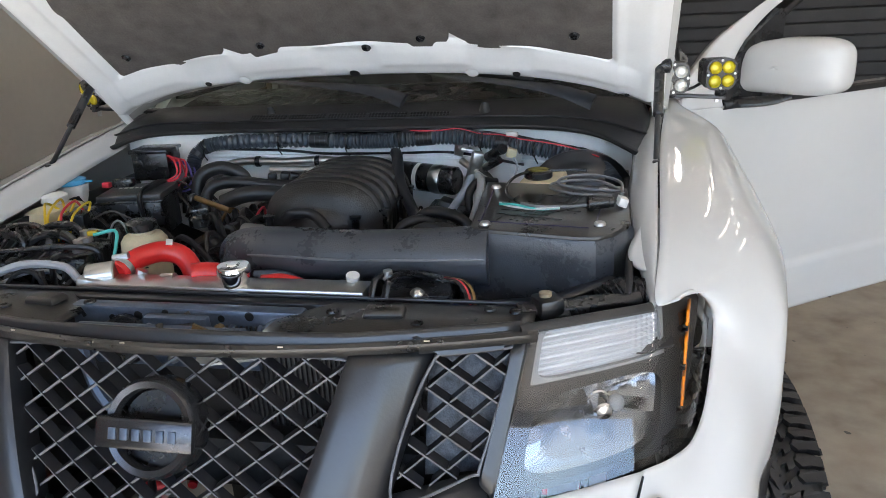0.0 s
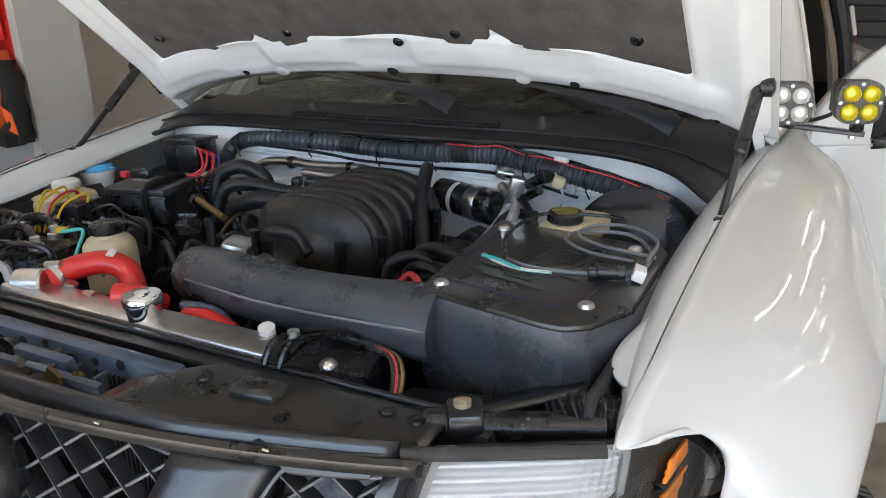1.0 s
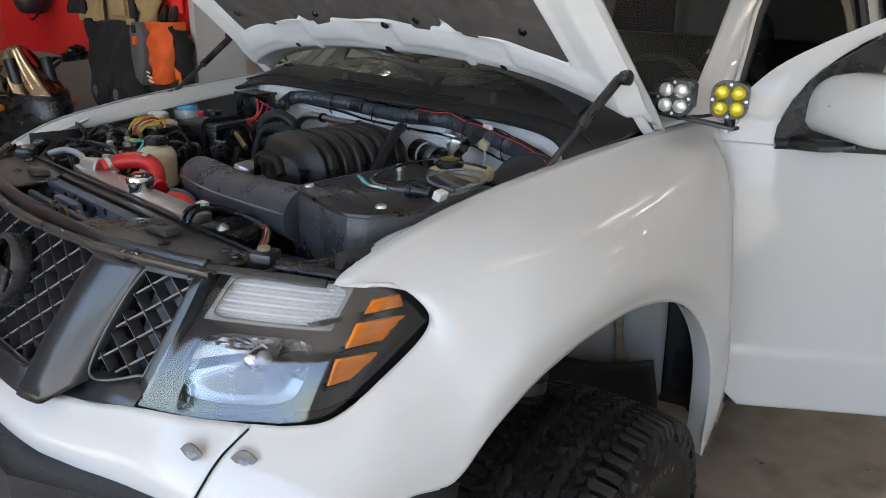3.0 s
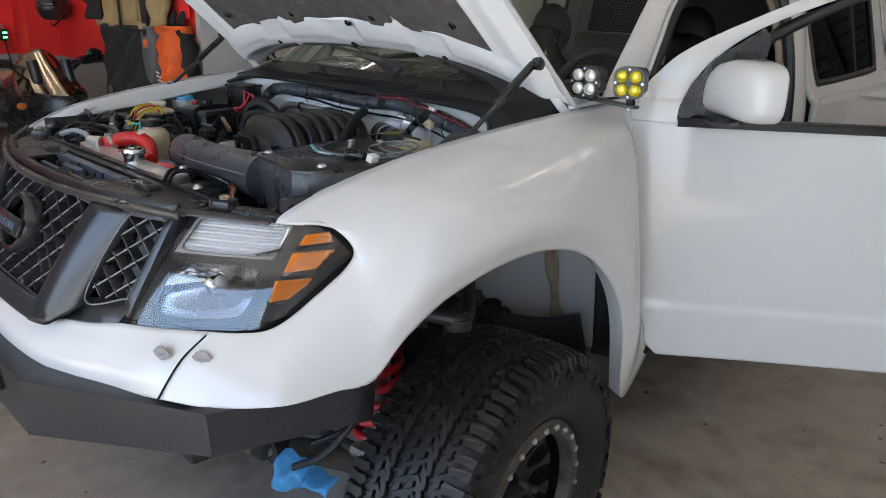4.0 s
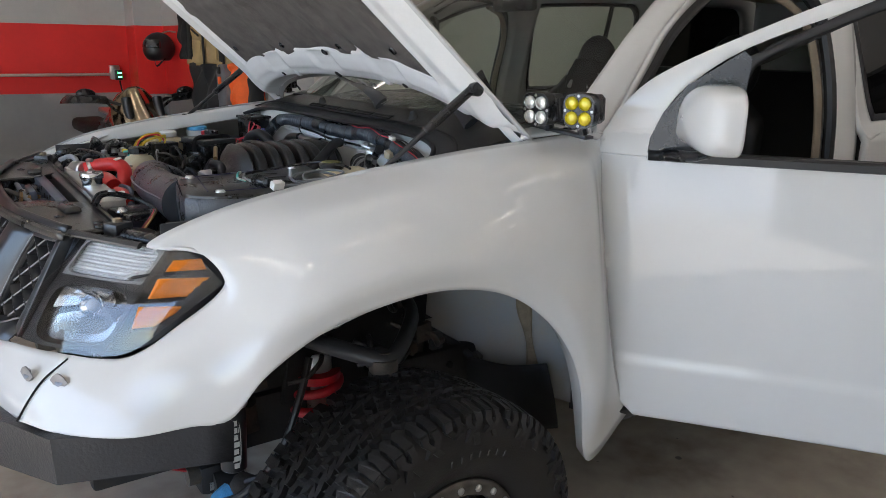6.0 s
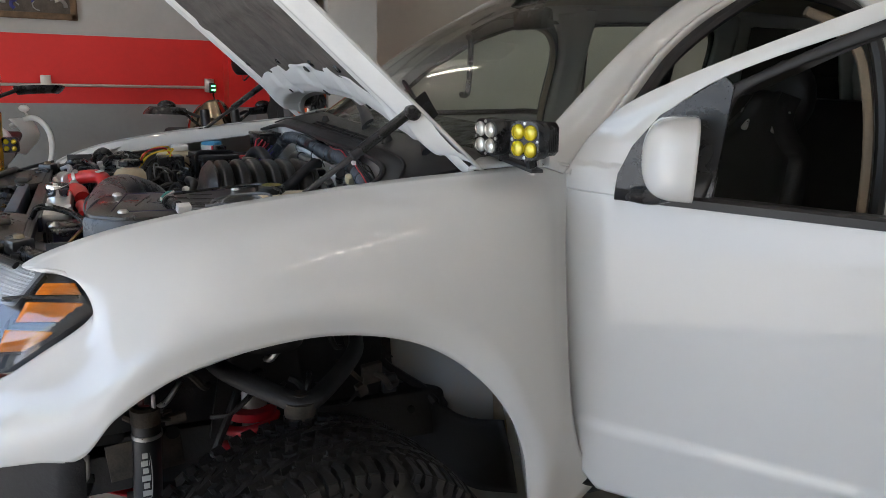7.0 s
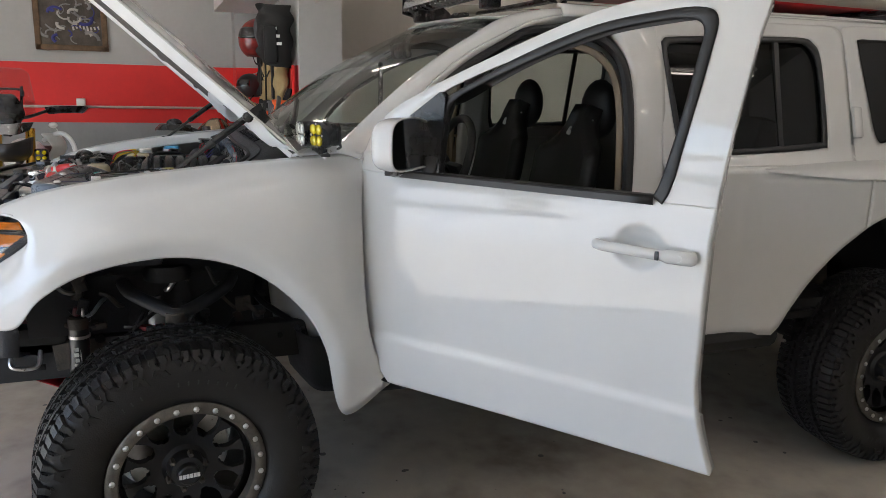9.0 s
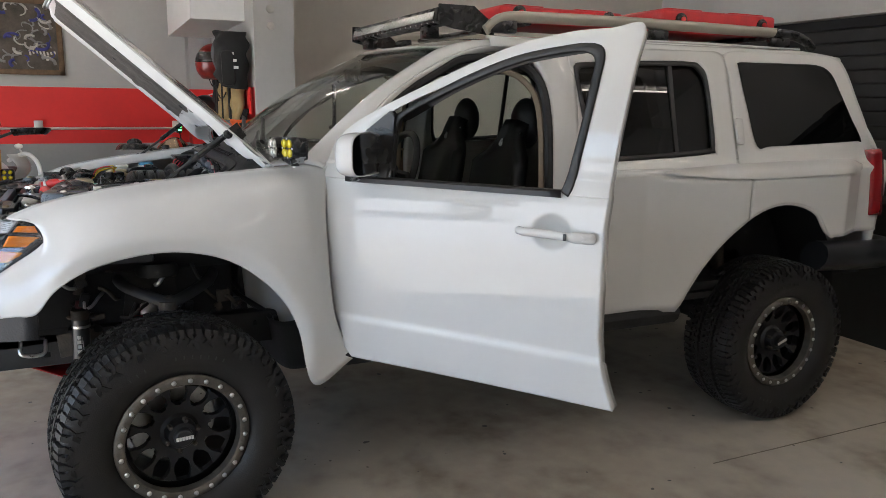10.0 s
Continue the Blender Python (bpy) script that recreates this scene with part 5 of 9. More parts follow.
def bucket_seat(x, y):
    def shell(u, v):
        # u across -1..1, v up the back 0..1
        w = .255 - .02 * v if v < .62 else .243 - .140 * math.sin(min(1.0, (v - .62) / .20) * math.pi / 2)
        w *= (1 - .93 * max(0.0, (v - .80) / .20) ** 2) ** .5
        px = u * w
        wing = .085 * abs(u) ** 3 * (1.0 - .25 * min(1.0, max(0.0, (v - .6) / .1)) - .7 * max(0.0, (v - .78) / .22))
        return V((x + px, y + .22 * v - wing + .02 * math.sin(v * 6), .88 + .69 * v))
    seat = part("seat", grid([[shell(u, v) for u in np.linspace(-1, 1, 17)] for v in np.linspace(0, .86, 20)]), LEATHER, car, "black high-backed sports bucket seat", angle=70, solid=.06)
    part("headrest", ball((x, y + .175, 1.475), .115, squash=(.92, .55, 1.05), seg=20), LEATHER, seat)
    part("cushion", box((x, y - .22, .92), (.46, .50, .14), (-8, 0, 0), bevel=.05), LEATHER, seat)
    for sx in (-1, 1):
        part("belt_slot", box((x + .075 * sx, y + .085, 1.40), (.055, .02, .075), (-16, 0, 8 * sx), bevel=.01), STEEL, seat)
    return seat


for sx, sy in ((.37, 1.52), (-.37, 1.565)):
    bucket_seat(sx, sy)
part("rear_bench", box((0, 2.30, 1.15), (1.30, .16, .62), (-14, 0, 0), bevel=.05), LEATHER, car)
part("rear_bench_cushion", box((0, 2.02, .90), (1.30, .5, .16), bevel=.05), LEATHER, car)
part("inner_mirror", box((0, .945, 1.690), (.22, .03, .065), (10, 0, 0), bevel=.02), PLASTIC, car)
part("mirror_stem", rod((0, .945, 1.70), (0, .985, 1.755), .012), PLASTIC, car)
part("grab_bar", tube([(-.66, 1.02, 1.42), (-.62, 1.03, 1.44), (-.61, 1.03, 1.62), (-.655, 1.04, 1.65)], .012, 8, 24), PLASTIC, car)

# ---- wheels ----
TR, TWID = .421, .305   # tyre radius and width


def tyre_profile():
    h = TWID / 2
    half = [(.228, h * .70), (.250, h * .86), (.290, h * 1.0), (.330, h * 1.02), (.368, h * .97), (.394, h * .86), (.404, h * .55), (.4065, 0)]
    pts = spline([(r, z, 0) for r, z in half], 22)
    left = [(p.x, p.y) for p in pts]
    return left + [(r, -z) for r, z in left[-2::-1]]


def tread_blocks():
    """Interlocking blocks in five rows and wrapped shoulder lugs."""
    bm = bmesh.new()
    rng = random.Random(4)
    n = 40

    def block(poly, base, top):
        """poly: (angle, across); base, top: radius by across."""
        lo, hi = [], []
        cx = sum(p[0] for p in poly) / len(poly)
        cz = sum(p[1] for p in poly) / len(poly)
        for a, z in poly:
            lo.append(bm.verts.new(((base(z)) * math.cos(a), base(z) * math.sin(a), z)))
            a2, z2 = cx + (a - cx) * .93, cz + (z - cz) * .93
            hi.append(bm.verts.new((top(z2) * math.cos(a2), top(z2) * math.sin(a2), z2)))
        bm.faces.new(hi)
        for i in range(len(poly)):
            j = (i + 1) % len(poly)
            bm.faces.new((lo[i], lo[j], hi[j], hi[i]))

    crown = lambda z: TR - .016 * (abs(z) / (TWID / 2)) ** 3.2
    floor_r = lambda z: crown(z) - .0165
    da = 2 * math.pi / n
    for k in range(n):
        a = k * da
        for row, (z0, z1, off, skew) in enumerate(((.002, .028, 0, .22), (.032, .058, .5, -.26), (.062, .087, .15, .22), (-.028, -.002, .25, .22), (-.058, -.032, .75, -.26), (-.087, -.062, .4, .22))):
            for part_, (c_, w_) in enumerate(((.0, .26), (.52, .20))):
                a0 = a + (off + c_) * da
                zm = (z0 + z1) / 2
                w, sk = da * w_, skew * da
                j = lambda: rng.uniform(-.0015, .0015)
                poly = [(a0 - w + sk, z0 + j()), (a0 - w * .35 - sk * .2, z0 + .004), (a0 - w * .1 - sk * .4, zm - .003), (a0 + w * .55 - sk * .1, zm - .0015), (a0 + w - sk * .8, z1 - .007), (a0 + w * .7 - sk, z1 + j()), (a0 - w * .3 - sk, z1), (a0 - w * .9, zm + .004)]
                block(poly, floor_r, crown)
        for sgn in (1, -1):
            a0 = a + (.22 if sgn > 0 else .72) * da
            long_ = (.008, -.012, .002)[k % 3]
            w = da * (.43 + .03 * math.sin(k * 2.3))
            a0 += da * .05 * math.sin(k * 1.7)
            z_in, z_out = .090, .145
            for h0, h1 in ((-1.0, -.08), (.08, 1.0)):
                mid_ = (h0 + h1) / 2
                poly = [(a0 + w * h0, sgn * (z_in + .004)), (a0 + w * mid_, sgn * (z_in - .002)), (a0 + w * h1, sgn * (z_in + .010)), (a0 + w * (h1 - .10), sgn * (z_in + .030)), (a0 + w * h1 * .95, sgn * z_out), (a0 + w * h0 * .9, sgn * z_out), (a0 + w * (h0 + .08), sgn * (z_in + .026))]
                block(poly, floor_r, crown)
            # lug that runs down the sidewall
            r0, r1 = TR - .016, .352 - long_ * 2
            zs = TWID / 2
            for half_, (aa, ww) in enumerate(((a0 - w * .5, w * (.46 if k % 2 else .34)), (a0 + w * .52, w * (.36 if k % 2 else .46)))):
                hook = [da * q * (1 if half_ else -1) for q in (0, .04, -.16, .06)]
                pts = []
                for r, z in ((r0, .141), (.389, .1475), (.366 + .008 * half_, .1525), (r1 + .012 * half_, .1550)):
                    pts.append((r, z))
                inner_ = [[bm.verts.new((r * math.cos(aa + e * ww + hook[i]), r * math.sin(aa + e * ww + hook[i]), sgn * (z - .008))) for i, (r, z) in enumerate(pts)] for e in (-1, 1)]
                outer_ = [[bm.verts.new((r * math.cos(aa + e * ww * .8 + hook[i]), r * math.sin(aa + e * ww * .8 + hook[i]), sgn * (z + (.0046 if i < 3 else .0008)))) for i, (r, z) in enumerate(pts)] for e in (-1, 1)]
                for i in range(3):
                    bm.faces.new((outer_[0][i], outer_[1][i], outer_[1][i + 1], outer_[0][i + 1]))
                    bm.faces.new((inner_[0][i], outer_[0][i], outer_[0][i + 1], inner_[0][i + 1]))
                    bm.faces.new((outer_[1][i], inner_[1][i], inner_[1][i + 1], outer_[1][i + 1]))
                bm.faces.new((inner_[0][3], outer_[0][3], outer_[1][3], inner_[1][3]))
                bm.faces.new((inner_[0][0], inner_[1][0], outer_[1][0], outer_[0][0]))
    return bm


def rim_disc():
    """The wheel face: a dish with ten round-ended windows round a sunken hub."""
    bm = bmesh.new()
    n, holes = 240, 12

    def depth(r):
        # height along the axle, outwards
        return -.016 - .030 * (1 - min(1, max(0, (r - .085) / .11))) + (.012 if r < .07 else 0) - .02 * max(0, (.195 - r) < 0)

    rings = [.060, .072, .084, .098, .112, .1225, .133, .144, .155, .166, .177, .187, .197, .206]
    vs = []
    for r in rings:
        vs.append([bm.verts.new((r * math.cos(2 * math.pi * k / n), r * math.sin(2 * math.pi * k / n), depth(r))) for k in range(n)])

    def open_at(r, a):
        sector = 2 * math.pi / holes
        off = (a + sector / 2) % sector - sector / 2
        t = off * r
        c = .152
        half = .0305 * (1 - ((r - c) / .040) ** 2) ** .5 if abs(r - c) < .040 else 0
        half *= 1.0 + (r - c) * 3.0
        return abs(t) < half

    for i in range(len(rings) - 1):
        for k in range(n):
            r, a = (rings[i] + rings[i + 1]) / 2, 2 * math.pi * (k + .5) / n
            if not open_at(r, a):
                bm.faces.new((vs[i][k], vs[i][(k + 1) % n], vs[i + 1][(k + 1) % n], vs[i + 1][k]))
    bmesh.ops.delete(bm, geom=[v for v in bm.verts if not v.link_faces], context="VERTS")
    for _ in range(3):
        edge = [v for v in bm.verts if any(e.is_boundary for e in v.link_edges) and .09 < math.hypot(v.co.x, v.co.y) < .2]
        bmesh.ops.smooth_vert(bm, verts=edge, factor=.5, use_axis_x=True, use_axis_y=True, use_axis_z=True)
    ex = bmesh.ops.extrude_face_region(bm, geom=list(bm.faces))
    for v in ex["geom"]:
        if isinstance(v, bmesh.types.BMVert):
            v.co.z -= .028
    return bm


WHEEL = {}
RUBBER_MARK = material("grey_moulded_mark", (.055, .055, .053), .6, var=.3, scale=40)


def wheel_at(m, label):
    """m: the axle's end, z outwards."""
    if not WHEEL:
        lug = lathe([(.0095, 0), (.0095, .020), (.006, .026)], (0, 0, 0), (0, 0, 1), 6)
        bolt = lathe([(.0088, 0), (.0088, .004), (.0045, .0075)], (0, 0, 0), (0, 0, 1), 8)
        WHEEL.update(
            tyre=mesh_object("tyre", lathe(tyre_profile(), (0, 0, 0), (0, 0, 1), 96, caps=False), TYRE).data,
            tread=mesh_object("tread", tread_blocks(), TYRE, smooth=False).data,
            rim=mesh_object("rim", rim_disc(), ALLOY, angle=30).data,
            barrel=mesh_object("barrel", lathe([(.206, -.016), (.209, .0), (.200, -.06), (.190, -.14), (.205, -.235), (.222, -.26)], (0, 0, .045), (0, 0, 1), 72, caps=False), ALLOY).data,
            bead_ring=mesh_object("bead_ring", lathe([(.205, .01), (.207, .03), (.209, .044), (.216, .048), (.236, .047), (.246, .040), (.249, .022)], (0, 0, .03), (0, 0, 1), 96, caps=False), RING).data,
            hub_cap=mesh_object("hub_cap", lathe([(.056, -.03), (.054, .030), (.047, .040), (.034, .043), (.032, .062), (.027, .066), (.0, .066)], (0, 0, .0), (0, 0, 1), 40), ALLOY).data,
            lug_nut=mesh_object("lug_nut", lug, DIRTYSTEEL).data,
            ring_bolt=mesh_object("ring_bolt", bolt, STEEL).data,
            brake_disc=mesh_object("brake_disc", lathe([(.05, -.05), (.16, -.05), (.165, -.055), (.165, -.075), (.05, -.075)], (0, 0, 0), (0, 0, 1), 60), STEEL).data,
            plain_mark=mesh_object("plain_mark", box((0, 0, 0), (.0085, .013, .002)), WHITEPLASTIC).data,
            side_mark=mesh_object("side_mark", box((0, 0, 0), (.004, .014, .002)), RUBBER_MARK).data)
        for k in list(WHEEL):
            for o in [o for o in bpy.data.objects if o.data == WHEEL[k]]:
                bpy.data.objects.remove(o)
    hub = new("wheel", WHEEL["tyre"])
    hub.parent = car
    hub.matrix_parent_inverse = car.matrix_basis.inverted()
    hub.matrix_basis = m @ Matrix.Diagonal((.965, .965, .98, 1))
    tagged(hub, label)
    face = Matrix.Diagonal((.96, .96, 1, 1))

    def sub(name, mm=Matrix.Identity(4)):
        o = new(name, WHEEL[name])
        o.parent = hub
        o.matrix_basis = mm
        return o

    sub("tread")
    for k in ("barrel", "brake_disc"):
        sub(k, face)
    tagged(sub("rim", pose(0, 0, .095) @ face), "matt black wheel with round windows")
    tagged(sub("bead_ring", pose(0, 0, .055) @ face), "dark grey bead-lock ring")
    sub("hub_cap", pose(0, 0, .058))
    for k in range(24):
        a = 2 * math.pi * (k + .5) / 24
        sub("ring_bolt", pose(.2175 * math.cos(a), .2175 * math.sin(a), .132))
    for k in range(6):
        a = 2 * math.pi * k / 6 + .3
        sub("lug_nut", pose(.057 * math.cos(a), .057 * math.sin(a), .080))
    for k in range(6):
        sub("plain_mark", pose(-.025 + .0105 * k, 0, .1255))
    for k in range(14):
        a = 1.1 + .09 * k + (.25 if k > 6 else 0) + (1.6 if k > 9 else 0)
        sub("side_mark", pose(.312 * math.cos(a), .312 * math.sin(a), .1565, 0, 0, math.degrees(a) + 90))
    return hub


def axle(x, y, z, s, steer=0.0, spin=0.0):
    """z outwards, the wheel's y upwards."""
    m = pose(x, y, z, 0, 0, steer) @ Matrix(((0, 0, s, 0), (s, 0, 0, 0), (0, 1, 0, 0), (0, 0, 0, 1)))
    return m @ pose(0, 0, 0, 0, 0, spin)


wheel_at(axle(.868, -.006, .418, 1, 8, 0), "front wheel with knobbly all-terrain tyre on black rim")
wheel_at(axle(.868, 2.85, .418, 1, 0, 20), "rear wheel with knobbly all-terrain tyre on black rim")
wheel_at(axle(-.868, -.006, .418, -1, 8, 40), "front wheel with knobbly all-terrain tyre on black rim")
wheel_at(axle(-.868, 2.85, .418, -1, 0, 70), "rear wheel with knobbly all-terrain tyre on black rim")

# ---- engine bay ----
for s in (1, -1):
    e = F_EDGE[6:14]
    lipc = [(x - .004, y, z - .004) for x, y, z in e]
    grow = (.12, .62, 1, 1, 1, 1, 1, 1)
    inn = [(x - (.030 + .008 * (i > 5)) * grow[i], y + .01, z - .012 * grow[i]) for i, (x, y, z) in enumerate(e)]
    low = [(x - .058 * grow[i], y + .012, z - .044 * grow[i] ** .5) for i, (x, y, z) in enumerate(e)]
    part("inner_rail", loft([lipc, inn, low], 40, 8, flip=s), PAINT, car, "white inner fender rail", angle=60, solid=.004)
    part("inner_apron", grid([[(s * x, y, z) for y in np.linspace(-.45, .26, 8)] for x, z in ((.672, 1.20), (.665, 1.10), (.60, .98), (.52, .92), (.50, .72))]), CHASSIS, car, "dark inner wheel apron", solid=.01)
    for y in (-.18, -.05, .12):
        part("rail_bolt", lathe([(.008, 0), (.008, .004), (.004, .006)], (s * .708, y, 1.230 + .09 * (y + .31)), (0, 0, 1), 10), STEEL, car)
# rounded lug of the fender that covers the lamp's corner, on the camera's side and its twin
for s in (1, -1):
    slope = lambda x, y: (x, y, 1.212 + .26 * (y + .33))
    lug = part("fender_lug", loft([[slope(.709, -.213), slope(.690, -.265), slope(.669, -.325), slope(.666, -.365), slope(.680, -.392), slope(.706, -.405)],
                                   [slope(.722, -.213), slope(.712, -.265), slope(.702, -.325), slope(.700, -.365), slope(.706, -.392), slope(.716, -.405)],
                                   [slope(.735, -.213), slope(.735, -.265), slope(.733, -.325), slope(.732, -.365), slope(.730, -.392), slope(.728, -.405)]], 30, 8, flip=s), PAINT, car, "white mounting lug of the fender", angle=60, solid=.005)
    part("slot", box((s * .704, -.327, 1.2155), (.020, .012, .004), (14, 0, 0), bevel=.001), HOLE, lug)
    part("inner_liner", grid([[(s * x, y, z) for y in (-.52, -.40, -.22)] for x, z in ((.60, 1.085), (.66, 1.10), (.73, 1.125))]), CHASSIS, car, "dark liner under the fender edge", solid=.004)
part("firewall", grid([[(x, .300 - .02 * (abs(x) > .55), z) for x in np.linspace(-.68, .68, 12)] for z in (1.305, 1.22, 1.12, 1.02)]), FIREWALL, car, "bluish white painted firewall", solid=.01)
part("firewall_lower", grid([[(x, .310, z) for x in np.linspace(-.38, .38, 4)] for z in (1.02, .70)]), CHASSIS, car)
part("bay_floor", grid([[(x, y, .80) for x in (-.47, .47)] for y in (-.52, .31)]), CHASSIS, car, "dark underside of the engine bay")
part("firewall_flange", tube([(-.60, .285, 1.245), (-.3, .288, 1.238), (0, .290, 1.232), (.3, .288, 1.225), (.52, .285, 1.21)], .006, 8, 40), FIREWALL, car)
part("brake_line", tube([(-.44, .275, 1.262), (-.22, .275, 1.255), (-.10, .277, 1.245), (.10, .275, 1.245), (.25, .27, 1.245), (.42, .262, 1.215)], .0035, 8, 60), PLASTIC, car)
# cowl with its slots, pivots and wipers
WIPER = material('wiper_black', (.026, .028, .032), .36, var=.2, scale=30)
C1 = [(-.72, .20, 1.268), (-.62, .262, 1.300), (-.40, .272, 1.308), (0, .262, 1.310), (.38, .272, 1.308), (.58, .235, 1.296), (.70, .13, 1.262)]
C2 = [(-.72, .27, 1.300), (-.62, .300, 1.322), (-.40, .306, 1.326), (0, .300, 1.328), (.38, .306, 1.326), (.58, .285, 1.318), (.71, .22, 1.292)]
C3 = [(-.72, .36, 1.328), (-.62, .355, 1.340), (-.40, .352, 1.344), (0, .340, 1.346), (.38, .352, 1.344), (.60, .350, 1.338), (.72, .32, 1.315)]
C4 = [(-.71, .47, 1.345), (-.62, .455, 1.352), (-.40, .41, 1.358), (0, .375, 1.360), (.40, .41, 1.358), (.62, .455, 1.352), (.71, .46, 1.340)]
cowl = part("cowl", loft([C1, C2, C3, C4], 60, 16), DULL, car, "dusty black plastic cowl below the windscreen", angle=50, solid=.005)
part("rubber_seal", tube([(x, y - .004, z + .002) for x, y, z in C1], .0065, 8, 70), RUBBER, cowl, "black rubber hood seal")
part("rubber_seal", tube([(x, y - .002, z + .004) for x, y, z in C2], .003, 8, 70), RUBBER, cowl)
for g in range(5):
    part("vent_well", box((-.275 + .112 * g, .316, 1.3325), (.100, .026, .006), (25, 0, 0)), HOLE, cowl)
    for k in range(11):
        part("vent_fin", box((-.319 + .112 * g + .0088 * k, .3155, 1.3355), (.0018, .026, .004), (25, 0, 0)), DULL, cowl)
    part("vent_bar", box((-.275 + .112 * g, .3155, 1.3357), (.100, .0018, .004), (25, 0, 0)), DULL, cowl)
    part("vent_rim", box((-.275 + .112 * g, .329, 1.340), (.106, .005, .006), (25, 0, 0), bevel=.001), DULL, cowl)
    part("vent_rim", box((-.275 + .112 * g, .304, 1.330), (.106, .004, .006), (25, 0, 0), bevel=.001), DULL, cowl)
for x in (-.277, .314):
    part("pivot_cone", lathe([(.020, 0), (.016, .004), (.009, .022), (.007, .026), (0, .027)], (x, .342, 1.336), (0, -.1, 1), 18), DULL, cowl)
for cx, tip, w in (((.095, .362, 1.366), (-.42, .47, 1.432), 1), ((.585, .345, 1.352), (.12, .46, 1.432), 1)):
    c, t_ = V(cx), V(tip)
    d = (t_ - c).normalized()
    arm = part("wiper", tube([c, c + d * .09 + V((0, 0, .014)), c + d * .20 + V((0, 0, .012)), c + d * .40, t_], lambda f: .024 - .017 * min(1, f * 1.5), 8, 36, flat=.38), WIPER, cowl, "black wiper arm and blade")
    part("blade", tube([c + d * .16 + V((0, .035, .022)), c + d * .35 + V((0, .03, .018)), t_ + d * .12 + V((0, .02, .03))], .007, 8, 30, flat=1.8), RUBBER, cowl)

# split loom along the firewall
LOOM_WAY = [(-.46, .20, 1.205), (-.455, .235, 1.255), (-.40, .252, 1.280), (-.19, .248, 1.288), (-.012, .250, 1.282), (.10, .246, 1.284), (.242, .238, 1.292), (.36, .238, 1.276), (.48, .225, 1.258), (.584, .205, 1.236), (.635, .150, 1.205), (.650, .09, 1.165)]
loom = part("wiring_loom", tube(LOOM_WAY, lambda f: .0170 + .0030 * math.sin(f * 900), 12, 800), LOOM, car, "fat corrugated black wiring loom", angle=60)
way = spline(LOOM_WAY, 200)
for f in (18, 62, 100, 128, 165):
    part("tape_wrap", tube([way[f - 2], way[f], way[f + 3]], .0195, 12, 8), TAPE, loom)
for f in (30, 52, 70, 92, 120, 140, 158):
    d = (way[f + 1] - way[f]).normalized()
    part("zip_tie", lathe([(.0202, 0), (.0212, .001), (.0212, .004), (.0202, .005)], way[f], d, 16, caps=False), PLASTIC, loom)
    part("tie_tail", tube([way[f] + V((0, -.018, -.006)), way[f] + V((.004, -.024, -.020)), way[f] + V((.01, -.02, -.034))], .0016, 6, 8), PLASTIC, loom)
for k, (mat, dy) in enumerate(((REDWIRE, -.004), (TAPE, .006), (TAPE, .012))):
    pts = [V(way[i]) + V((0, -.004 + dy, .020 + .003 * math.sin(i * .35 + k))) for i in range(96 + 4 * k, 172, 8)]
    part("loose_wire", tube(pts, .0015, 7, 70), mat, loom, "red wire taped to the loom" if mat is REDWIRE else "")
for k in range(4):
    pts = [V(way[i]) + V((0, .012 + .004 * k, .014 + .006 * math.sin(i * .2 + 2 * k))) for i in range(60, 186, 9)]
    part("thin_wire", tube(pts, .0018, 6, 80), PLASTIC, loom)
part("wire_label", box((.398, .222, 1.300), (.028, .010, .010), (0, 6, -10), bevel=.001), WHITEPLASTIC, loom)

# intake manifold: ribbed runners over a rounded plenum
rows = []
N = 220
for i in range(N):
    f = i / (N - 1)
    y = -.125 + .360 * f
    p = (f - .07) * 8.4
    valley = abs(p - round(p))
    rib = .030 * (1 - (1.0 if round(p) % 2 == 0 else .55) * math.exp(-(valley / .15) ** 2)) if f > .07 else 0.0
    nose = min(1.0, (f / .16)) ** .5 if f < .16 else 1.0
    tail = 1.0 if f < .90 else max(.25, 1 - ((f - .90) / .10) ** 2 * .7)
    k = max(.02, nose * tail)
    skirt = (.110 + rib * .8) * max(.35, k)
    line = [(.012 + skirt + .020, y, 1.070), (.012 + skirt + .020, y, 1.078), (.012 + skirt + .002, y, 1.080), (.012 + skirt, y, 1.105)]
    for a in np.linspace(-.25, math.pi + .25, 30):
        ca, sa = math.cos(a), math.sin(a)
        hx = (.106 + rib) * k
        hz = (.076 + rib) * k
        line.append((.012 + hx * math.copysign(abs(ca) ** .72, ca), y, 1.152 + hz * math.copysign(abs(sa) ** .80, sa)))
    rows.append(line + [(.024 - x, yy, z) for x, yy, z in reversed(line[:4])])
man = part("intake_manifold", grid(rows), MANIFOLD, car, "black ribbed plastic intake manifold", angle=50)
for x, y in ((.10, -.10), (.145, -.04), (.150, .06), (-.10, -.10), (.15, .16)):
    part("boss", rod((x, y, 1.13), (x, y, 1.185), .010, .008, 10), PLASTIC, man)
    part("boss_flange", lathe([(.004, 0), (.013, 0), (.013, .005), (.004, .006)], (x, y, 1.183), (0, 0, 1), 12), PLASTIC, man)
part("engine_block", box((.01, .06, .98), (.50, .52, .22), bevel=.04), CHASSIS, car)
for s in (1, -1):
    vc = part("valve_cover", box((.24 * s, .04, 1.075), (.14, .46, .09), (0, 18 * s, 0), bevel=.025), PLASTIC, car, "black valve cover")
    for k in range(4):
        part("coil_pack", box((.235 * s, -.13 + .11 * k, 1.125), (.045, .05, .035), (0, 18 * s, 0), bevel=.008), DULL, vc)
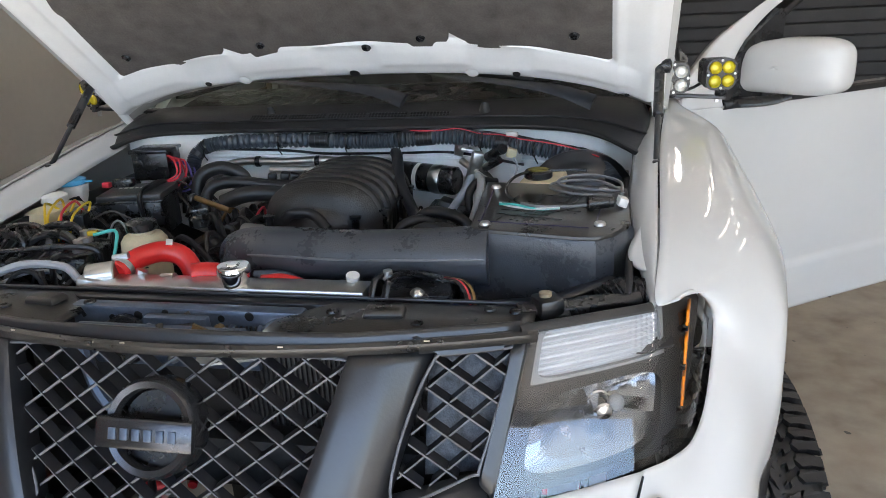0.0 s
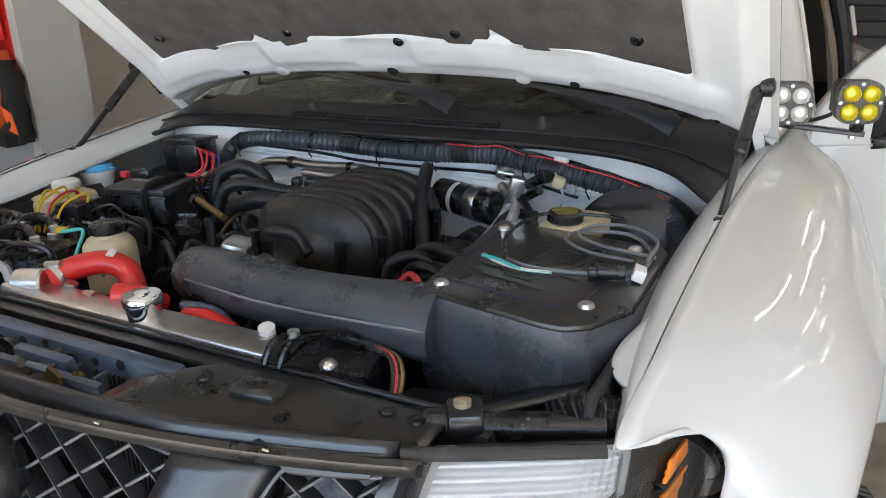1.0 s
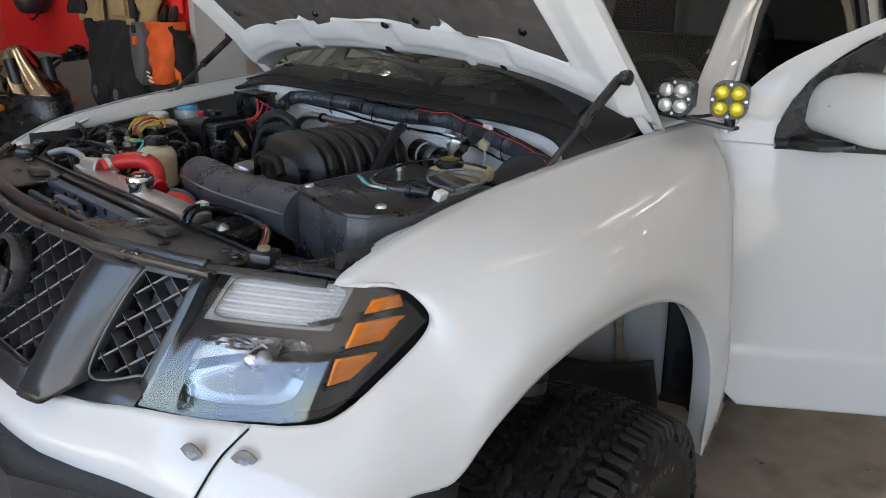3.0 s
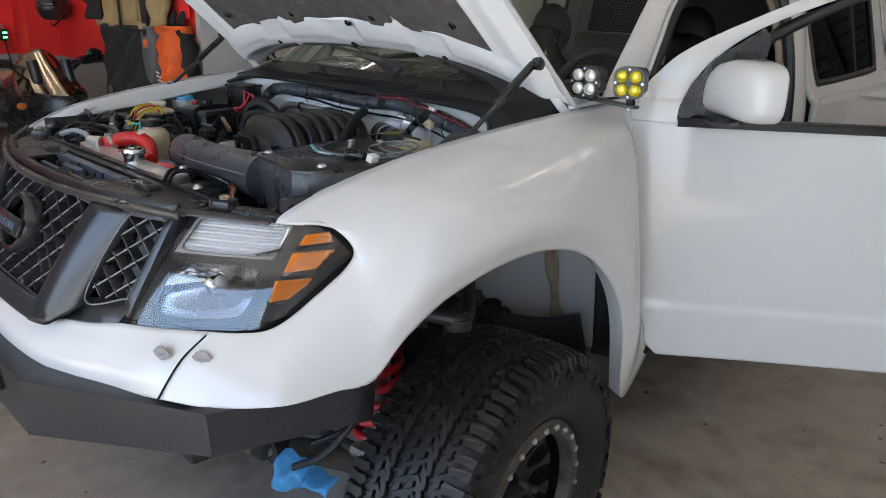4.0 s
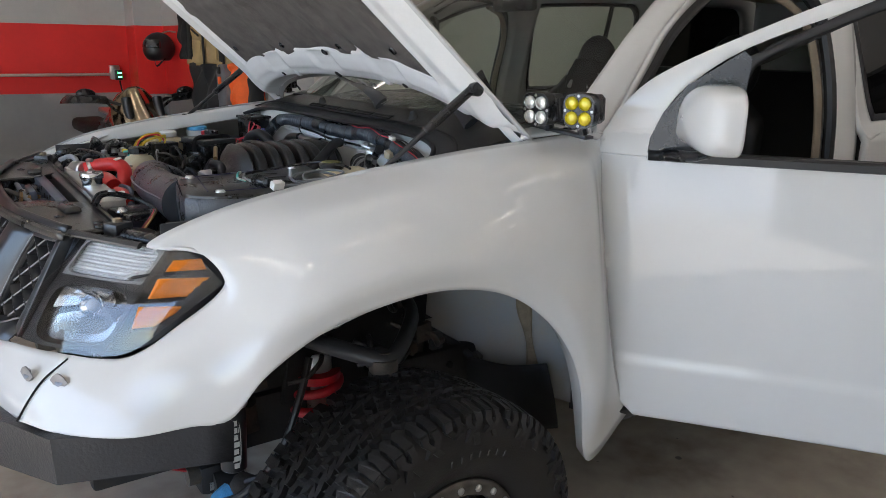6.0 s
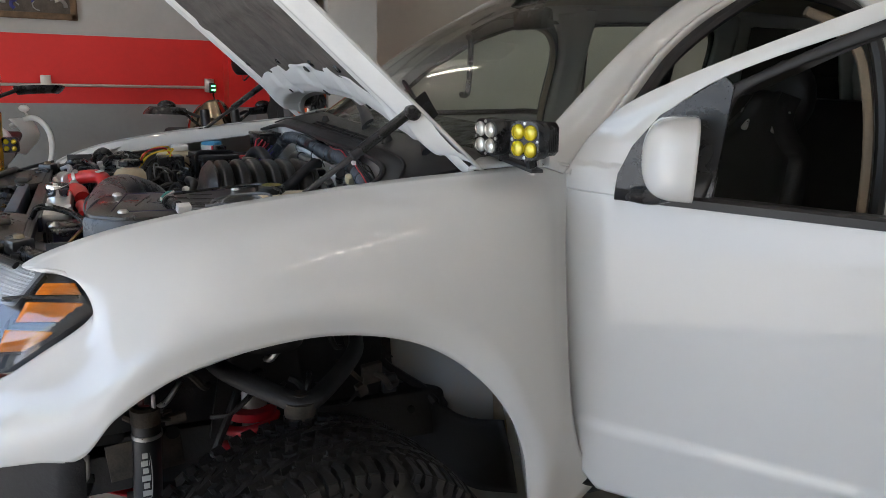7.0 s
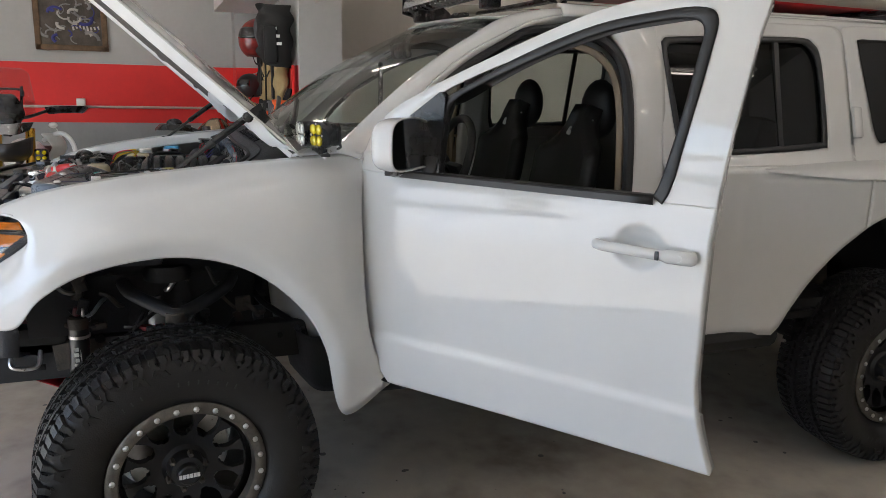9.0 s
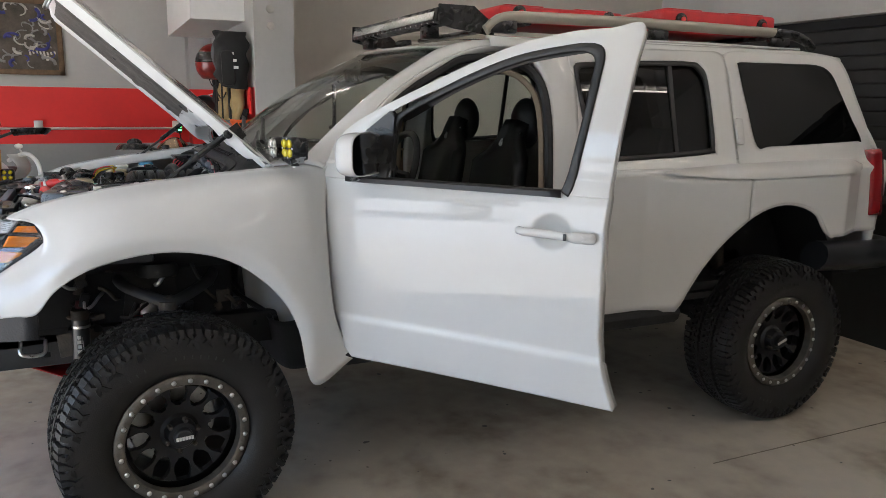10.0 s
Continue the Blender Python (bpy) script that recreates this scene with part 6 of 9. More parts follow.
# throttle, coupling, intake tube and air box
TUBE_WAY = [(.43, -.335, 1.190), (.30, -.340, 1.190), (.16, -.334, 1.186), (.05, -.318, 1.182), (-.03, -.296, 1.174), (-.078, -.268, 1.160), (-.100, -.232, 1.140), (-.105, -.205, 1.110)]
it = part("intake_tube", tube(TUBE_WAY, lambda f: .043 + .006 * min(1, f * 2.2) + .012 * max(0, 1 - f / .22) ** 1.5, 28, 90, flat=.95), AIRTUBE, car, "thick grey moulded air intake tube", angle=80)
part("mould_seam", tube([(x, y - .0495, z + .010 - .003 * math.sin(x * 7)) for x, y, z in TUBE_WAY[:5]], .0024, 6, 60), material("moulding_seam", (.16, .16, .17), .5), it, "pale moulding seam")
part("red_coupling", rod((-.105, -.195, 1.095), (-.100, -.150, 1.09), .045, seg=28), REDHOSE, it, "red silicone coupling")
part("clamp", lathe([(.0455, 0), (.0475, .002), (.0475, .010), (.0455, .012)], (-.103, -.175, 1.093), (.0, 1, -.1), 28, caps=False), STEEL, it)
th = part("throttle_body", rod((-.108, -.135, 1.095), (-.06, -.05, 1.11), .038, seg=24, chamfer=.006), ALU, car, "cast alloy throttle body")
part("throttle_motor", box((-.150, -.095, 1.135), (.06, .07, .05), (0, 12, 20), bevel=.012), ALU, th)
part("hose_elbow", tube([(-.055, -.115, 1.185), (-.03, -.125, 1.200), (.01, -.115, 1.195), (.045, -.125, 1.165)], .012, 10, 24), RUBBER, th)

BOX_TOP = [(.372, -.012), (.394, -.330), (.402, -.346), (.585, -.384), (.612, -.384), (.640, -.365), (.672, -.300), (.668, -.075), (.655, -.050)]
ab = bmesh.new()
prof = [(1.236, 1.0, 0.0), (1.228, 1.018, 0.0), (1.200, 1.022, .0), (1.12, 1.01, .004), (1.06, .95, .012), (.98, .90, .03)]
cx, cy = .53, -.21
grid([[(cx + (x - cx) * k, cy + (y - cy) * k + dy, z) for x, y in BOX_TOP] for z, k, dy in prof], ab, close_v=True)
airbox = part("air_box", ab, AIRTUBE, car, "dark grey air filter box with a flat black lid", angle=28)
bm = prism([(cx + (x - cx) * .985, cy + (y - cy) * .985) for x, y in BOX_TOP], .008, pose(0, 0, 1.234), bevel=.003)
lid = part("lid", bm, COVER, airbox, "flat black lid with faint raised lines")
for x, y in ((.402, -.066), (.620, -.084), (.421, -.320), (.618, -.315)):
    part("lid_bolt", lathe([(.0105, 0), (.0105, .002), (.008, .0055), (.003, .0065), (0, .0065)], (x, y, 1.242), (0, 0, 1), 20), STEEL, airbox)
for (x, y), L, a in (((.50, -.17), .10, 75), ((.47, -.235), .07, -15), ((.545, -.235), .09, 40), ((.53, -.13), .06, -15), ((.575, -.15), .08, 75), ((.45, -.15), .05, 75), ((.50, -.275), .11, -15)):
    part("raised_line", box((x, y, 1.243), (L, .004, .002), (0, 0, a), bevel=.0008), COVER, lid)
for k in range(14):
    part("raised_line", box((.44 + .013 * k, -.285 + .022 * (k % 5) + .005 * k, 1.243), (.045 if k % 2 else .026, .003, .0016), (0, 0, -14 if k % 3 else 76), bevel=.0006), GRIME, lid)
PURPLE = material("faint_blue_line", (.030, .026, .075), .5)
for a_, b_ in (((.405, -.30), (.60, -.335)), ((.61, -.325), (.622, -.12)), ((.41, -.305), (.40, -.09))):
    part("edge_line", tube([(a_[0], a_[1], 1.2425), (b_[0], b_[1], 1.2425)], .0012, 6, 6), PURPLE, lid)
part("duct", tube([(.62, -.12, 1.12), (.645, -.03, 1.13), (.640, .03, 1.13)], lambda f: .05 + .003 * math.sin(f * 70), 14, 60), RUBBER, airbox)
part("cold_air_duct", tube([(.36, -.40, 1.10), (.35, -.43, 1.04), (.35, -.45, .95)], .04, 12, 16), DULL, car)

# radiator with cap, red hoses
rad = part("radiator", box((-.030, -.452, 1.150), (.545, .058, .046), bevel=.006), ALU, car, "bare aluminium radiator with filler cap")
part("radiator_core", box((-.03, -.455, .98), (.60, .05, .30)), CHASSIS, rad)
part("front_edge", box((-.03, -.486, 1.150), (.56, .010, .034), bevel=.003), SATIN, rad)
part("end_tank", box((-.285, -.448, 1.160), (.055, .060, .035), (0, 12, 10), bevel=.008), ALU, rad)
part("cap_neck", rod((0, -.455, 1.160), (0, -.455, 1.190), .025, .025, 24), CHROME, rad)
part("radiator_cap", lathe([(.026, -.012), (.026, -.004), (.029, -.003), (.0295, .008), (.027, .012), (.012, .0125), (.010, .015), (0, .015)], (0, -.455, 1.194), (0, 0, 1), 32), CHROME, rad, "polished round radiator cap")
part("bleed_plug", rod((.205, -.425, 1.165), (.208, -.43, 1.183), .011, .012, 14), WHITEPLASTIC, rad)
part("fitting", rod((-.212, -.425, 1.160), (-.205, -.42, 1.178), .009, .011, 8), ALU, rad)
part("fitting", rod((-.16, -.43, 1.168), (-.13, -.435, 1.172), .008, .008, 8), ALU, rad)
h1 = part("upper_hose", tube([(-.250, -.428, 1.176), (-.235, -.390, 1.188), (-.205, -.352, 1.190), (-.170, -.340, 1.176), (-.145, -.350, 1.140), (-.140, -.360, 1.09)], .0200, 16, 44), REDHOSE, car, "glossy red silicone coolant hose")
for f in (0,):
    part("hose_clamp", lathe([(.0205, 0), (.0222, .001), (.0222, .010), (.0205, .011)], (-.247, -.421, 1.178), (.2, .9, .3), 22, caps=False), STEEL, h1)
    part("clamp_screw", rod((-.262, -.42, 1.200), (-.232, -.415, 1.204), .006, .006, 8), STEEL, h1)
    part("white_mark", box((-.186, -.352, 1.2095), (.012, .022, .002), (10, 12, 30)), WHITEPLASTIC, h1)
part("lower_hose", tube([(-.105, -.420, 1.172), (-.075, -.405, 1.170), (-.03, -.398, 1.160)], .020, 14, 16), REDHOSE, car, "short red silicone hose")
part("lower_hose", tube([(.02, -.40, 1.150), (.06, -.392, 1.150), (.11, -.395, 1.138)], .016, 14, 16), REDHOSE, car)
part("alloy_pipe", rod((-.30, -.450, 1.172), (-.25, -.432, 1.175), .024, seg=20, chamfer=.003), ALU, car)
part("blue_hose", tube([(.00, -.385, 1.160), (.05, -.375, 1.158), (.10, -.385, 1.14), (.13, -.39, 1.10)], .009, 10, 20), BLUESTEEL, car)
for k in range(9):
    part("dark_hose", tube([(.02 + .035 * k, -.385 - .01 * (k % 2), 1.10), (.04 + .035 * k, -.33, 1.125 + .008 * (k % 3)), (.07 + .03 * k, -.27, 1.10)], .006 + .002 * (k % 2), 8, 16), RUBBER, car)
part("fan_shroud", box((0, -.385, 1.07), (.52, .05, .10), bevel=.02), CHASSIS, car)

# covers over the core support, latch gap, rim and cross bar
def cover_edge(x):
    return -.690 + .20 * abs(x) ** 1.9 * 1.6


for s, x0, x1, y_in in ((1, .135, .53, -.497), (-1, .215, .53, -.497)):
    rows = []
    for x in np.linspace(x0, x1, 18):
        e = cover_edge(x) + .004
        back = y_in if x > x0 + .07 else y_in - .075 * (1 - (x - x0) / .07)
        rows.append([(s * x, e + (back - e) * f, 1.166 + .004 * math.sin(f * math.pi) - .012 * max(0, f - .93) / .07) for f in np.linspace(0, 1, 14)])
    cv = part("radiator_cover", grid(rows), COVER, car, "worn black plastic radiator cover", angle=40, solid=.006)
    part("raised_pad", box((s * .302, -.556, 1.176), (.068, .040, .014), (0, 0, 7 * s), bevel=.006, taper=.85), COVER, cv)
    for x, y in ((.217, -.556), (.46, -.525), (.36, -.585), (.50, -.53)):
        part("push_pin", lathe([(.0105, 0), (.0095, .003), (.004, .0035), (.003, .002)], (s * x, y, 1.171), (0, 0, 1), 16), PLASTIC, cv)
rim = [[(x, cover_edge(x) - .010 + dy, 1.166 + dz) for x in np.linspace(-.54, .54, 50)] for dy, dz in ((.012, .004), (.004, .008), (-.004, .005), (-.006, -.006))]
part("grille_top_rim", grid(rim), COVER, car, "worn black strip above the grille", solid=.004)
WORN = material("bare_worn_edge", (.42, .38, .30), .45, var=.3, scale=60)
for k in range(5):
    x = -.41 + .19 * k + .045 * math.sin(k * 5)
    part("chip", box((x, cover_edge(x) - .0125, 1.1745), (.006 + .012 * abs(math.sin(k * 3.1)), .002, .0022), (0, 0, 0)), WORN, grille)
back_rail = part("core_support", box((0, -.505, 1.150), (1.16, .026, .030), bevel=.005), SATIN, car, "black radiator core support")
part("core_lip", box((0, -.492, 1.168), (1.10, .008, .006), bevel=.002), SATIN, back_rail)
for s in (1, -1):
    part("side_bar", tube([(s * .50, -.515, 1.160), (s * .58, -.485, 1.160), (s * .68, -.436, 1.158)], .017, 10, 20), PLASTIC, car, "black cross tube beside the lamp")
    part("bar_clamp", box((s * .545, -.503, 1.172), (.040, .045, .030), (0, 0, 30 * s), bevel=.006), SATIN, car)
    part("rusty_bolt", lathe([(.010, 0), (.010, .006), (.005, .008)], (s * .542, -.503, 1.187), (0, 0, 1), 12), RUST, car)
    part("ribbed_duct", tube([(s * .625, -.445, 1.148), (s * .660, -.425, 1.162), (s * .700, -.402, 1.146)], lambda f: .027 + .003 * math.sin(f * 60), 14, 50), PLASTIC, car)
    part("panel_to_box", grid([[(s * x, y, z) for x, y, z in r] for r in (((.43, -.50, 1.155), (.55, -.47, 1.160), (.65, -.40, 1.178)), ((.43, -.42, 1.14), (.54, -.41, 1.148), (.63, -.36, 1.17)))]), SATIN, car, solid=.004)
    part("lamp_top_strip", tube([(s * .515, -.590, 1.170), (s * .60, -.55, 1.172), (s * .70, -.497, 1.172)], .008, 8, 20, flat=.6), DULL, car)
lat = part("hood_latch", box((-.03, -.592, 1.128), (.11, .016, .09), (8, 0, 0), bevel=.004), BLUESTEEL, car, "greasy hood latch in the gap of the covers")
part("latch_hook", tube([(-.05, -.615, 1.165), (-.04, -.625, 1.15), (-.015, -.620, 1.135), (.005, -.612, 1.155)], .006, 8, 24, flat=.6), DIRTYSTEEL, lat)
part("latch_lever", box((-.06, -.635, 1.158), (.075, .016, .006), (0, 8, 24), bevel=.002), CHASSIS, lat)
part("latch_pawl", prism([(-.02, -.02), (.025, -.025), (.02, .02), (-.005, .03)], .006, plane_pose((.02, -.625, 1.142), (1, 0, 0), (0, .2, 1))), BRONZE, lat)
for x, z in ((-.075, 1.135), (.015, 1.095), (-.04, 1.085), (.05, 1.14)):
    part("latch_bolt", lathe([(.009, 0), (.009, .006), (.004, .008)], (x, -.606, z + .018), (0, -1, .1), 8), BRONZE if x > 0 else STEEL, lat)
part("latch_beam", box((-.04, -.552, 1.146), (.42, .03, .050), (0, 0, 0), bevel=.008), BLUESTEEL, car, "blue-black beam behind the latch")
part("latch_brace", rod((.06, -.60, 1.10), (.13, -.56, 1.155), .010, seg=10), BLUESTEEL, lat)
part("pale_plate", box((.075, -.63, 1.128), (.10, .06, .004), (0, 0, 20)), INNER_WHITE, lat)
part("horn", lathe([(.008, .012), (.040, .010), (.043, 0), (.020, -.02)], (-.14, -.585, 1.12), (0, -1, .3), 24), PLASTIC, car)

part("torn_flap", prism([(-.05, 0), (-.02, .03), (.0, .018), (.025, .04), (.05, .022), (.06, -.03), (.01, -.045), (-.03, -.03)], .003, plane_pose((-.045, -.610, 1.150), (1, -.2, .1), (.1, .8, .45))), GRIME, lat, "torn black rubber flap")
for k in range(7):
    x = -.17 + .05 * k
    part("support_hole", lathe([(.001, .0006), (.006 + .002 * (k % 2), .0006), (.006, -.002)], (x, -.5675, 1.150 + .006 * (k % 3)), (0, -1, .0), 12), HOLE, lat)
    part("support_rib", box((x + .02, -.575, 1.130), (.008, .030, .035), (0, 0, 8 * (k % 3)), bevel=.002), BLUESTEEL, lat)
part("spring_coil", tube([(-.02 + .01 * math.cos(t * 6.283), -.588 + .01 * math.sin(t * 6.283), 1.125 + .006 * t) for t in np.linspace(0, 5, 50)], .002, 6, 120), BRONZE, lat)

# relay box on straps beside the radiator
rb = part("relay_box", box((.318, -.420, 1.135), (.115, .090, .055), (0, 0, 10), bevel=.006), PLASTIC, car, "black relay box held by straps")
for x in (.262, .285):
    part("strap", tube([(x, -.500, 1.172), (x + .004, -.485, 1.195), (x + .012, -.455, 1.196), (x + .03, -.41, 1.182), (x + .07, -.385, 1.165)], .005, 8, 30, flat=1.6), PLASTIC, rb)
part("strap_bolt", rod((.281, -.461, 1.190), (.281, -.461, 1.206), .009, .008, 10), STEEL, rb)
part("box_bolt", lathe([(.013, 0), (.012, .005), (.007, .010), (.003, .012)], (.326, -.452, 1.160), (0, 0, 1), 14), STEEL, rb)
for k, m_ in enumerate((PLASTIC, PLASTIC, REDWIRE, PLASTIC, BRONZE)):
    part("cable", tube([(.345, -.395 + .004 * k, 1.165), (.385 + .004 * k, -.40, 1.160), (.405 + .003 * k, -.435, 1.125), (.385, -.455, 1.08)], .0035, 7, 26), m_, rb)
part("pilot_lamp", ball((.395, -.452, 1.128), .003, seg=8), glowing("blue_pilot", (.1, .15, 1.0), 3.0), rb)

# passenger side: batteries, boxes, reservoirs
fb = part("fuse_box", box((-.553, .195, 1.240), (.100, .080, .075), (0, 0, 6), bevel=.006), PLASTIC, car, "black fuse box with red wires")
part("lid", box((-.553, .195, 1.279), (.108, .088, .010), (0, 0, 6), bevel=.003), PLASTIC, fb)
part("catch", box((-.575, .150, 1.250), (.018, .006, .022), (0, 0, 6), bevel=.002), PLASTIC, fb)
for k in range(6):
    part("wire", tube([(-.502, .165 + .010 * k, 1.268 - .007 * k), (-.475 + .009 * (k % 3), .150 + .012 * k, 1.262 - .006 * k), (-.462 + .006 * k, .135 - .008 * (k % 2), 1.225 - .008 * k), (-.50 - .016 * k, .110 - .012 * k, 1.205)], .0027, 7, 26), REDWIRE if k < 4 else BLUEWIRE, fb)
part("washer_neck", rod((-.692, .028, 1.17), (-.692, .028, 1.226), .030, .040, 24), WHITEPLASTIC, car, "white washer filler neck")
wc = part("washer_cap", lathe([(.034, 0), (.036, .003), (.035, .012), (.028, .015), (0, .016)], (-.692, .028, 1.226), (0, 0, 1), 28), BLUECAP, car, "light blue washer cap")
part("cap_tab", box((-.650, .036, 1.232), (.025, .010, .004), bevel=.001), BLUECAP, wc)
b1 = part("battery", box((-.490, .005, 1.160), (.150, .120, .095), (0, 0, 12), bevel=.008), PLASTIC, car, "black battery box")
part("battery_lid", box((-.490, .005, 1.212), (.155, .125, .016), (0, 0, 12), bevel=.004), DULL, b1)
for k in range(5):
    part("case_rib", box((-.545 + .026 * k, -.052 + .0055 * k, 1.165), (.004, .006, .070), (0, 0, 12), bevel=.0015), PLASTIC, b1)
part("lid_lip", box((-.490, .005, 1.2025), (.163, .133, .006), (0, 0, 12), bevel=.002), PLASTIC, b1)
part("strap", tube([(-.445, -.052, 1.14), (-.447, -.054, 1.215), (-.452, .0, 1.226), (-.460, .070, 1.215), (-.46, .072, 1.15)], .006, 8, 30, flat=2.0), RUBBER, b1)
part("terminal_cover", box((-.545, .035, 1.228), (.050, .030, .022), (0, 0, 12), bevel=.004), PLASTIC, b1)
part("red_terminal", box((-.585, .020, 1.226), (.020, .016, .014), bevel=.003), REDWIRE, b1)
for k in range(7):
    part("plain_mark", box((-.535 + .013 * k, .004 + .0028 * k, 1.2215), (.008, .009, .001), (0, 0, 12)), WHITEPLASTIC, b1)
tank = part("coolant_tank", box((-.640, -.105, 1.180), (.085, .130, .060), (0, 0, -8), bevel=.02), CREAM, car, "aged cream expansion tank")
part("tank_cap", lathe([(.028, 0), (.030, .003), (.030, .016), (.024, .020), (0, .020)], (-.650, -.088, 1.212), (0, 0, 1), 24), WHITEPLASTIC, tank)
rb2 = part("relay_block", box((-.555, -.130, 1.165), (.060, .085, .080), (0, 0, 10), bevel=.006), PLASTIC, car, "black relay block with yellow wires")
for k in range(5):
    part("wire", tube([(-.610 + .020 * k, -.120 - .012 * (k % 3), 1.200), (-.620 + .025 * k, -.150 + .016 * (k % 3), 1.226 + .006 * (k % 2)), (-.590 + .018 * k, -.195 - .014 * (k % 2), 1.218 - .005 * (k % 3)), (-.565 + .014 * k, -.235, 1.165)], .0028, 7, 24), REDWIRE if k == 3 else YELLOWWIRE, rb2)
psr = part("steering_reservoir", lathe([(.034, -.10), (.046, -.095), (.048, -.04), (.046, -.012), (.038, 0), (.026, .004), (.026, .010)], (-.300, -.268, 1.196), (0, 0, 1), 28), CREAM, car, "cream power steering reservoir with black cap")
part("cap", lathe([(.028, 0), (.031, .002), (.031, .016), (.026, .020), (.012, .022), (0, .022)], (-.300, -.268, 1.206), (0, 0, 1), 20), PLASTIC, psr, "black screw cap")
for k in range(4):
    part("plain_mark", box((-.262 - .004 * k, -.303 - .001 * k, 1.175 - .012 * k), (.013, .002, .003), (0, 0, 40)), PLASTIC, psr)
b2 = part("second_battery", box((-.455, -.325, 1.135), (.160, .120, .085), (0, 0, 10), bevel=.008), PLASTIC, car, "black second battery with bare terminals")
part("label_strip", box((-.45, -.386, 1.160), (.13, .003, .020), (0, 0, 10)), BLUESTEEL, b2)
for x, y in ((-.42, -.29), (-.50, -.30), (-.39, -.35)):
    part("terminal", lathe([(.014, 0), (.014, .010), (.009, .012), (.009, .024), (0, .026)], (x, y, 1.186), (0, 0, 1), 12), ALU, b2)
    part("cable", tube([(x, y, 1.20), (x - .05, y + .02, 1.215), (x - .11, y + .01, 1.205), (x - .15, y - .04, 1.15)], .008, 8, 24), PLASTIC, b2)
part("hold_down", tube([(-.56, -.40, 1.19), (-.52, -.395, 1.198), (-.36, -.36, 1.198), (-.345, -.35, 1.15)], .006, 8, 24), PLASTIC, b2)
part("wire", tube([(-.40, -.29, 1.20), (-.36, -.275, 1.205), (-.345, -.30, 1.18), (-.35, -.33, 1.13)], .0036, 7, 22), TEALWIRE, b2)
part("connector", box((-.405, -.285, 1.203), (.022, .012, .010), (0, 0, 20), bevel=.002), YELLOWWIRE, b2)
for k in range(6):
    part("branch_wire", tube([(-.66 + .03 * k, -.22, 1.19), (-.62 + .03 * k, -.27 - .01 * k, 1.212), (-.58 + .03 * k, -.33, 1.195), (-.60 + .03 * k, -.40, 1.16)], .005, 7, 22), PLASTIC, car)
for s in (-1,):
    part("stay", tube([(-.66, -.30, 1.18), (-.645, -.33, 1.215), (-.52, -.36, 1.218), (-.50, -.37, 1.19)], .006, 8, 24, flat=1.8), PLASTIC, car)
part("white_hose", tube([(-.50, -.46, 1.175), (-.44, -.44, 1.190), (-.36, -.435, 1.186), (-.32, -.45, 1.165)], .008, 8, 24), GREYWIRE, car)
# between tanks and manifold: dipstick, caps, hoses
dip = part("dipstick_tube", rod((-.318, -.025, 1.206), (-.215, -.060, 1.186), .007, seg=10), BRONZE, car, "dull brass dipstick tube")
part("dipstick_cap", lathe([(.014, 0), (.016, .004), (.013, .014), (0, .015)], (-.320, -.024, 1.200), (-.9, .3, .2), 14), PLASTIC, dip)
part("oil_cap", lathe([(.022, 0), (.026, .004), (.026, .020), (.018, .028), (0, .029)], (-.262, -.110, 1.165), (0, 0, 1), 18), PLASTIC, car, "black oil filler cap")
part("cap_grip", box((-.262, -.110, 1.198), (.040, .008, .014), (0, 0, 30), bevel=.003), PLASTIC, car)
for pts, r in (([(-.39, .10, 1.13), (-.385, .11, 1.215), (-.34, .13, 1.242), (-.29, .145, 1.225), (-.27, .15, 1.19)], .017), ([(-.36, .06, 1.13), (-.34, .08, 1.20), (-.28, .10, 1.213), (-.20, .12, 1.20), (-.13, .15, 1.19)], .015),
               ([(-.30, .06, 1.17), (-.24, .075, 1.188), (-.17, .09, 1.186), (-.11, .10, 1.17)], .020), ([(.105, .215, 1.258), (.118, .185, 1.252), (.140, .12, 1.205), (.185, .045, 1.165), (.215, .0, 1.13)], .014),
               ([(.215, -.06, 1.11), (.225, -.04, 1.165), (.27, -.045, 1.182), (.33, -.06, 1.165), (.36, -.075, 1.12)], .013), ([(.19, -.10, 1.08), (.19, -.085, 1.15), (.225, -.065, 1.170), (.26, -.05, 1.16)], .011),
               ([(.32, .10, 1.10), (.305, .12, 1.17), (.325, .15, 1.20), (.36, .19, 1.19)], .010)):
    part("coolant_hose", tube(pts, r, 12, 34), RUBBER, car, "black rubber hose")
part("hose_clip", lathe([(.021, 0), (.023, .001), (.023, .007), (.021, .008)], (-.155, .095, 1.185), (.9, .2, -.2), 18, caps=False), WHITEPLASTIC, car)
part("heater_pipe", rod((-.26, .262, 1.205), (-.10, .262, 1.203), .011, seg=14), ALU, car, "bare alloy pipe along the firewall")
part("pipe_bracket", box((-.06, .258, 1.205), (.06, .03, .028), bevel=.005), PLASTIC, car)
for k in range(5):
    part("connector", box((-.22 + .03 * k, .185 + .01 * (k % 2), 1.205), (.022, .030, .020), (0, 10 * k, 20), bevel=.004), DULL, car)
part("red_leads", tube([(.235, -.13, 1.14), (.25, -.115, 1.155), (.275, -.125, 1.145)], .008, 8, 14), REDWIRE, car)
part("cloth_sleeve", tube([(.20, -.155, 1.12), (.23, -.150, 1.135), (.28, -.16, 1.125)], .010, 8, 14), DIRTYSTEEL, car)
can = part("vacuum_canister", rod((.095, .290, 1.185), (.255, .235, 1.180), .036, seg=24, chamfer=.006), PLASTIC, car, "black canister with a white label")
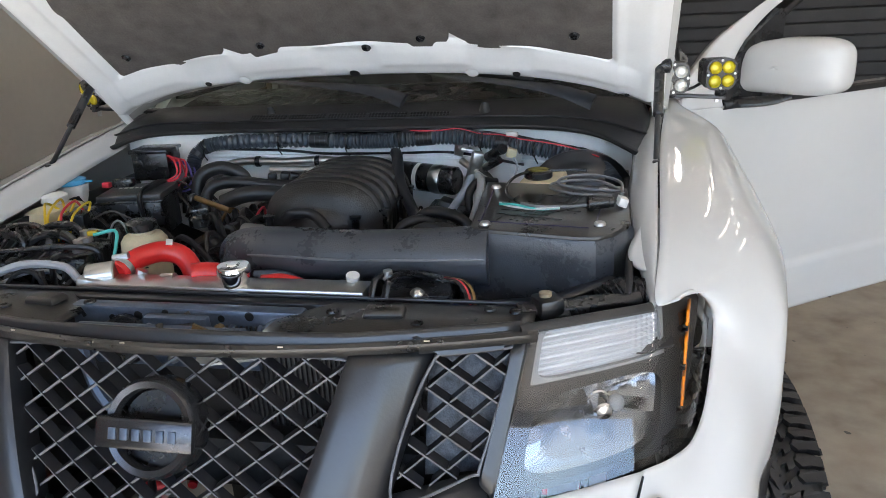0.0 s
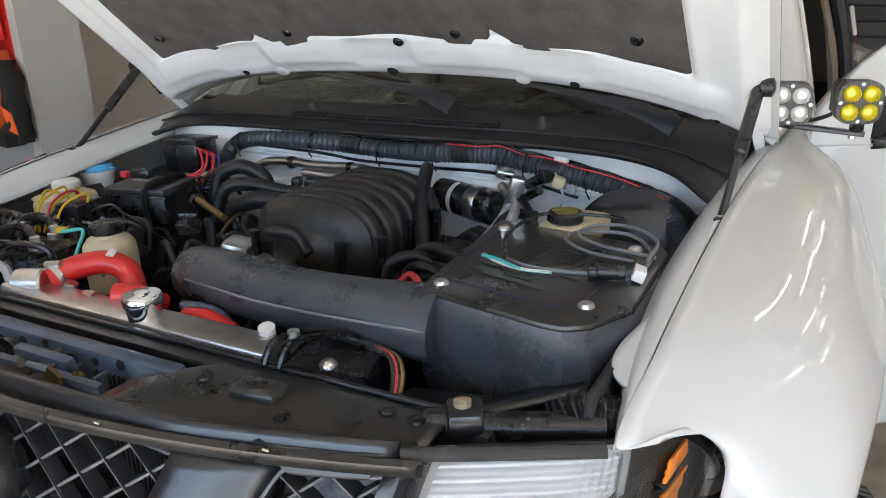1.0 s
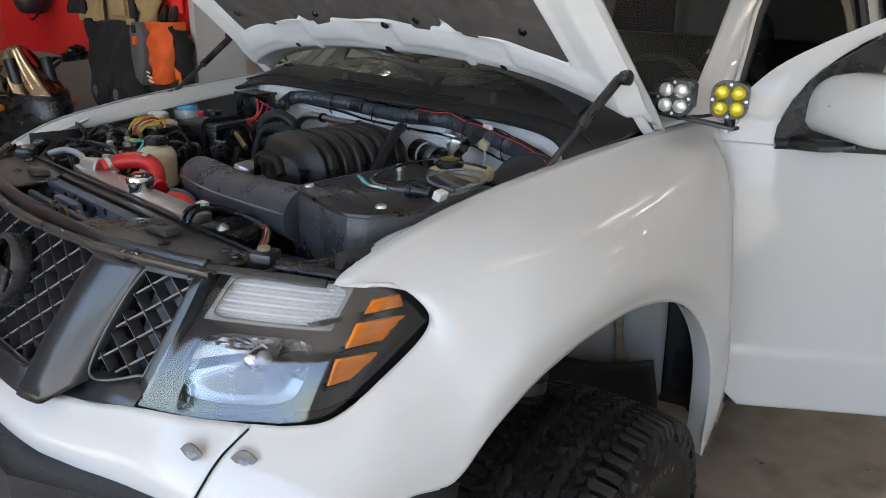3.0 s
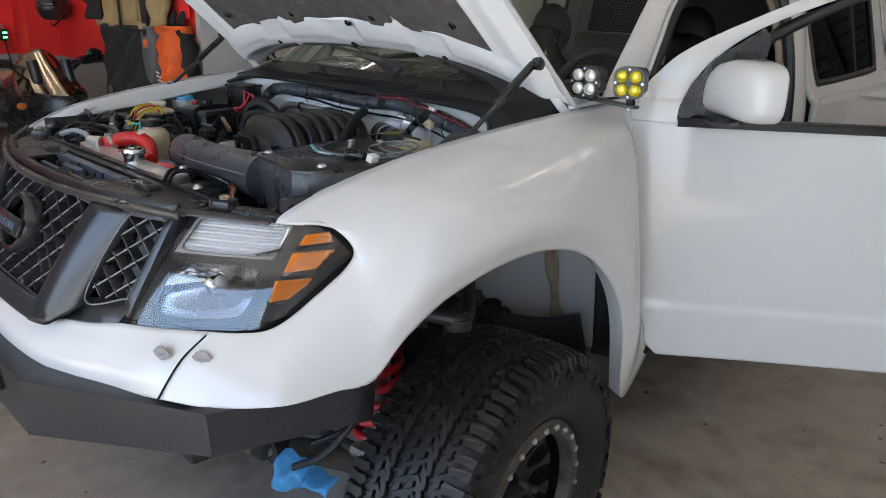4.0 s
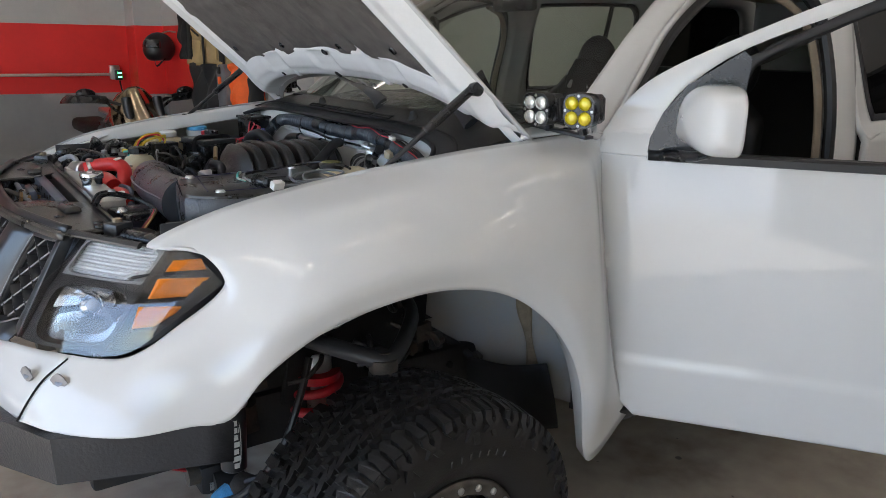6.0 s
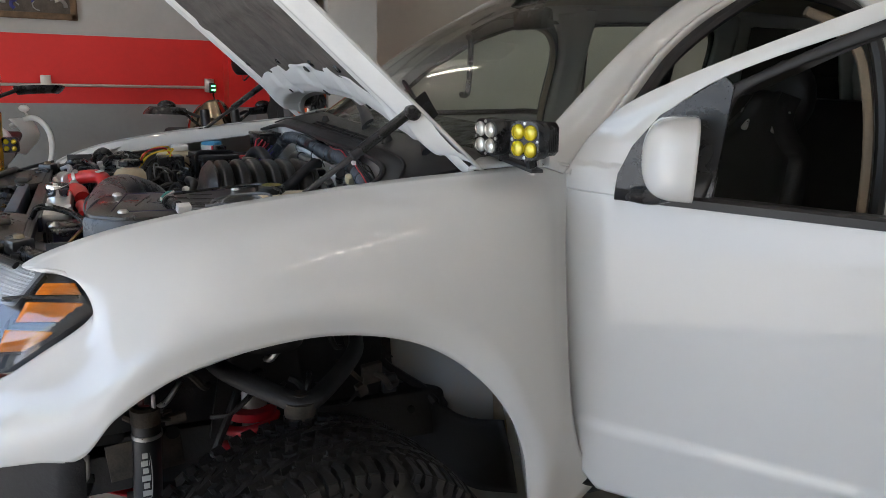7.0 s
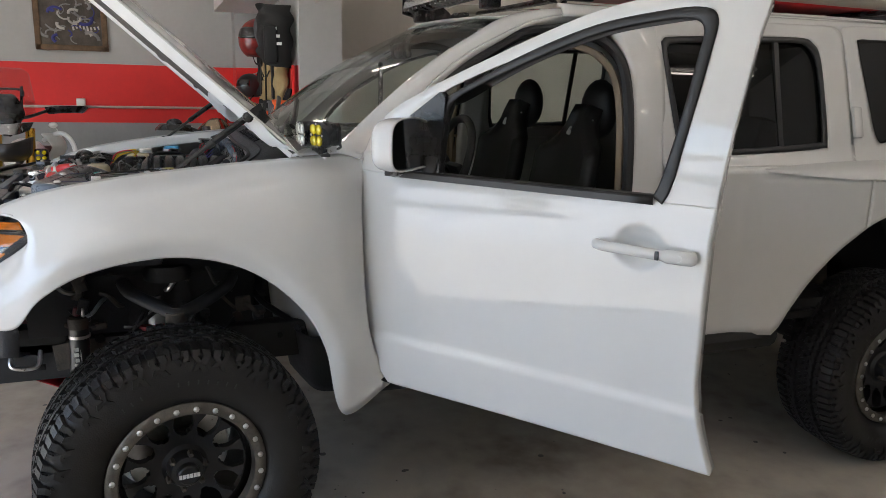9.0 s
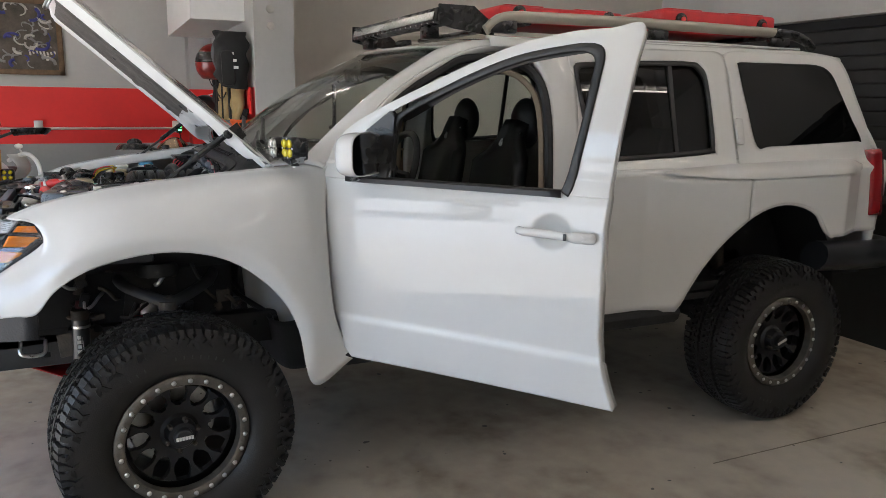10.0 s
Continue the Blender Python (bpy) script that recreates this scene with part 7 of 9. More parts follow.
part("label", lathe([(.0364, 0), (.0364, .012)], (.146, .272, 1.183), (.16, -.055, -.005), 24, caps=False), WHITEPLASTIC, can)
part("band", lathe([(.0368, 0), (.038, .002), (.038, .030), (.0368, .032)], (.190, .257, 1.182), (.16, -.055, -.005), 24, caps=False), STEEL, can)
part("valve", rod((.285, .215, 1.160), (.305, .205, 1.225), .016, .013, 12), ALU, can, "small alloy valve with fittings")
part("valve_arm", rod((.270, .225, 1.235), (.345, .175, 1.195), .009, seg=10), ALU, can)
part("valve_plug", rod((.335, .185, 1.225), (.375, .165, 1.250), .010, seg=10), PLASTIC, can)
part("valve_tab", box((.262, .245, 1.262), (.026, .006, .040), (0, 10, -18), bevel=.004), STEEL, can)
part("pale_hose", tube([(.318, -.01, 1.10), (.335, .06, 1.16), (.335, .13, 1.200), (.318, .19, 1.205)], .0105, 10, 26), GREYWIRE, can)
part("gauge", lathe([(.018, 0), (.020, .002), (.020, .010), (.017, .012), (0, .012)], (.375, .045, 1.200), (0, -.2, 1), 20), ALU, can)
part("wire_clip", box((.405, .262, 1.232), (.020, .008, .022), (0, 8, 0), bevel=.002), WHITEPLASTIC, car)
part("brake_booster", lathe([(.03, -.075), (.09, -.068), (.118, -.045), (.128, -.012), (.134, -.006), (.134, .004), (.126, .008), (.118, .03), (.11, .035)], (.560, .205, 1.130), (0, 1, 0), 40), SATIN, car, "black brake booster")
mc = part("brake_reservoir", box((.490, .030, 1.228), (.085, .125, .035), (0, 0, -6), bevel=.010), CREAM, car, "cream brake fluid reservoir")
part("reservoir_cap", lathe([(.027, 0), (.030, .003), (.030, .014), (.026, .018), (0, .018)], (.482, .002, 1.246), (0, 0, 1), 24), PLASTIC, mc)
part("cap_label", lathe([(.001, .0005), (.022, .0005), (.022, 0)], (.482, .002, 1.2645), (0, 0, 1), 24), material("yellow_cap_print", (.20, .17, .02), .5, var=.4, scale=60), mc)
part("master_cylinder", rod((.50, -.06, 1.165), (.545, .14, 1.150), .022, seg=16), ALU, mc)
for k in range(3):
    part("brake_pipe", tube([(.52 + .02 * k, -.03, 1.16), (.575 + .02 * k, -.01, 1.205), (.620 + .015 * k, .04, 1.19), (.645 + .008 * k, .10, 1.12)], .0035, 7, 24), STEEL if k else PLASTIC, mc)

# loose cables lying on the air box
DARKCABLE = material("dark_grey_cable", (.17, .175, .185), .42, var=.1)
coil = thing("cable", (.55, -.15, 1.244), "grey two-core cable with black plug on the air box lid", "cable")
for k, pts in enumerate(([(.470, -.210, 1.249), (.505, -.225, 1.248), (.56, -.228, 1.249), (.600, -.226, 1.252)], [(.470, -.210, 1.249), (.435, -.14, 1.250), (.430, -.065, 1.255), (.46, -.015, 1.262), (.54, .005, 1.262), (.585, .000, 1.262)],
                         [(.635, -.215, 1.252), (.655, -.17, 1.250), (.645, -.10, 1.250), (.60, -.045, 1.252), (.53, -.05, 1.250), (.515, -.09, 1.249), (.56, -.135, 1.249), (.635, -.155, 1.250)],
                         [(.655, -.165, 1.256), (.650, -.08, 1.258), (.60, -.025, 1.258), (.545, -.03, 1.256), (.53, -.075, 1.253), (.58, -.115, 1.253), (.66, -.135, 1.253)])):
    part("lead", tube(pts, .0029 if k != 1 else .0030, 8, 60), DARKCABLE if k != 1 else PLASTIC, coil)
for dz in (0, .004):
    part("core_wire", tube([(.430, -.205 - dz, 1.248), (.46, -.222, 1.2465 + dz), (.50, -.236, 1.2465), (.545, -.236, 1.248)], .0026, 7, 26), TEALWIRE if dz else WHITEPLASTIC, coil)
part("plug", rod((.598, -.226, 1.255), (.640, -.214, 1.255), .0125, .010, 14, chamfer=.002), PLASTIC, coil)
part("plug_collar", lathe([(.010, 0), (.0145, .002), (.0145, .012), (.010, .014)], (.592, -.228, 1.255), (1, .25, 0), 16), PLASTIC, coil)
part("tag", box((.655, -.206, 1.253), (.016, .026, .016), (0, 20, 12), bevel=.001), WHITEPLASTIC, coil)

# small hoses, wires and plugs that fill the gaps round the engine
def clutter(lo, hi, count, seed, thick=(.0025, .007)):
    rng = random.Random(seed)
    lo, hi = V(lo), V(hi)
    pick = lambda: V([a + (b - a) * rng.random() for a, b in zip(lo, hi)])
    for k in range(count):
        a, b = pick(), pick()
        a.z, b.z = lo.z - .02, lo.z - .01
        m1, m2 = a.lerp(b, .3) + V((rng.uniform(-.03, .03), rng.uniform(-.03, .03), 0)), a.lerp(b, .7) + V((rng.uniform(-.03, .03), rng.uniform(-.03, .03), 0))
        m1.z, m2.z = rng.uniform(lo.z, hi.z), rng.uniform(lo.z, hi.z)
        roll = rng.random()
        mat = RUBBER if roll < .45 else GRIME if roll < .8 else TAPE if roll < .9 else rng.choice((BRONZE, GREYWIRE, REDWIRE, DIRTYSTEEL))
        part("engine_hose" if mat in (RUBBER, GRIME) else "wire", tube([a, m1, m2, b], rng.uniform(*thick) * (1 if mat in (RUBBER, GRIME) else .5), 7, 22), mat, car)
        if k % 3 == 0:
            part("plug", box(m1, (rng.uniform(.012, .026), rng.uniform(.012, .02), rng.uniform(.010, .018)), (rng.uniform(-20, 20), rng.uniform(-20, 20), rng.uniform(0, 180)), bevel=.002), GRIME if k % 2 else DIRTYSTEEL, car)


clutter((-.64, -.26, 1.13), (-.34, -.06, 1.195), 30, 1)
clutter((-.64, .06, 1.14), (-.38, .22, 1.215), 16, 2)
clutter((-.02, -.42, 1.06), (.36, -.37, 1.105), 30, 3, (.004, .010))
clutter((.16, -.26, 1.07), (.37, .18, 1.155), 34, 4, (.003, .010))
clutter((-.34, -.22, 1.06), (-.12, .20, 1.165), 30, 5, (.003, .010))
clutter((-.66, -.46, 1.12), (-.34, -.34, 1.19), 18, 6)
clutter((.38, -.02, 1.08), (.66, .18, 1.19), 20, 7, (.003, .008))

for s in (1, -1):
    part("brake_line", tube([(s * .545, -.10, .80), (s * .575, -.14, .72), (s * .590, -.20, .60), (s * .56, -.28, .50), (s * .50, -.34, .455)], .0095, 9, 36), RUBBER, car, "black rubber brake hose")

# pipe along the firewall, fittings and small hoses behind the manifold
pipe = part("refrigerant_pipe", tube([(-.42, .250, 1.185), (-.385, .258, 1.218), (-.33, .262, 1.229), (-.22, .262, 1.227), (-.115, .262, 1.231), (-.06, .262, 1.222), (-.03, .255, 1.18)], .0105, 12, 50), ALU, car, "bare alloy pipe along the firewall")
for x in (-.30, -.13):
    part("pipe_clip", lathe([(.0115, 0), (.0145, .002), (.0145, .012), (.0115, .014)], (x, .262, 1.2285), (1, 0, 0), 14, caps=False), PLASTIC, pipe)
fit = part("alloy_fitting", box((.310, .205, 1.232), (.030, .026, .060), (8, 14, 25), bevel=.006), ALU, car, "cast alloy valve block with bolts and hoses")
part("clamp_plate", box((.286, .212, 1.266), (.034, .030, .006), (0, 10, 25), bevel=.002), STEEL, fit)
part("bolt", lathe([(.010, 0), (.010, .006), (.006, .009), (0, .009)], (.284, .206, 1.269), (0, -.2, 1), 6), STEEL, fit)
part("bolt", lathe([(.008, 0), (.008, .005), (.004, .007), (0, .007)], (.322, .192, 1.205), (.2, -1, .3), 6), STEEL, fit)
part("plug", rod((.335, .205, 1.245), (.375, .195, 1.268), .011, seg=12, chamfer=.002), PLASTIC, fit)
part("plug", rod((.372, .196, 1.266), (.382, .193, 1.272), .013, seg=12, chamfer=.002), TAPE, fit)
part("hose", tube([(.302, .200, 1.205), (.285, .180, 1.17), (.255, .165, 1.13), (.22, .15, 1.08)], .010, 10, 24), GREYWIRE, fit)
part("hose", tube([(.322, .200, 1.215), (.350, .180, 1.190), (.372, .165, 1.150)], .012, 10, 20), RUBBER, fit)
cp = part("wire_connector", box((.397, .212, 1.256), (.024, .016, .022), (10, 20, 10), bevel=.003), CREAM, car, "pale wire connector hanging off the loom")
part("lead", tube([(.392, .215, 1.264), (.380, .225, 1.280), (.360, .235, 1.285)], .0028, 6, 14), GREYWIRE, cp)
part("lead", tube([(.402, .208, 1.246), (.412, .20, 1.225), (.405, .19, 1.205)], .0028, 6, 14), GREYWIRE, cp)
# wires and small hoses low in front of the manifold
rng = random.Random(12)
for k in range(9):
    x0, y0 = -.10 + .045 * k, -.095 - .012 * (k % 3)
    part("small_hose", tube([(x0, y0, 1.03), (x0 + .03, y0 - .035, 1.065 + rng.uniform(-.01, .015)), (x0 + .08, y0 - .03, 1.06), (x0 + .12, y0 + .01, 1.02)], rng.choice((.003, .005, .007)), 8, 26), rng.choice((RUBBER, PLASTIC, PLASTIC, TAPE)), car)
for x, y, z in ((.00, -.15, 1.045), (.11, -.165, 1.035), (.20, -.14, 1.045), (.27, -.18, 1.03)):
    part("small_connector", box((x, y, z), (.028, .018, .016), (12, 8, 40 * x * 10), bevel=.003), DULL, car)
    part("small_bolt", lathe([(.007, 0), (.007, .004), (0, .005)], (x + .03, y + .01, z + .006), (0, 0, 1), 6), STEEL, car)

# ---- chassis and suspension seen in the arches ----
ARMBLACK = material("worn_black_arm", (.026, .026, .027), .40, var=.35, scale=20, bump=.2)
for s in (1, -1):
    part("frame_rail", box((s * .46, .35, .640), (.075, 1.9, .135), bevel=.012), CHASSIS, car, "black chassis rail")
    part("frame_horn", box((s * .46, -.50, .700), (.075, .32, .10), (4, 0, 0), bevel=.01), CHASSIS, car)
    part("shock_tower", prism([(-.10, 0), (.13, 0), (.10, .24), (-.06, .26)], .02, plane_pose((s * .50, -.06, .68), (0, 1, 0), (0, 0, 1))), CHASSIS, car)
    part("tower_cap", lathe([(.02, 0), (.075, 0), (.08, -.03), (.075, -.05)], (s * .53, -.02, .955), (0, 0, 1), 24), CHASSIS, car)
    arm = part("upper_arm", tube([(s * .48, -.17, .900), (s * .60, -.135, .880), (s * .72, -.03, .850), (s * .745, .0, .845), (s * .72, .05, .850), (s * .60, .16, .880), (s * .48, .20, .900)], .021, 10, 50, flat=.8), ARMBLACK, car, "tubular dark grey upper control arm")
    part("ball_joint", lathe([(.022, -.05), (.034, -.03), (.034, .012), (.020, .016), (.018, .028), (0, .030)], (s * .735, .0, .835), (0, 0, 1), 18), DIRTYSTEEL, arm)
    part("arm_bushing", rod((s * .48, -.20, .900), (s * .48, -.14, .900), .028, seg=16), CHASSIS, arm)
    part("arm_bushing", rod((s * .48, .17, .900), (s * .48, .23, .900), .028, seg=16), CHASSIS, arm)
    lo = part("lower_arm", tube([(s * .30, -.245, .385), (s * .52, -.10, .36), (s * .74, .0, .325), (s * .52, .10, .36), (s * .30, .24, .385)], .035, 10, 40, flat=.8), DIRTYSTEEL, car, "grey steel lower control arm")
    for y in (-.245, .24):
        part("pivot_bolt", rod((s * .30, y - .05, .385), (s * .30, y + .05, .385), .016, seg=8), STEEL, lo)
        part("pivot_bush", rod((s * .30, y - .04, .385), (s * .30, y + .04, .385), .040, seg=20), CHASSIS, lo)
    part("sway_link_bolt", rod((s * .28, -.345, .415), (s * .28, -.30, .415), .026, seg=10), DIRTYSTEEL, lo)
    part("knuckle", tube([(s * .735, 0, .82), (s * .70, .02, .62), (s * .72, .0, .44), (s * .74, 0, .32)], .036, 12, 24), CHASSIS, car, "black steering knuckle")
    part("hub_carrier", lathe([(.08, -.08), (.10, -.02), (.09, .04), (.06, .06)], (s * .76, 0, .43), (s, 0, 0), 24), DIRTYSTEEL, car)
    co = part("coilover", rod((s * .505, -.065, .40), (s * .500, -.060, .72), .034, seg=18), STEEL, car, "coil-over damper with red spring")
    turns = 6.5
    part("spring", tube([(s * .505 + .058 * math.cos(2 * math.pi * t), -.065 + .058 * math.sin(2 * math.pi * t), .42 + .048 * t) for t in np.linspace(0, turns, 66)], .0125, 10, 260), REDSPRING, co, "red coil spring")
    part("spring_collar", lathe([(.036, 0), (.060, .002), (.060, .022), (.036, .024)], (s * .502, -.062, .722), (0, 0, 1), 24), REDSPRING, co)
    part("damper_head", lathe([(.034, -.02), (.036, 0), (.036, .040), (.030, .048), (0, .048)], (s * .50, -.058, .745), (0, 0, 1), 24), ALU, co, "bare alloy damper head")
    part("hose_fitting", tube([(s * .50, -.062, .792), (s * .505, -.085, .800), (s * .51, -.105, .785), (s * .51, -.108, .73)], .008, 8, 20), STEEL, co)
    part("hose", tube([(s * .51, -.108, .745), (s * .52, -.112, .62), (s * .50, -.15, .50), (s * .44, -.24, .45)], .010, 8, 30), RUBBER, co)
    rx, ry = .552, -.296
    res = part("damper_reservoir", rod((s * rx, ry - .006, .570), (s * rx, ry, .765), .0305, seg=24, chamfer=.003), SATIN, car, "black remote reservoir with white print")
    part("reservoir_cap", lathe([(.0312, 0), (.0325, .002), (.0325, .036), (.026, .042), (0, .042)], (s * rx, ry, .762), (0, 0, 1), 24), DIRTYSTEEL, res)
    part("cap_knob", lathe([(.014, 0), (.017, .012), (.012, .030), (0, .030)], (s * rx, ry, .802), (0, 0, 1), 14), material("dark_red_knob", (.10, .008, .012), .4), res)
    part("clamp_arm", rod((s * .47, ry + .01, .735), (s * rx, ry, .735), .009, seg=8), STEEL, res)
    part("clamp_band", lathe([(.0313, 0), (.033, .001), (.033, .010), (.0313, .011)], (s * rx, ry, .730), (0, 0, 1), 24, caps=False), STEEL, res)
    for k in range(7):
        part("plain_mark", box((s * (rx + .0300), ry - .008, .590 + .018 * k), (.002, .018 if k % 2 else .012, .013), (0, 0, 6)), WHITEPLASTIC, res)
    part("print_ring", tube([(s * (rx + .0285), ry + .010 * math.cos(t) - .006, .655 + .075 * math.sin(t)) for t in np.linspace(-1.5, 1.6, 9)], .0016, 6, 30), WHITEPLASTIC, res)
    for y, z in ((-.36, .655), (-.24, .665), (-.42, .62)):
        part("frame_hole", box((s * .4985, y, z), (.003, .022, .020), bevel=.001), HOLE, car)
    part("frame_patch", box((s * .4995, -.30, .655), (.004, .16, .09), (6, 0, 0), bevel=.002), DIRTYSTEEL, car)
    part("tow_loop", tube([(s * .50, -.50, .69), (s * .53, -.50, .64), (s * .53, -.43, .635), (s * .50, -.42, .68)], .007, 8, 26), STEEL, car)
    rng_arch = random.Random(21)
    for k in range(26):
        y0, z0 = rng_arch.uniform(-.30, .30), rng_arch.uniform(.74, 1.02)
        dy, dz = rng_arch.uniform(-.10, .10), rng_arch.uniform(-.07, .07)
        x0 = rng_arch.uniform(.515, .56)
        part("arch_line", tube([(s * x0, y0, z0), (s * (x0 + .012), y0 + dy * .4, z0 + dz * .2), (s * (x0 + .006), y0 + dy * .8, z0 + dz), (s * (x0 - .02), y0 + dy, z0 + dz * 1.2)], rng_arch.uniform(.003, .009), 7, 16), (DIRTYSTEEL, ARMBLACK, GRIME, STEEL, ARMBLACK, DIRTYSTEEL)[k % 6], car)
        if k % 2:
            part("arch_bracket", box((s * x0, y0, z0), (.02, rng_arch.uniform(.025, .06), rng_arch.uniform(.02, .06)), (rng_arch.uniform(-25, 25), 0, rng_arch.uniform(-15, 15)), bevel=.004), (DIRTYSTEEL, ARMBLACK)[k % 4 // 2], car)
    # inner fender behind the tyre: dusty pale panel, sealer seam, black liner
    W0 = [(.40, .31, 1.10), (.40, .32, .90), (.40, .34, .70), (.40, .38, .58)]
    W1 = [(.50, .405, 1.10), (.50, .41, .90), (.50, .44, .72), (.50, .47, .58)]
    W2 = [(.62, .500, 1.08), (.62, .50, .90), (.63, .535, .72), (.63, .56, .56)]
    part("inner_fender", loft([W0, W1, W2], 14, 14, flip=s), INNER_WHITE, car, "dusty pale blue inner body panel", solid=.006)
    part("body_mount", loft([[(.30, .395, .655), (.50, .412, .675), (.66, .432, .700), (.77, .475, .735)], [(.30, .40, .57), (.50, .425, .58), (.66, .45, .60), (.78, .50, .63)], [(.30, .42, .47), (.50, .44, .48), (.66, .46, .50), (.78, .52, .54)]], 18, 10, flip=s), CHASSIS, car, "black body mount behind the tyre", solid=.006)
    part("sealer_seam", tube([(s * .625, .49, 1.08), (s * .63, .492, .93), (s * .64, .515, .78), (s * .645, .55, .62), (s * .64, .56, .52)], lambda f: .016 + .006 * math.sin(f * 20), 8, 40, flat=.5), RUST, car, "lumpy tan seam sealer")
    part("fender_liner", loft([[(.72, .575, 1.06), (.735, .585, .85), (.74, .60, .56)], [(.77, .60, 1.06), (.79, .61, .85), (.81, .62, .56)], [(.815, .57, 1.06), (.835, .575, .85), (.855, .60, .56)]], 12, 10, flip=s), CHASSIS, car, "black fender liner", solid=.006)
    part("blue_panel", loft([[(.625, .50, 1.07), (.64, .515, .85), (.65, .56, .58)], [(.72, .57, 1.07), (.74, .58, .85), (.745, .595, .58)]], 8, 6, flip=s), INNER_WHITE, car, solid=.004)
    part("upper_liner", grid([[(s * x, y, z) for y in np.linspace(-.45, .5, 6)] for x, z in ((.50, 1.02), (.66, 1.10), (.70, 1.16))]), CHASSIS, car, solid=.006)
    hs = part("chassis_harness", tube([(s * .42, .24, .86), (s * .44, .29, .78), (s * .455, .345, .735), (s * .475, .395, .70), (s * .52, .425, .665), (s * .58, .465, .635)], .012, 8, 36), TAPE, car, "taped harness on the inner panel")
    part("harness_clip", box((s * .462, .400, .665), (.012, .008, .030), (0, 12, 0), bevel=.002), WHITEPLASTIC, hs)
    part("harness_clip", box((s * .458, .396, .628), (.012, .010, .024), (0, -20, 0), bevel=.002), CREAM, hs)
    part("connector", box((s * .53, .428, .678), (.030, .016, .022), (0, 14, 0), bevel=.003), DULL, hs)
    part("brake_hose", tube([(s * .42, .19, 1.0), (s * .44, .20, .96), (s * .42, .21, .92), (s * .43, .22, .86)], .005, 8, 26), STEEL, car)
    part("bracket", box((s * .43, .24, .86), (.05, .06, .05), (0, 0, 15), bevel=.008), DIRTYSTEEL, car)
    part("bracket", box((s * .42, .14, .88), (.04, .05, .10), (0, 0, 5), bevel=.008), CHASSIS, car)
    part("tie_rod", rod((s * .35, -.13, .40), (s * .70, -.12, .42), .016, seg=12), DIRTYSTEEL, car)
    part("tie_sleeve", rod((s * .48, -.125, .408), (s * .56, -.122, .412), .022, seg=8), STEEL, car)
    part("frame_bolt", rod((s * .50, -.24, .705), (s * .508, -.24, .705), .016, seg=12), HOLE, car)
    part("frame_bolt", rod((s * .497, .35, .66), (s * .505, .35, .66), .010, seg=12), HOLE, car)
    part("rear_spring_hanger", box((s * .50, 2.85, .75), (.08, 1.4, .12), bevel=.01), CHASSIS, car)
    part("rear_damper", rod((s * .62, 2.78, .55), (s * .60, 2.72, 1.02), .035, seg=16), DIRTYSTEEL, car, "grey rear damper")
    part("rear_damper_cap", lathe([(.03, 0), (.05, .01), (.05, .03), (.02, .04)], (s * .60, 2.72, 1.0), (0, 0, 1), 16), CHASSIS, car)
part("front_cross_member", box((0, -.27, .40), (.62, .10, .09), bevel=.02), CHASSIS, car)
part("skid_plate", grid([[(x, -.80 + .55 * f, .66 - .27 * f) for x in np.linspace(-.28, .28, 6)] for f in np.linspace(0, 1, 6)]), REDSPRING, car, "dull red skid plate", solid=.006)
part("rear_axle", rod((-.75, 2.85, .43), (.75, 2.85, .43), .05, seg=18), CHASSIS, car)
part("differential", ball((0, 2.85, .43), .15, squash=(1, .9, 1)), CHASSIS, car)
part("engine_sump", box((0, .1, .62), (.40, .8, .34), bevel=.05), CHASSIS, car)
part("gearbox", tube([(0, .4, .62), (0, 1.0, .60), (0, 1.8, .58)], lambda f: .16 - .06 * f, 14, 20), CHASSIS, car)
part("floor_pan", box((0, 1.9, .655), (1.64, 2.6, .03)), CHASSIS, car)

# ---- auxiliary pods on the cowl corners ----
def pod(s, x, y, z, lens, yaw, label):
    face = V((math.sin(radians(yaw)) * s, -math.cos(radians(yaw)), -.05)).normalized()
    up = V((0, 0, 1))
    side = up.cross(face).normalized()
    up = face.cross(side).normalized()
    m = Matrix((side, up, face)).transposed().to_4x4()
    m.translation = V((x * s, y, z))
    oct_ = [(.0385 * math.copysign(abs(math.cos(a)) ** .55, math.cos(a)), .0385 * math.copysign(abs(math.sin(a)) ** .55, math.sin(a))) for a in np.linspace(0, 2 * math.pi, 32, endpoint=False)]
    p = part("light_pod", prism(oct_, -.030, m, bevel=0), PLASTIC, car, label)
    for k in range(6):
        part("cooling_fin", prism([(-.033, -.024), (-.024, -.033), (.024, -.033), (.033, -.024), (.033, .024), (.024, .033), (-.024, .033), (-.033, .024)], -.004, m @ Matrix.Translation((0, 0, -.033 - .0055 * k))), PLASTIC, p)
    part("fin_core", prism([(-.024, -.024), (.024, -.024), (.024, .024), (-.024, .024)], -.036, m @ Matrix.Translation((0, 0, -.03))), PLASTIC, p)
    for i in (-1, 1):
        for j in (-1, 1):
            c = m @ V((.0165 * i, .0165 * j, .001))
            part("lens_cup", lathe([(.0138, .002), (.0145, .004), (.0156, .002), (.0156, -.002)], c, face, 20, caps=False), lens, p)
            part("lens", lathe([(.0140, .001), (.011, .0040), (.0055, .0058), (0, .006)], c, face, 20), lens, p)
    for i, j in ((0, 1), (0, -1), (1, 0), (-1, 0)):
        part("screw", lathe([(.0036, 0), (.0032, .0015), (0, .002)], m @ V((.0335 * i, .0335 * j, 0)), face, 10), STEEL, p)
    return p


CLEARPOD = material("clear_pod_lens", (.74, .74, .70), .14, metal=.55, coat=1.0, var=.25, scale=90)
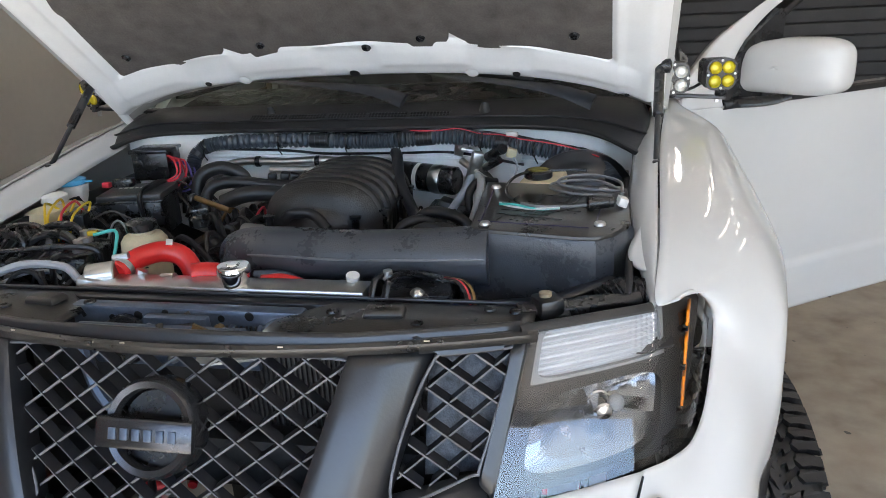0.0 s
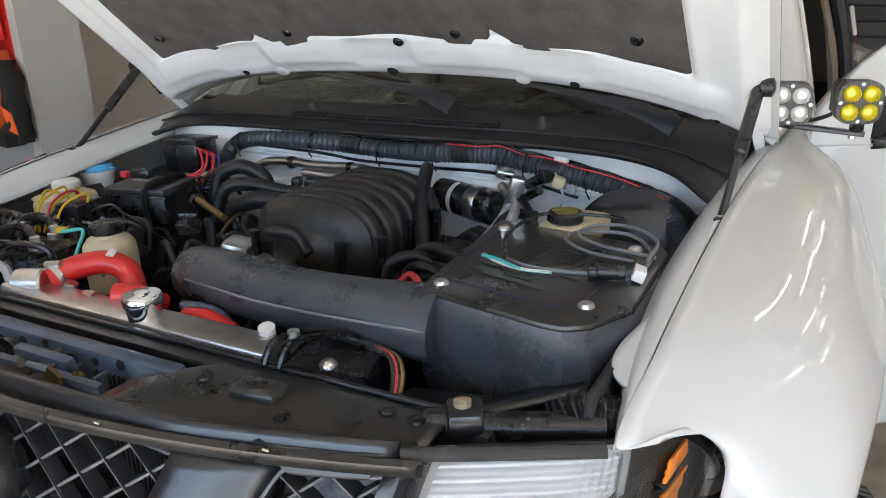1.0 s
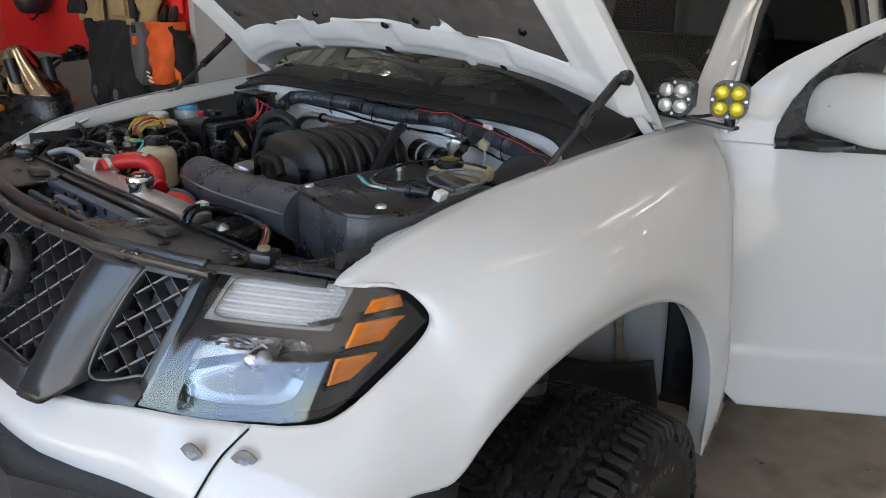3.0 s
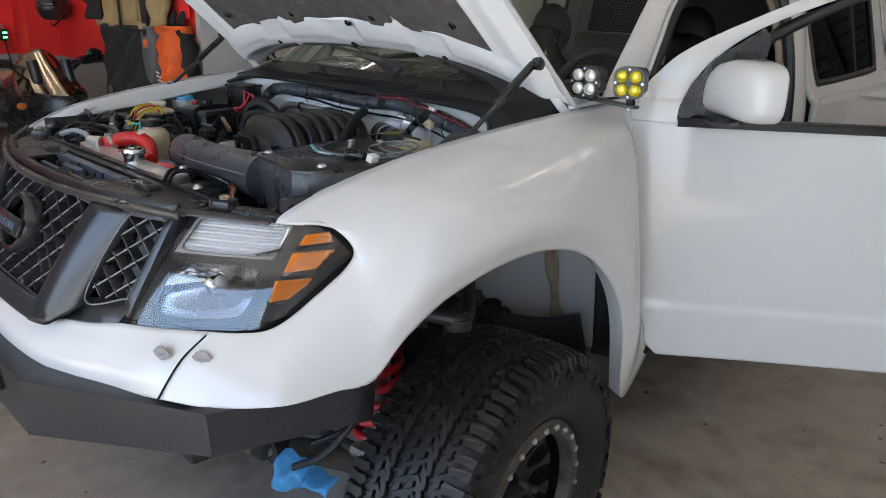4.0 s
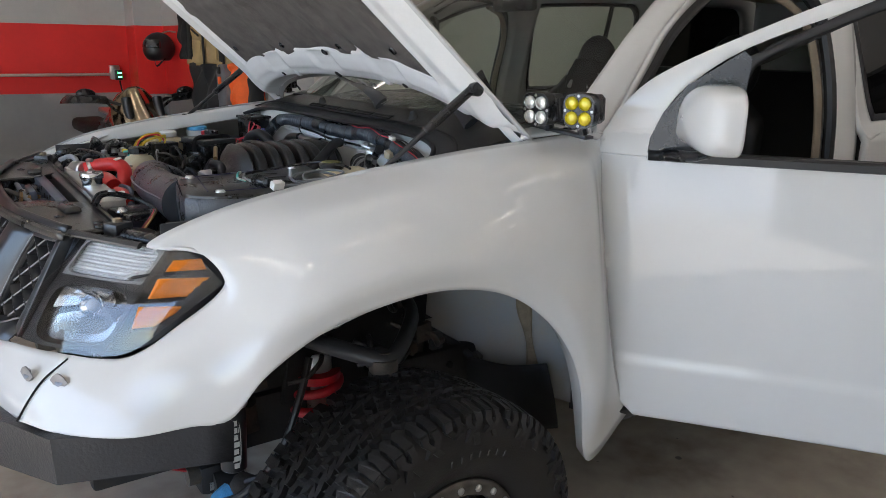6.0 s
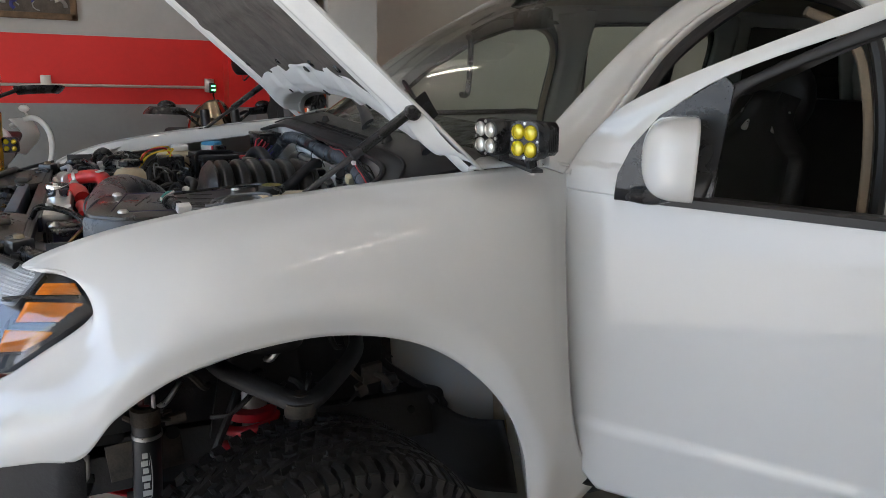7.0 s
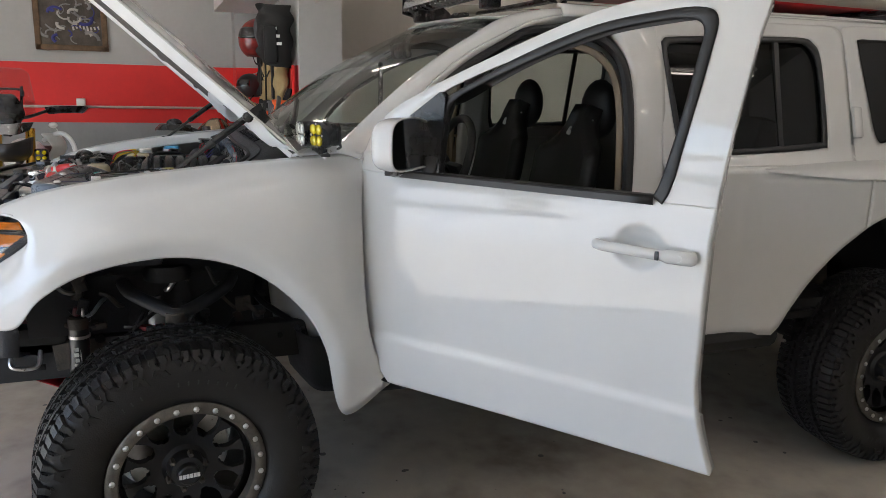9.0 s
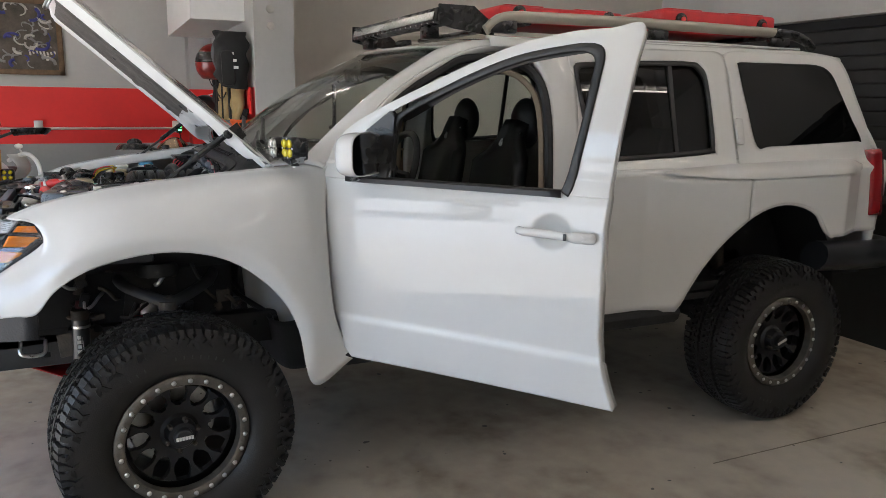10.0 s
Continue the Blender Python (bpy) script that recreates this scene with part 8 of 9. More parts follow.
for s in (1, -1):
    pod(s, .890, .415, 1.402, YELLOWLENS, 17, "square pod light with four yellow lenses")
    pod(s, .777, .388, 1.398, CLEARPOD, 9, "square pod light with four clear lenses")
    br = part("pod_bracket", box((s * .80, .440, 1.350), (.21, .028, .008), (0, 4, 0), bevel=.002), SATIN, car, "black bracket carrying two pod lights")
    for x in (.777, .890):
        part("pod_stem", rod((s * x, .435, 1.350), (s * x, .430, 1.368), .012, seg=8), PLASTIC, br)
    part("bracket_nut", rod((s * .885, .440, 1.333), (s * .885, .440, 1.350), .007, seg=6), STEEL, br)
    part("bracket_tab", box((s * .895, .46, 1.375), (.004, .03, .05), (0, 0, 15), bevel=.002), STEEL, br)
    part("pod_cable", tube([(s * .87, .48, 1.39), (s * .83, .50, 1.36), (s * .76, .47, 1.345), (s * .70, .42, 1.33)], .004, 8, 24), PLASTIC, br)

# ---- roof load ----
bar = part("light_bar", box((0, 1.165, 1.925), (1.14, .070, .062), (-12, 0, 0), bevel=.008), PLASTIC, car, "long black light bar on the roof")
part("lens_strip", box((0, 1.127, 1.928), (1.08, .004, .034), (-12, 0, 0), bevel=.001), CLEARPOD, bar, "pale lens strip")
for k in range(18):
    part("bezel_screw", lathe([(.004, 0), (.003, .002), (0, .002)], (-.54 + .0635 * k, 1.1275, 1.901), (0, -1, -.2), 8), STEEL, bar)
for k in range(12):
    part("cooling_fin", box((-.5 + .09 * k, 1.205, 1.935), (.004, .03, .05), (-12, 0, 0)), PLASTIC, bar)
for s in (1, -1):
    part("end_bracket", prism([(0, -.035), (.06, -.05), (.26, -.075), (.25, -.02), (.16, .045), (.0, .045)], .012, plane_pose((s * .585, 1.13, 1.925), (0, 1, 0), (0, 0, 1))), PLASTIC, bar)
    part("bar_foot", box((s * .40, 1.17, 1.868), (.09, .06, .055), bevel=.01), PLASTIC, bar)
    rail = part("roof_rail", tube([(s * .605, 1.34, 1.872), (s * .605, 1.42, 1.925), (s * .605, 1.6, 1.938), (s * .605, 2.2, 1.945), (s * .605, 3.02, 1.942)], .027, 12, 50, flat=.75), RAILGREY, car, "beige-grey roof rail with black end")
    part("rail_end", tube([(s * .605, 3.01, 1.940), (s * .605, 3.14, 1.936), (s * .605, 3.24, 1.912), (s * .605, 3.30, 1.872)], lambda f: .028 - .004 * f, 12, 24, flat=.75), PLASTIC, rail)
    for y in (1.42, 2.25, 3.05):
        part("rail_foot", box((s * .605, y, 1.892), (.035, .14, .055), bevel=.01), PLASTIC, rail)
    part("drip_strip", tube([(s * .655, 1.25, 1.820), (s * .655, 2.2, 1.862), (s * .655, 3.15, 1.862)], .006, 8, 30), PAINT, car)


def fuel_pack(x, y, z, L, W, H, label):
    ob = thing("fuel_container", (x, y, z), label, "fuel container", "red fuel packs on the roof")
    b = box((x, y, z + H / 2), (W, L, H), bevel=.022, seg=3)
    body = part("body", b, REDCASE, ob)
    for k in (-1, 1):
        part("rib", box((x, y + k * L * .28, z + H + .004), (W * .8, L * .30, .010), bevel=.005), REDCASE, ob)
    for k in (-.36, .36):
        part("mount_knob", lathe([(.030, 0), (.034, .004), (.034, .012), (.022, .016), (.020, .022), (0, .022)], (x + W / 2 - .004, y + k * L, z + H * .55), (1, 0, 0), 24), PLASTIC, ob, "round black mounting knob")
        part("knob_centre", lathe([(.014, 0), (.014, .006), (0, .007)], (x + W / 2 + .018, y + k * L, z + H * .55), (1, 0, 0), 16), REDCASE, ob)
    part("side_groove", box((x + W / 2, y, z + H * .30), (.008, L * .5, .012), bevel=.003), REDCASE, ob)
    return ob


for y in (1.55, 2.30, 3.0):
    part("roof_cross_bar", box((0, y, 1.915), (1.20, .05, .022), bevel=.008), PLASTIC, car, "black roof cross bar")
fuel_pack(.27, 1.82, 1.927, .68, .42, .075, "flat red plastic fuel container on the roof rack")
fuel_pack(.27, 2.78, 1.927, .76, .42, .115, "thick red plastic fuel container on the roof rack")

# ---- along the walls ----
pic = thing("picture", (X_L, -.74, 1.775), "dark framed artwork with pale swirls on the wall", "picture")
part("canvas", box((X_L + .012, -.735, 2.12), (.014, .52, .63)), material("dark_canvas", (.085, .070, .055), .7, var=.5, scale=9), pic)
FRAMEWOOD = material("rough_dark_wood", (.14, .085, .045), .7, var=.4, scale=14, bump=.5)
for y, z, sy, sz in ((-.735, 1.795, .60, .05), (-.735, 2.445, .60, .05), (-1.012, 2.12, .05, .70), (-.458, 2.12, .05, .70)):
    part("frame_bar", box((X_L + .022, y, z), (.03, sy, sz), bevel=.006), FRAMEWOOD, pic)
GREYART, BLUEART, PALEART = material("grey_brush", (.25, .24, .23), .7, var=.4), material("blue_brush", (.05, .05, .22), .7, var=.4), material("pale_brush", (.5, .47, .42), .7, var=.3)
rngp = random.Random(8)
for k in range(44):
    y, z = rngp.uniform(-.94, -.54), rngp.uniform(1.86, 2.38)
    a, r = rngp.uniform(0, 6.28), rngp.uniform(.02, .10)
    pts = [(X_L + .021, y + r * math.cos(a + t) * (1 - .1 * t), z + r * math.sin(a + t) * .7) for t in (0, .6, 1.2, 1.8, 2.4)]
    part("brush_stroke", tube(pts, rngp.uniform(.004, .016), 6, 16, flat=1.0), (GREYART, PALEART, GREYART, BLUEART)[k % 4], pic)
for k in range(8):
    part("plain_mark", box((X_L + .022, -.72 + .030 * k, 1.975 + .006 * math.sin(k)), (.003, .016, .05 if k in (0, 4) else .028), (10, 0, 0)), PALEART, pic)

CONDUIT = material("galvanised_conduit", (.52, .50, .46), .38, metal=.8, var=.1)
cd = thing("conduit", (X_L + .03, -.6, 1.265), "thin galvanised conduit with two outlet boxes on the red stripe", "conduit")
part("pipe", rod((X_L + .03, -3.2, 1.262), (X_L + .03, .52, 1.268), .012, seg=12), CONDUIT, cd)
for y in (-.70, .555):
    b = part("outlet_box", box((X_L + .03, y, 1.285), (.055, .075, .115), bevel=.006), CONDUIT if y < 0 else ALU, cd)
part("charger", box((X_L + .075, .575, 1.265), (.05, .055, .085), bevel=.008), PLASTIC, cd, "black plug-in charger with green lamps")
for z in (1.283, 1.25):
    part("lamp", box((X_L + .1015, .58, z), (.003, .032, .014), bevel=.001), glowing("green_pilot", (.05, 1.0, .15), 1.6), cd)
part("cord", tube([(X_L + .075, .58, 1.22), (X_L + .06, .60, 1.10), (X_L + .05, .62, .9), (X_L + .08, .60, .6), (X_L + .10, .5, .1)], .006, 8, 40), PLASTIC, cd)


def helmet(c, r, shell, face, label, fwd):
    ob = thing("helmet", (c[0], c[1], c[2] - r), label, "helmet", "helmets on the wall")
    f = V(fwd).normalized()
    side = V((0, 0, 1)).cross(f).normalized()
    rows = []
    for v in np.linspace(0.02, 1.0, 20):
        th = v * math.pi * .80
        row = []
        for a in np.linspace(0, 2 * math.pi, 36, endpoint=False):
            d = f * math.cos(a) * 1.14 + side * math.sin(a) * .92
            jaw = 1.0 + .10 * max(0, math.cos(a)) * max(0, v - .55) * 2
            p = V(c) + d * r * math.sin(th) * jaw + V((0, 0, 1)) * r * math.cos(th) * 1.08
            row.append(p)
        rows.append(row)
    part("shell", grid(rows, close_v=True), shell, ob, angle=70, solid=.008)
    vis = []
    for v in np.linspace(.40, .62, 8):
        th = v * math.pi * .80
        vis.append([V(c) + (f * math.cos(a) * 1.16 + side * math.sin(a) * .935) * r * math.sin(th) * 1.015 + V((0, 0, 1)) * r * math.cos(th) * 1.08 for a in np.linspace(-1.25, 1.25, 20)])
    part("visor", grid(vis), face, ob, "dark glossy visor", solid=.003)
    part("chin_strap", tube([V(c) + side * r * .7 + V((0, 0, -r * .7)), V(c) + V((0, 0, -r * 1.25)) + f * .03, V(c) - side * r * .7 + V((0, 0, -r * .7))], .007, 8, 20, flat=.4), PLASTIC, ob)
    part("hook", tube([(c[0], c[1], c[2] + r * .9), (c[0], Y_STUB - .06, c[2] + r * 1.15), (c[0], Y_STUB, c[2] + r * 1.1)], .006, 8, 16), STEEL, ob)
    return ob


MATBLACK = material("matt_black_shell", (.02, .02, .021), .38, var=.2, coat=.2)
VISOR = material("dark_visor", (.01, .01, .012), .08, coat=1.0)
REDGFX = material("red_black_graphic", (.55, .03, .02), .3, coat=.8, var=.3, scale=16, tint=(.10, .01, .01))
helmet((-4.07, .765, 1.49), .108, MATBLACK, VISOR, "matt black open-face helmet on the wall", (.3, -1, 0))
helmet((-3.10, .745, 1.86), .150, REDGFX, VISOR, "red and black full-face helmet on the wall", (.6, -1, 0))


def drape(name, outline_l, outline_r, depth, mat, parent, y, folds=9, amp=.02, label=""):
    """A hanging garment: left and right edges from top to bottom, bulged and folded."""
    n = 26
    L, R = spline([(a, b, 0) for a, b in outline_l], n), spline([(a, b, 0) for a, b in outline_r], n)
    front, back = [], []
    for i in range(n):
        fr, bk = [], []
        for j, f in enumerate(np.linspace(0, 1, 22)):
            x = L[i].x + (R[i].x - L[i].x) * f
            z = L[i].y + (R[i].y - L[i].y) * f
            b = depth * (1 - (2 * f - 1) ** 4) ** .5
            w = amp * math.sin(f * folds + i * .25) * math.sin(i * .3 + f * 3) + amp * .6 * math.sin(i * .8 + f * 5)
            fr.append((x, y - b - w, z))
            bk.append((x, y + .01, z))
        front.append(fr)
        back.append(bk)
    bm = grid(front)
    return part(name, bm, mat, parent, label, angle=70, solid=.012)


SAND = material("sand_textile", (.40, .29, .13), .85, var=.18, scale=10, bump=.4, bump_scale=240)
BLACKTEX = material("black_textile", (.015, .0145, .014), .8, var=.3, scale=12, bump=.4, bump_scale=240)
ORANGETEX = material("orange_textile", (.78, .12, .015), .7, var=.14, scale=10, bump=.3, bump_scale=200)
GREYTEX = material("grey_textile", (.10, .10, .105), .7, var=.2)
YJ = Y_STUB - .03
jk = thing("jacket", (-2.96, YJ, 1.37), "sand and black motorcycle jacket hanging on the wall", "jacket")
drape("torso", [(-3.32, 2.00), (-3.38, 1.80), (-3.36, 1.60), (-3.36, 1.385)], [(-2.58, 2.00), (-2.52, 1.80), (-2.56, 1.60), (-2.56, 1.39)], .09, SAND, jk, YJ, label="sand coloured torso")
drape("sleeve", [(-3.36, 1.95), (-3.56, 1.74), (-3.58, 1.56), (-3.50, 1.42)], [(-3.26, 1.94), (-3.36, 1.74), (-3.40, 1.56), (-3.38, 1.42)], .07, BLACKTEX, jk, YJ - .02)
drape("sleeve", [(-2.66, 1.94), (-2.60, 1.72), (-2.60, 1.52), (-2.62, 1.32)], [(-2.52, 1.95), (-2.42, 1.70), (-2.44, 1.50), (-2.48, 1.30)], .07, SAND, jk, YJ - .02)
for x in (-3.27, -2.63):
    part("panel", box((x, YJ - .098, 1.62), (.075, .015, .46), (0, 4 if x < -3 else -4, 0), bevel=.006), BLACKTEX, jk)
    part("cuff_tab", box((x - .01, YJ - .105, 1.405), (.10, .012, .035), bevel=.004), SAND, jk)
for x, sg_ in ((-3.12, 1), (-2.80, -1)):
    part("pocket_flap", box((x, YJ - .100, 1.625), (.17, .010, .045), (0, 8 * sg_, 0), bevel=.004), SAND, jk)
    part("pocket_zip", box((x, YJ - .107, 1.60), (.16, .008, .012), (0, 16 * sg_, 0), bevel=.003), BLACKTEX, jk)
    part("lower_pocket", box((x, YJ - .098, 1.49), (.17, .014, .12), bevel=.008), SAND, jk)
part("front_zip", box((-2.96, YJ - .104, 1.68), (.022, .012, .58), bevel=.004), BLACKTEX, jk)
part("hem", box((-2.96, YJ - .070, 1.385), (.72, .05, .022), bevel=.006), BLACKTEX, jk)
part("collar", tube([(-3.10, YJ - .06, 2.01), (-2.96, YJ - .11, 2.02), (-2.82, YJ - .06, 2.01)], .035, 10, 20), BLACKTEX, jk)
tr = thing("trousers", (-3.08, YJ, .60), "black motorcycle trousers hanging under the jacket", "trousers")
drape("leg", [(-3.27, 1.40), (-3.31, 1.18), (-3.27, .95), (-3.21, .62)], [(-2.99, 1.40), (-3.01, 1.18), (-3.01, .95), (-3.01, .62)], .11, BLACKTEX, tr, YJ, 7)
drape("leg", [(-2.99, 1.40), (-2.98, 1.18), (-2.96, .95), (-2.95, .62)], [(-2.69, 1.40), (-2.71, 1.18), (-2.71, .95), (-2.77, .62)], .11, BLACKTEX, tr, YJ, 7)
for x in (-3.13, -2.85):
    part("knee_pad", ball((x, YJ - .10, .98), .085, squash=(1, .45, 1.0), seg=18), BLACKTEX, tr)
    part("knee_cup", lathe([(.030, 0), (.034, .006), (.020, .012), (0, .013)], (x, YJ - .136, .99), (0, -1, 0), 16), GREYTEX, tr)
for k in range(6):
    part("plain_mark", box((-3.27 + .010 * k, YJ - .095, 1.36 - .036 * k), (.018, .006, .042), (0, 14, 0)), WHITEPLASTIC, tr)
vp = thing("backpack", (-2.42, YJ, 1.06), "orange and black hydration backpack on a hook", "backpack")
drape("orange_front", [(-2.46, 1.41), (-2.48, 1.32), (-2.46, 1.20), (-2.44, 1.09)], [(-2.25, 1.42), (-2.22, 1.32), (-2.23, 1.20), (-2.29, 1.10)], .13, ORANGETEX, vp, YJ, 13, .016, "orange cloth front")
part("hard_shell", prism([(-.05, -.05), (-.075, .06), (-.075, .20), (-.045, .245), (.035, .245), (.06, .20), (.055, .02), (.0, -.085)], .07, plane_pose((-2.495, YJ - .085, 1.165), (1, .10, 0), (0, 0, 1)), bevel=.016), GREYTEX, vp, "grey angular hard shell")
part("shell_slot", box((-2.500, YJ - .160, 1.375), (.030, .012, .040), (0, 0, 5), bevel=.004), BLACKTEX, vp)
part("badge_patch", box((-2.502, YJ - .158, 1.315), (.042, .008, .045), (0, 0, 5), bevel=.003), ORANGETEX, vp)
drape("mesh_side", [(-2.27, 1.40), (-2.24, 1.32), (-2.24, 1.20), (-2.32, 1.08)], [(-2.21, 1.38), (-2.18, 1.30), (-2.17, 1.16), (-2.17, 1.04)], .08, BLACKTEX, vp, YJ, 5, .010)
part("orange_flash", prism([(0, 0), (.045, -.03), (.06, -.12), (.02, -.10)], .006, plane_pose((-2.225, YJ - .088, 1.20), (1, .25, 0), (0, 0, 1))), ORANGETEX, vp)
part("base", box((-2.33, YJ - .07, 1.07), (.28, .11, .06), (0, 6, 0), bevel=.02), BLACKTEX, vp)
for k in range(3):
    part("plain_mark", box((-2.42 + .012 * k, YJ - .138, 1.155 - .022 * k), (.055 if k else .035, .004, .009), (0, 8, 0)), WHITEPLASTIC, vp)
for x in (-2.42, -2.32):
    part("loop", tube([(x, YJ - .05, 1.41), (x + .025, YJ - .02, 1.49), (x + .06, YJ - .05, 1.42)], .013, 8, 16), BLACKTEX, vp)
bp = thing("backpack", (-2.50, Y_STUB - .1, 1.66), "large black rucksack hanging high on the wall", "backpack")
drape("body", [(-2.64, 2.08), (-2.72, 2.00), (-2.74, 1.86), (-2.68, 1.78)], [(-2.32, 2.06), (-2.27, 1.95), (-2.28, 1.80), (-2.30, 1.64)], .19, BLACKTEX, bp, YJ - .012, 6, .014)
part("pocket", box((-2.36, YJ - .13, 1.80), (.16, .10, .26), (0, 6, -20), bevel=.03), BLACKTEX, bp)
part("strap", tube([(-2.62, YJ - .15, 2.08), (-2.58, YJ - .215, 1.92), (-2.60, YJ - .17, 1.76)], .02, 8, 24, flat=.4), GREYTEX, bp)
for k in range(3):
    part("plain_mark", box((-2.275, YJ - .12 + .012 * k, 1.90 - .05 * k), (.003, .035 if k else .02, .02), (0, 0, -20), bevel=.001), WHITEPLASTIC, bp)
sg = single("red_tag", box((-2.30, YJ - .006, 1.56), (.11, .012, .20), bevel=.006), WALLRED, "small red hang tag on the wall end", "tag")
for z in (2.10, 2.22):
    single("bolt_cap", lathe([(.03, 0), (.028, .008), (0, .012)], (X_STUB + .03, 1.02, z), (1, 0, 0), 12), CONDUIT, "round metal bolt cap on the wall end", "bolt cap", "bolt caps on the wall end")


# ---- motorcycles ----
def motorcycle(at, yaw, label, tall):
    ob = thing("motorcycle", at, label, "motorcycle")
    M = pose(*at, 0, 0, yaw)  # the nose towards local +x
    P = lambda x, y, z: M @ V((x, y, z))
    T = lambda pts: [P(*p) for p in pts]
    gold = material("gold_fork", (.62, .36, .05), .25, metal=1.0, var=.1)
    white = MATTWHITE
    axis = M.to_3x3() @ V((0, 1, 0))
    for x in (.78, -.72):
        w = part("wheel", lathe([(.245, -.05), (.29, -.06), (.325, -.035), (.332, 0), (.325, .035), (.29, .06), (.245, .05), (.24, 0)], P(x, 0, .332), axis, 44, caps=False), TYRE, ob)
        part("rim", lathe([(.245, -.04), (.235, -.03), (.235, .03), (.245, .04)], P(x, 0, .332), axis, 40, caps=False), SATIN, w)
        for k in range(10):
            a = 2 * math.pi * k / 10
            part("spoke", rod(P(x, .0, .332), P(x + .235 * math.cos(a), 0, .332 + .235 * math.sin(a)), .006, seg=6), STEEL, w)
        part("brake_disc", lathe([(.08, 0), (.14, 0), (.14, .005), (.08, .005)], P(x, .07, .332), axis, 30), STEEL, w)
    for y in (-.105, .105):
        f = part("fork_leg", rod(P(.74, y, .34), P(.60, y, .80), .026, seg=14), SATIN, ob)
        part("fork_tube", rod(P(.62, y, .70), P(.46, y, 1.16), .032, seg=16), gold if tall else SATIN, ob, "gold fork tube" if tall else "")
    part("front_fender", tube(T([(.42, 0, .66), (.62, 0, .73), (.84, 0, .72), (1.02, 0, .66)]), .075, 10, 24, flat=.35), PLASTIC, ob)
    bz = 1.29 if tall else 1.10
    hb = bz - .05 if tall else bz
    part("handlebar", tube(T([(.30, -.42, hb + .06), (.36, -.26, hb + .06), (.42, -.08, hb), (.42, .08, hb), (.36, .26, hb + .06), (.30, .42, hb + .06)]), .012, 10, 40), SATIN, ob)
    for y in (-1, 1):
        part("grip", rod(P(.335, .30 * y, hb + .06), P(.29, .43 * y, hb + .06), .018, seg=12), RUBBER, ob)
        part("hand_guard", tube(T([(.30, .45 * y, hb + .05), (.42, .43 * y, hb + .06), (.47, .32 * y, hb + .06), (.44, .22 * y, hb + .05)]), .035, 8, 24, flat=.3), PLASTIC, ob)
        part("lever", rod(P(.38, .20 * y, hb + .06), P(.40, .36 * y, hb + .055), .006, seg=8), ALU, ob)
        part("turn_signal", ball(tuple(P(.50, (.26 if tall else .22) * y, bz - (.10 if tall else .20))), .03, squash=(1, 1, .7), seg=12), AMBER if not tall else WHITEPLASTIC, ob)
    if tall:
        rows = []
        for v in np.linspace(0, 1, 12):
            w = .165 - .05 * v if v < .80 else .125 * (1 - ((v - .80) / .2) ** 2 * .45)
            rows.append([P(.62 - .16 * v - .5 * (u * w) ** 2 * 6, u * w, bz + .05 + .24 * v) for u in np.linspace(-1, 1, 14)])
        part("wind_screen", grid(rows), clear("smoked_screen", (.90, .86, .84), .02), ob, "clear smoked wind screen", angle=70, solid=.004)
        part("dash", loft([[tuple(p) for p in T([(.57, -.085, bz + .05), (.60, -.05, bz + .11), (.605, 0, bz + .115), (.60, .05, bz + .11), (.57, .085, bz + .05)])], [tuple(p) for p in T([(.59, -.105, bz - .02), (.63, -.05, bz + .01), (.64, 0, bz + .01), (.63, .05, bz + .01), (.59, .105, bz - .02)])], [tuple(p) for p in T([(.62, -.08, bz - .08), (.68, -.04, bz - .08), (.69, 0, bz - .08), (.68, .04, bz - .08), (.62, .08, bz - .08)])]], 18, 10), PLASTIC, ob, "black dash shroud", solid=.01)
        part("dash_screen", box(P(.60, 0, bz + .05), (.012, .11, .07), (0, -25, yaw), bevel=.004), GRIME, ob)
        for y in (-1, 1):
            part("wind_wing", prism([(0, 0), (.07, .03), (.06, .11), (.01, .13)], .004, M @ plane_pose((.57, .10 * y, bz - .05), (-.4, .9 * y, 0), (0, 0, 1))), clear("clear_wing", (.9, .9, .9), .02), ob)
            part("stay", rod(P(.58, .085 * y, bz + .02), P(.55, .09 * y, bz + .17), .010, seg=8), PLASTIC, ob)
        part("screen_bracket", tube(T([(.56, -.10, bz + .10), (.55, -.08, bz + .145), (.55, .08, bz + .145), (.56, .10, bz + .10)]), .008, 8, 24), PLASTIC, ob)
        head = part("head_lamp", loft([[tuple(p) for p in T([(.60, -.155, bz - .075), (.69, -.08, bz - .075), (.71, 0, bz - .09), (.69, .08, bz - .075), (.60, .155, bz - .075)])], [tuple(p) for p in T([(.62, -.13, bz - .13), (.72, -.06, bz - .155), (.73, 0, bz - .15), (.72, .06, bz - .155), (.62, .13, bz - .13)])]], 20, 5), REFLECTOR, ob, "twin clear head lamp")
        part("lamp_cover", box(P(.655, 0, bz - .135), (.03, .06, .07), (0, 0, yaw), bevel=.012), PLASTIC, head)
        part("beak", loft([[tuple(p) for p in T([(.56, -.14, bz - .18), (.74, -.07, bz - .20), (.78, 0, bz - .21), (.74, .07, bz - .20), (.56, .14, bz - .18)])], [tuple(p) for p in T([(.54, -.12, bz - .30), (.72, -.08, bz - .29), (.80, 0, bz - .27), (.72, .08, bz - .29), (.54, .12, bz - .30)])], [tuple(p) for p in T([(.50, -.10, bz - .34), (.64, -.05, bz - .345), (.70, 0, bz - .34), (.64, .05, bz - .345), (.50, .10, bz - .34)])]], 22, 10), DULL, ob, "dark grey beak", solid=.01)
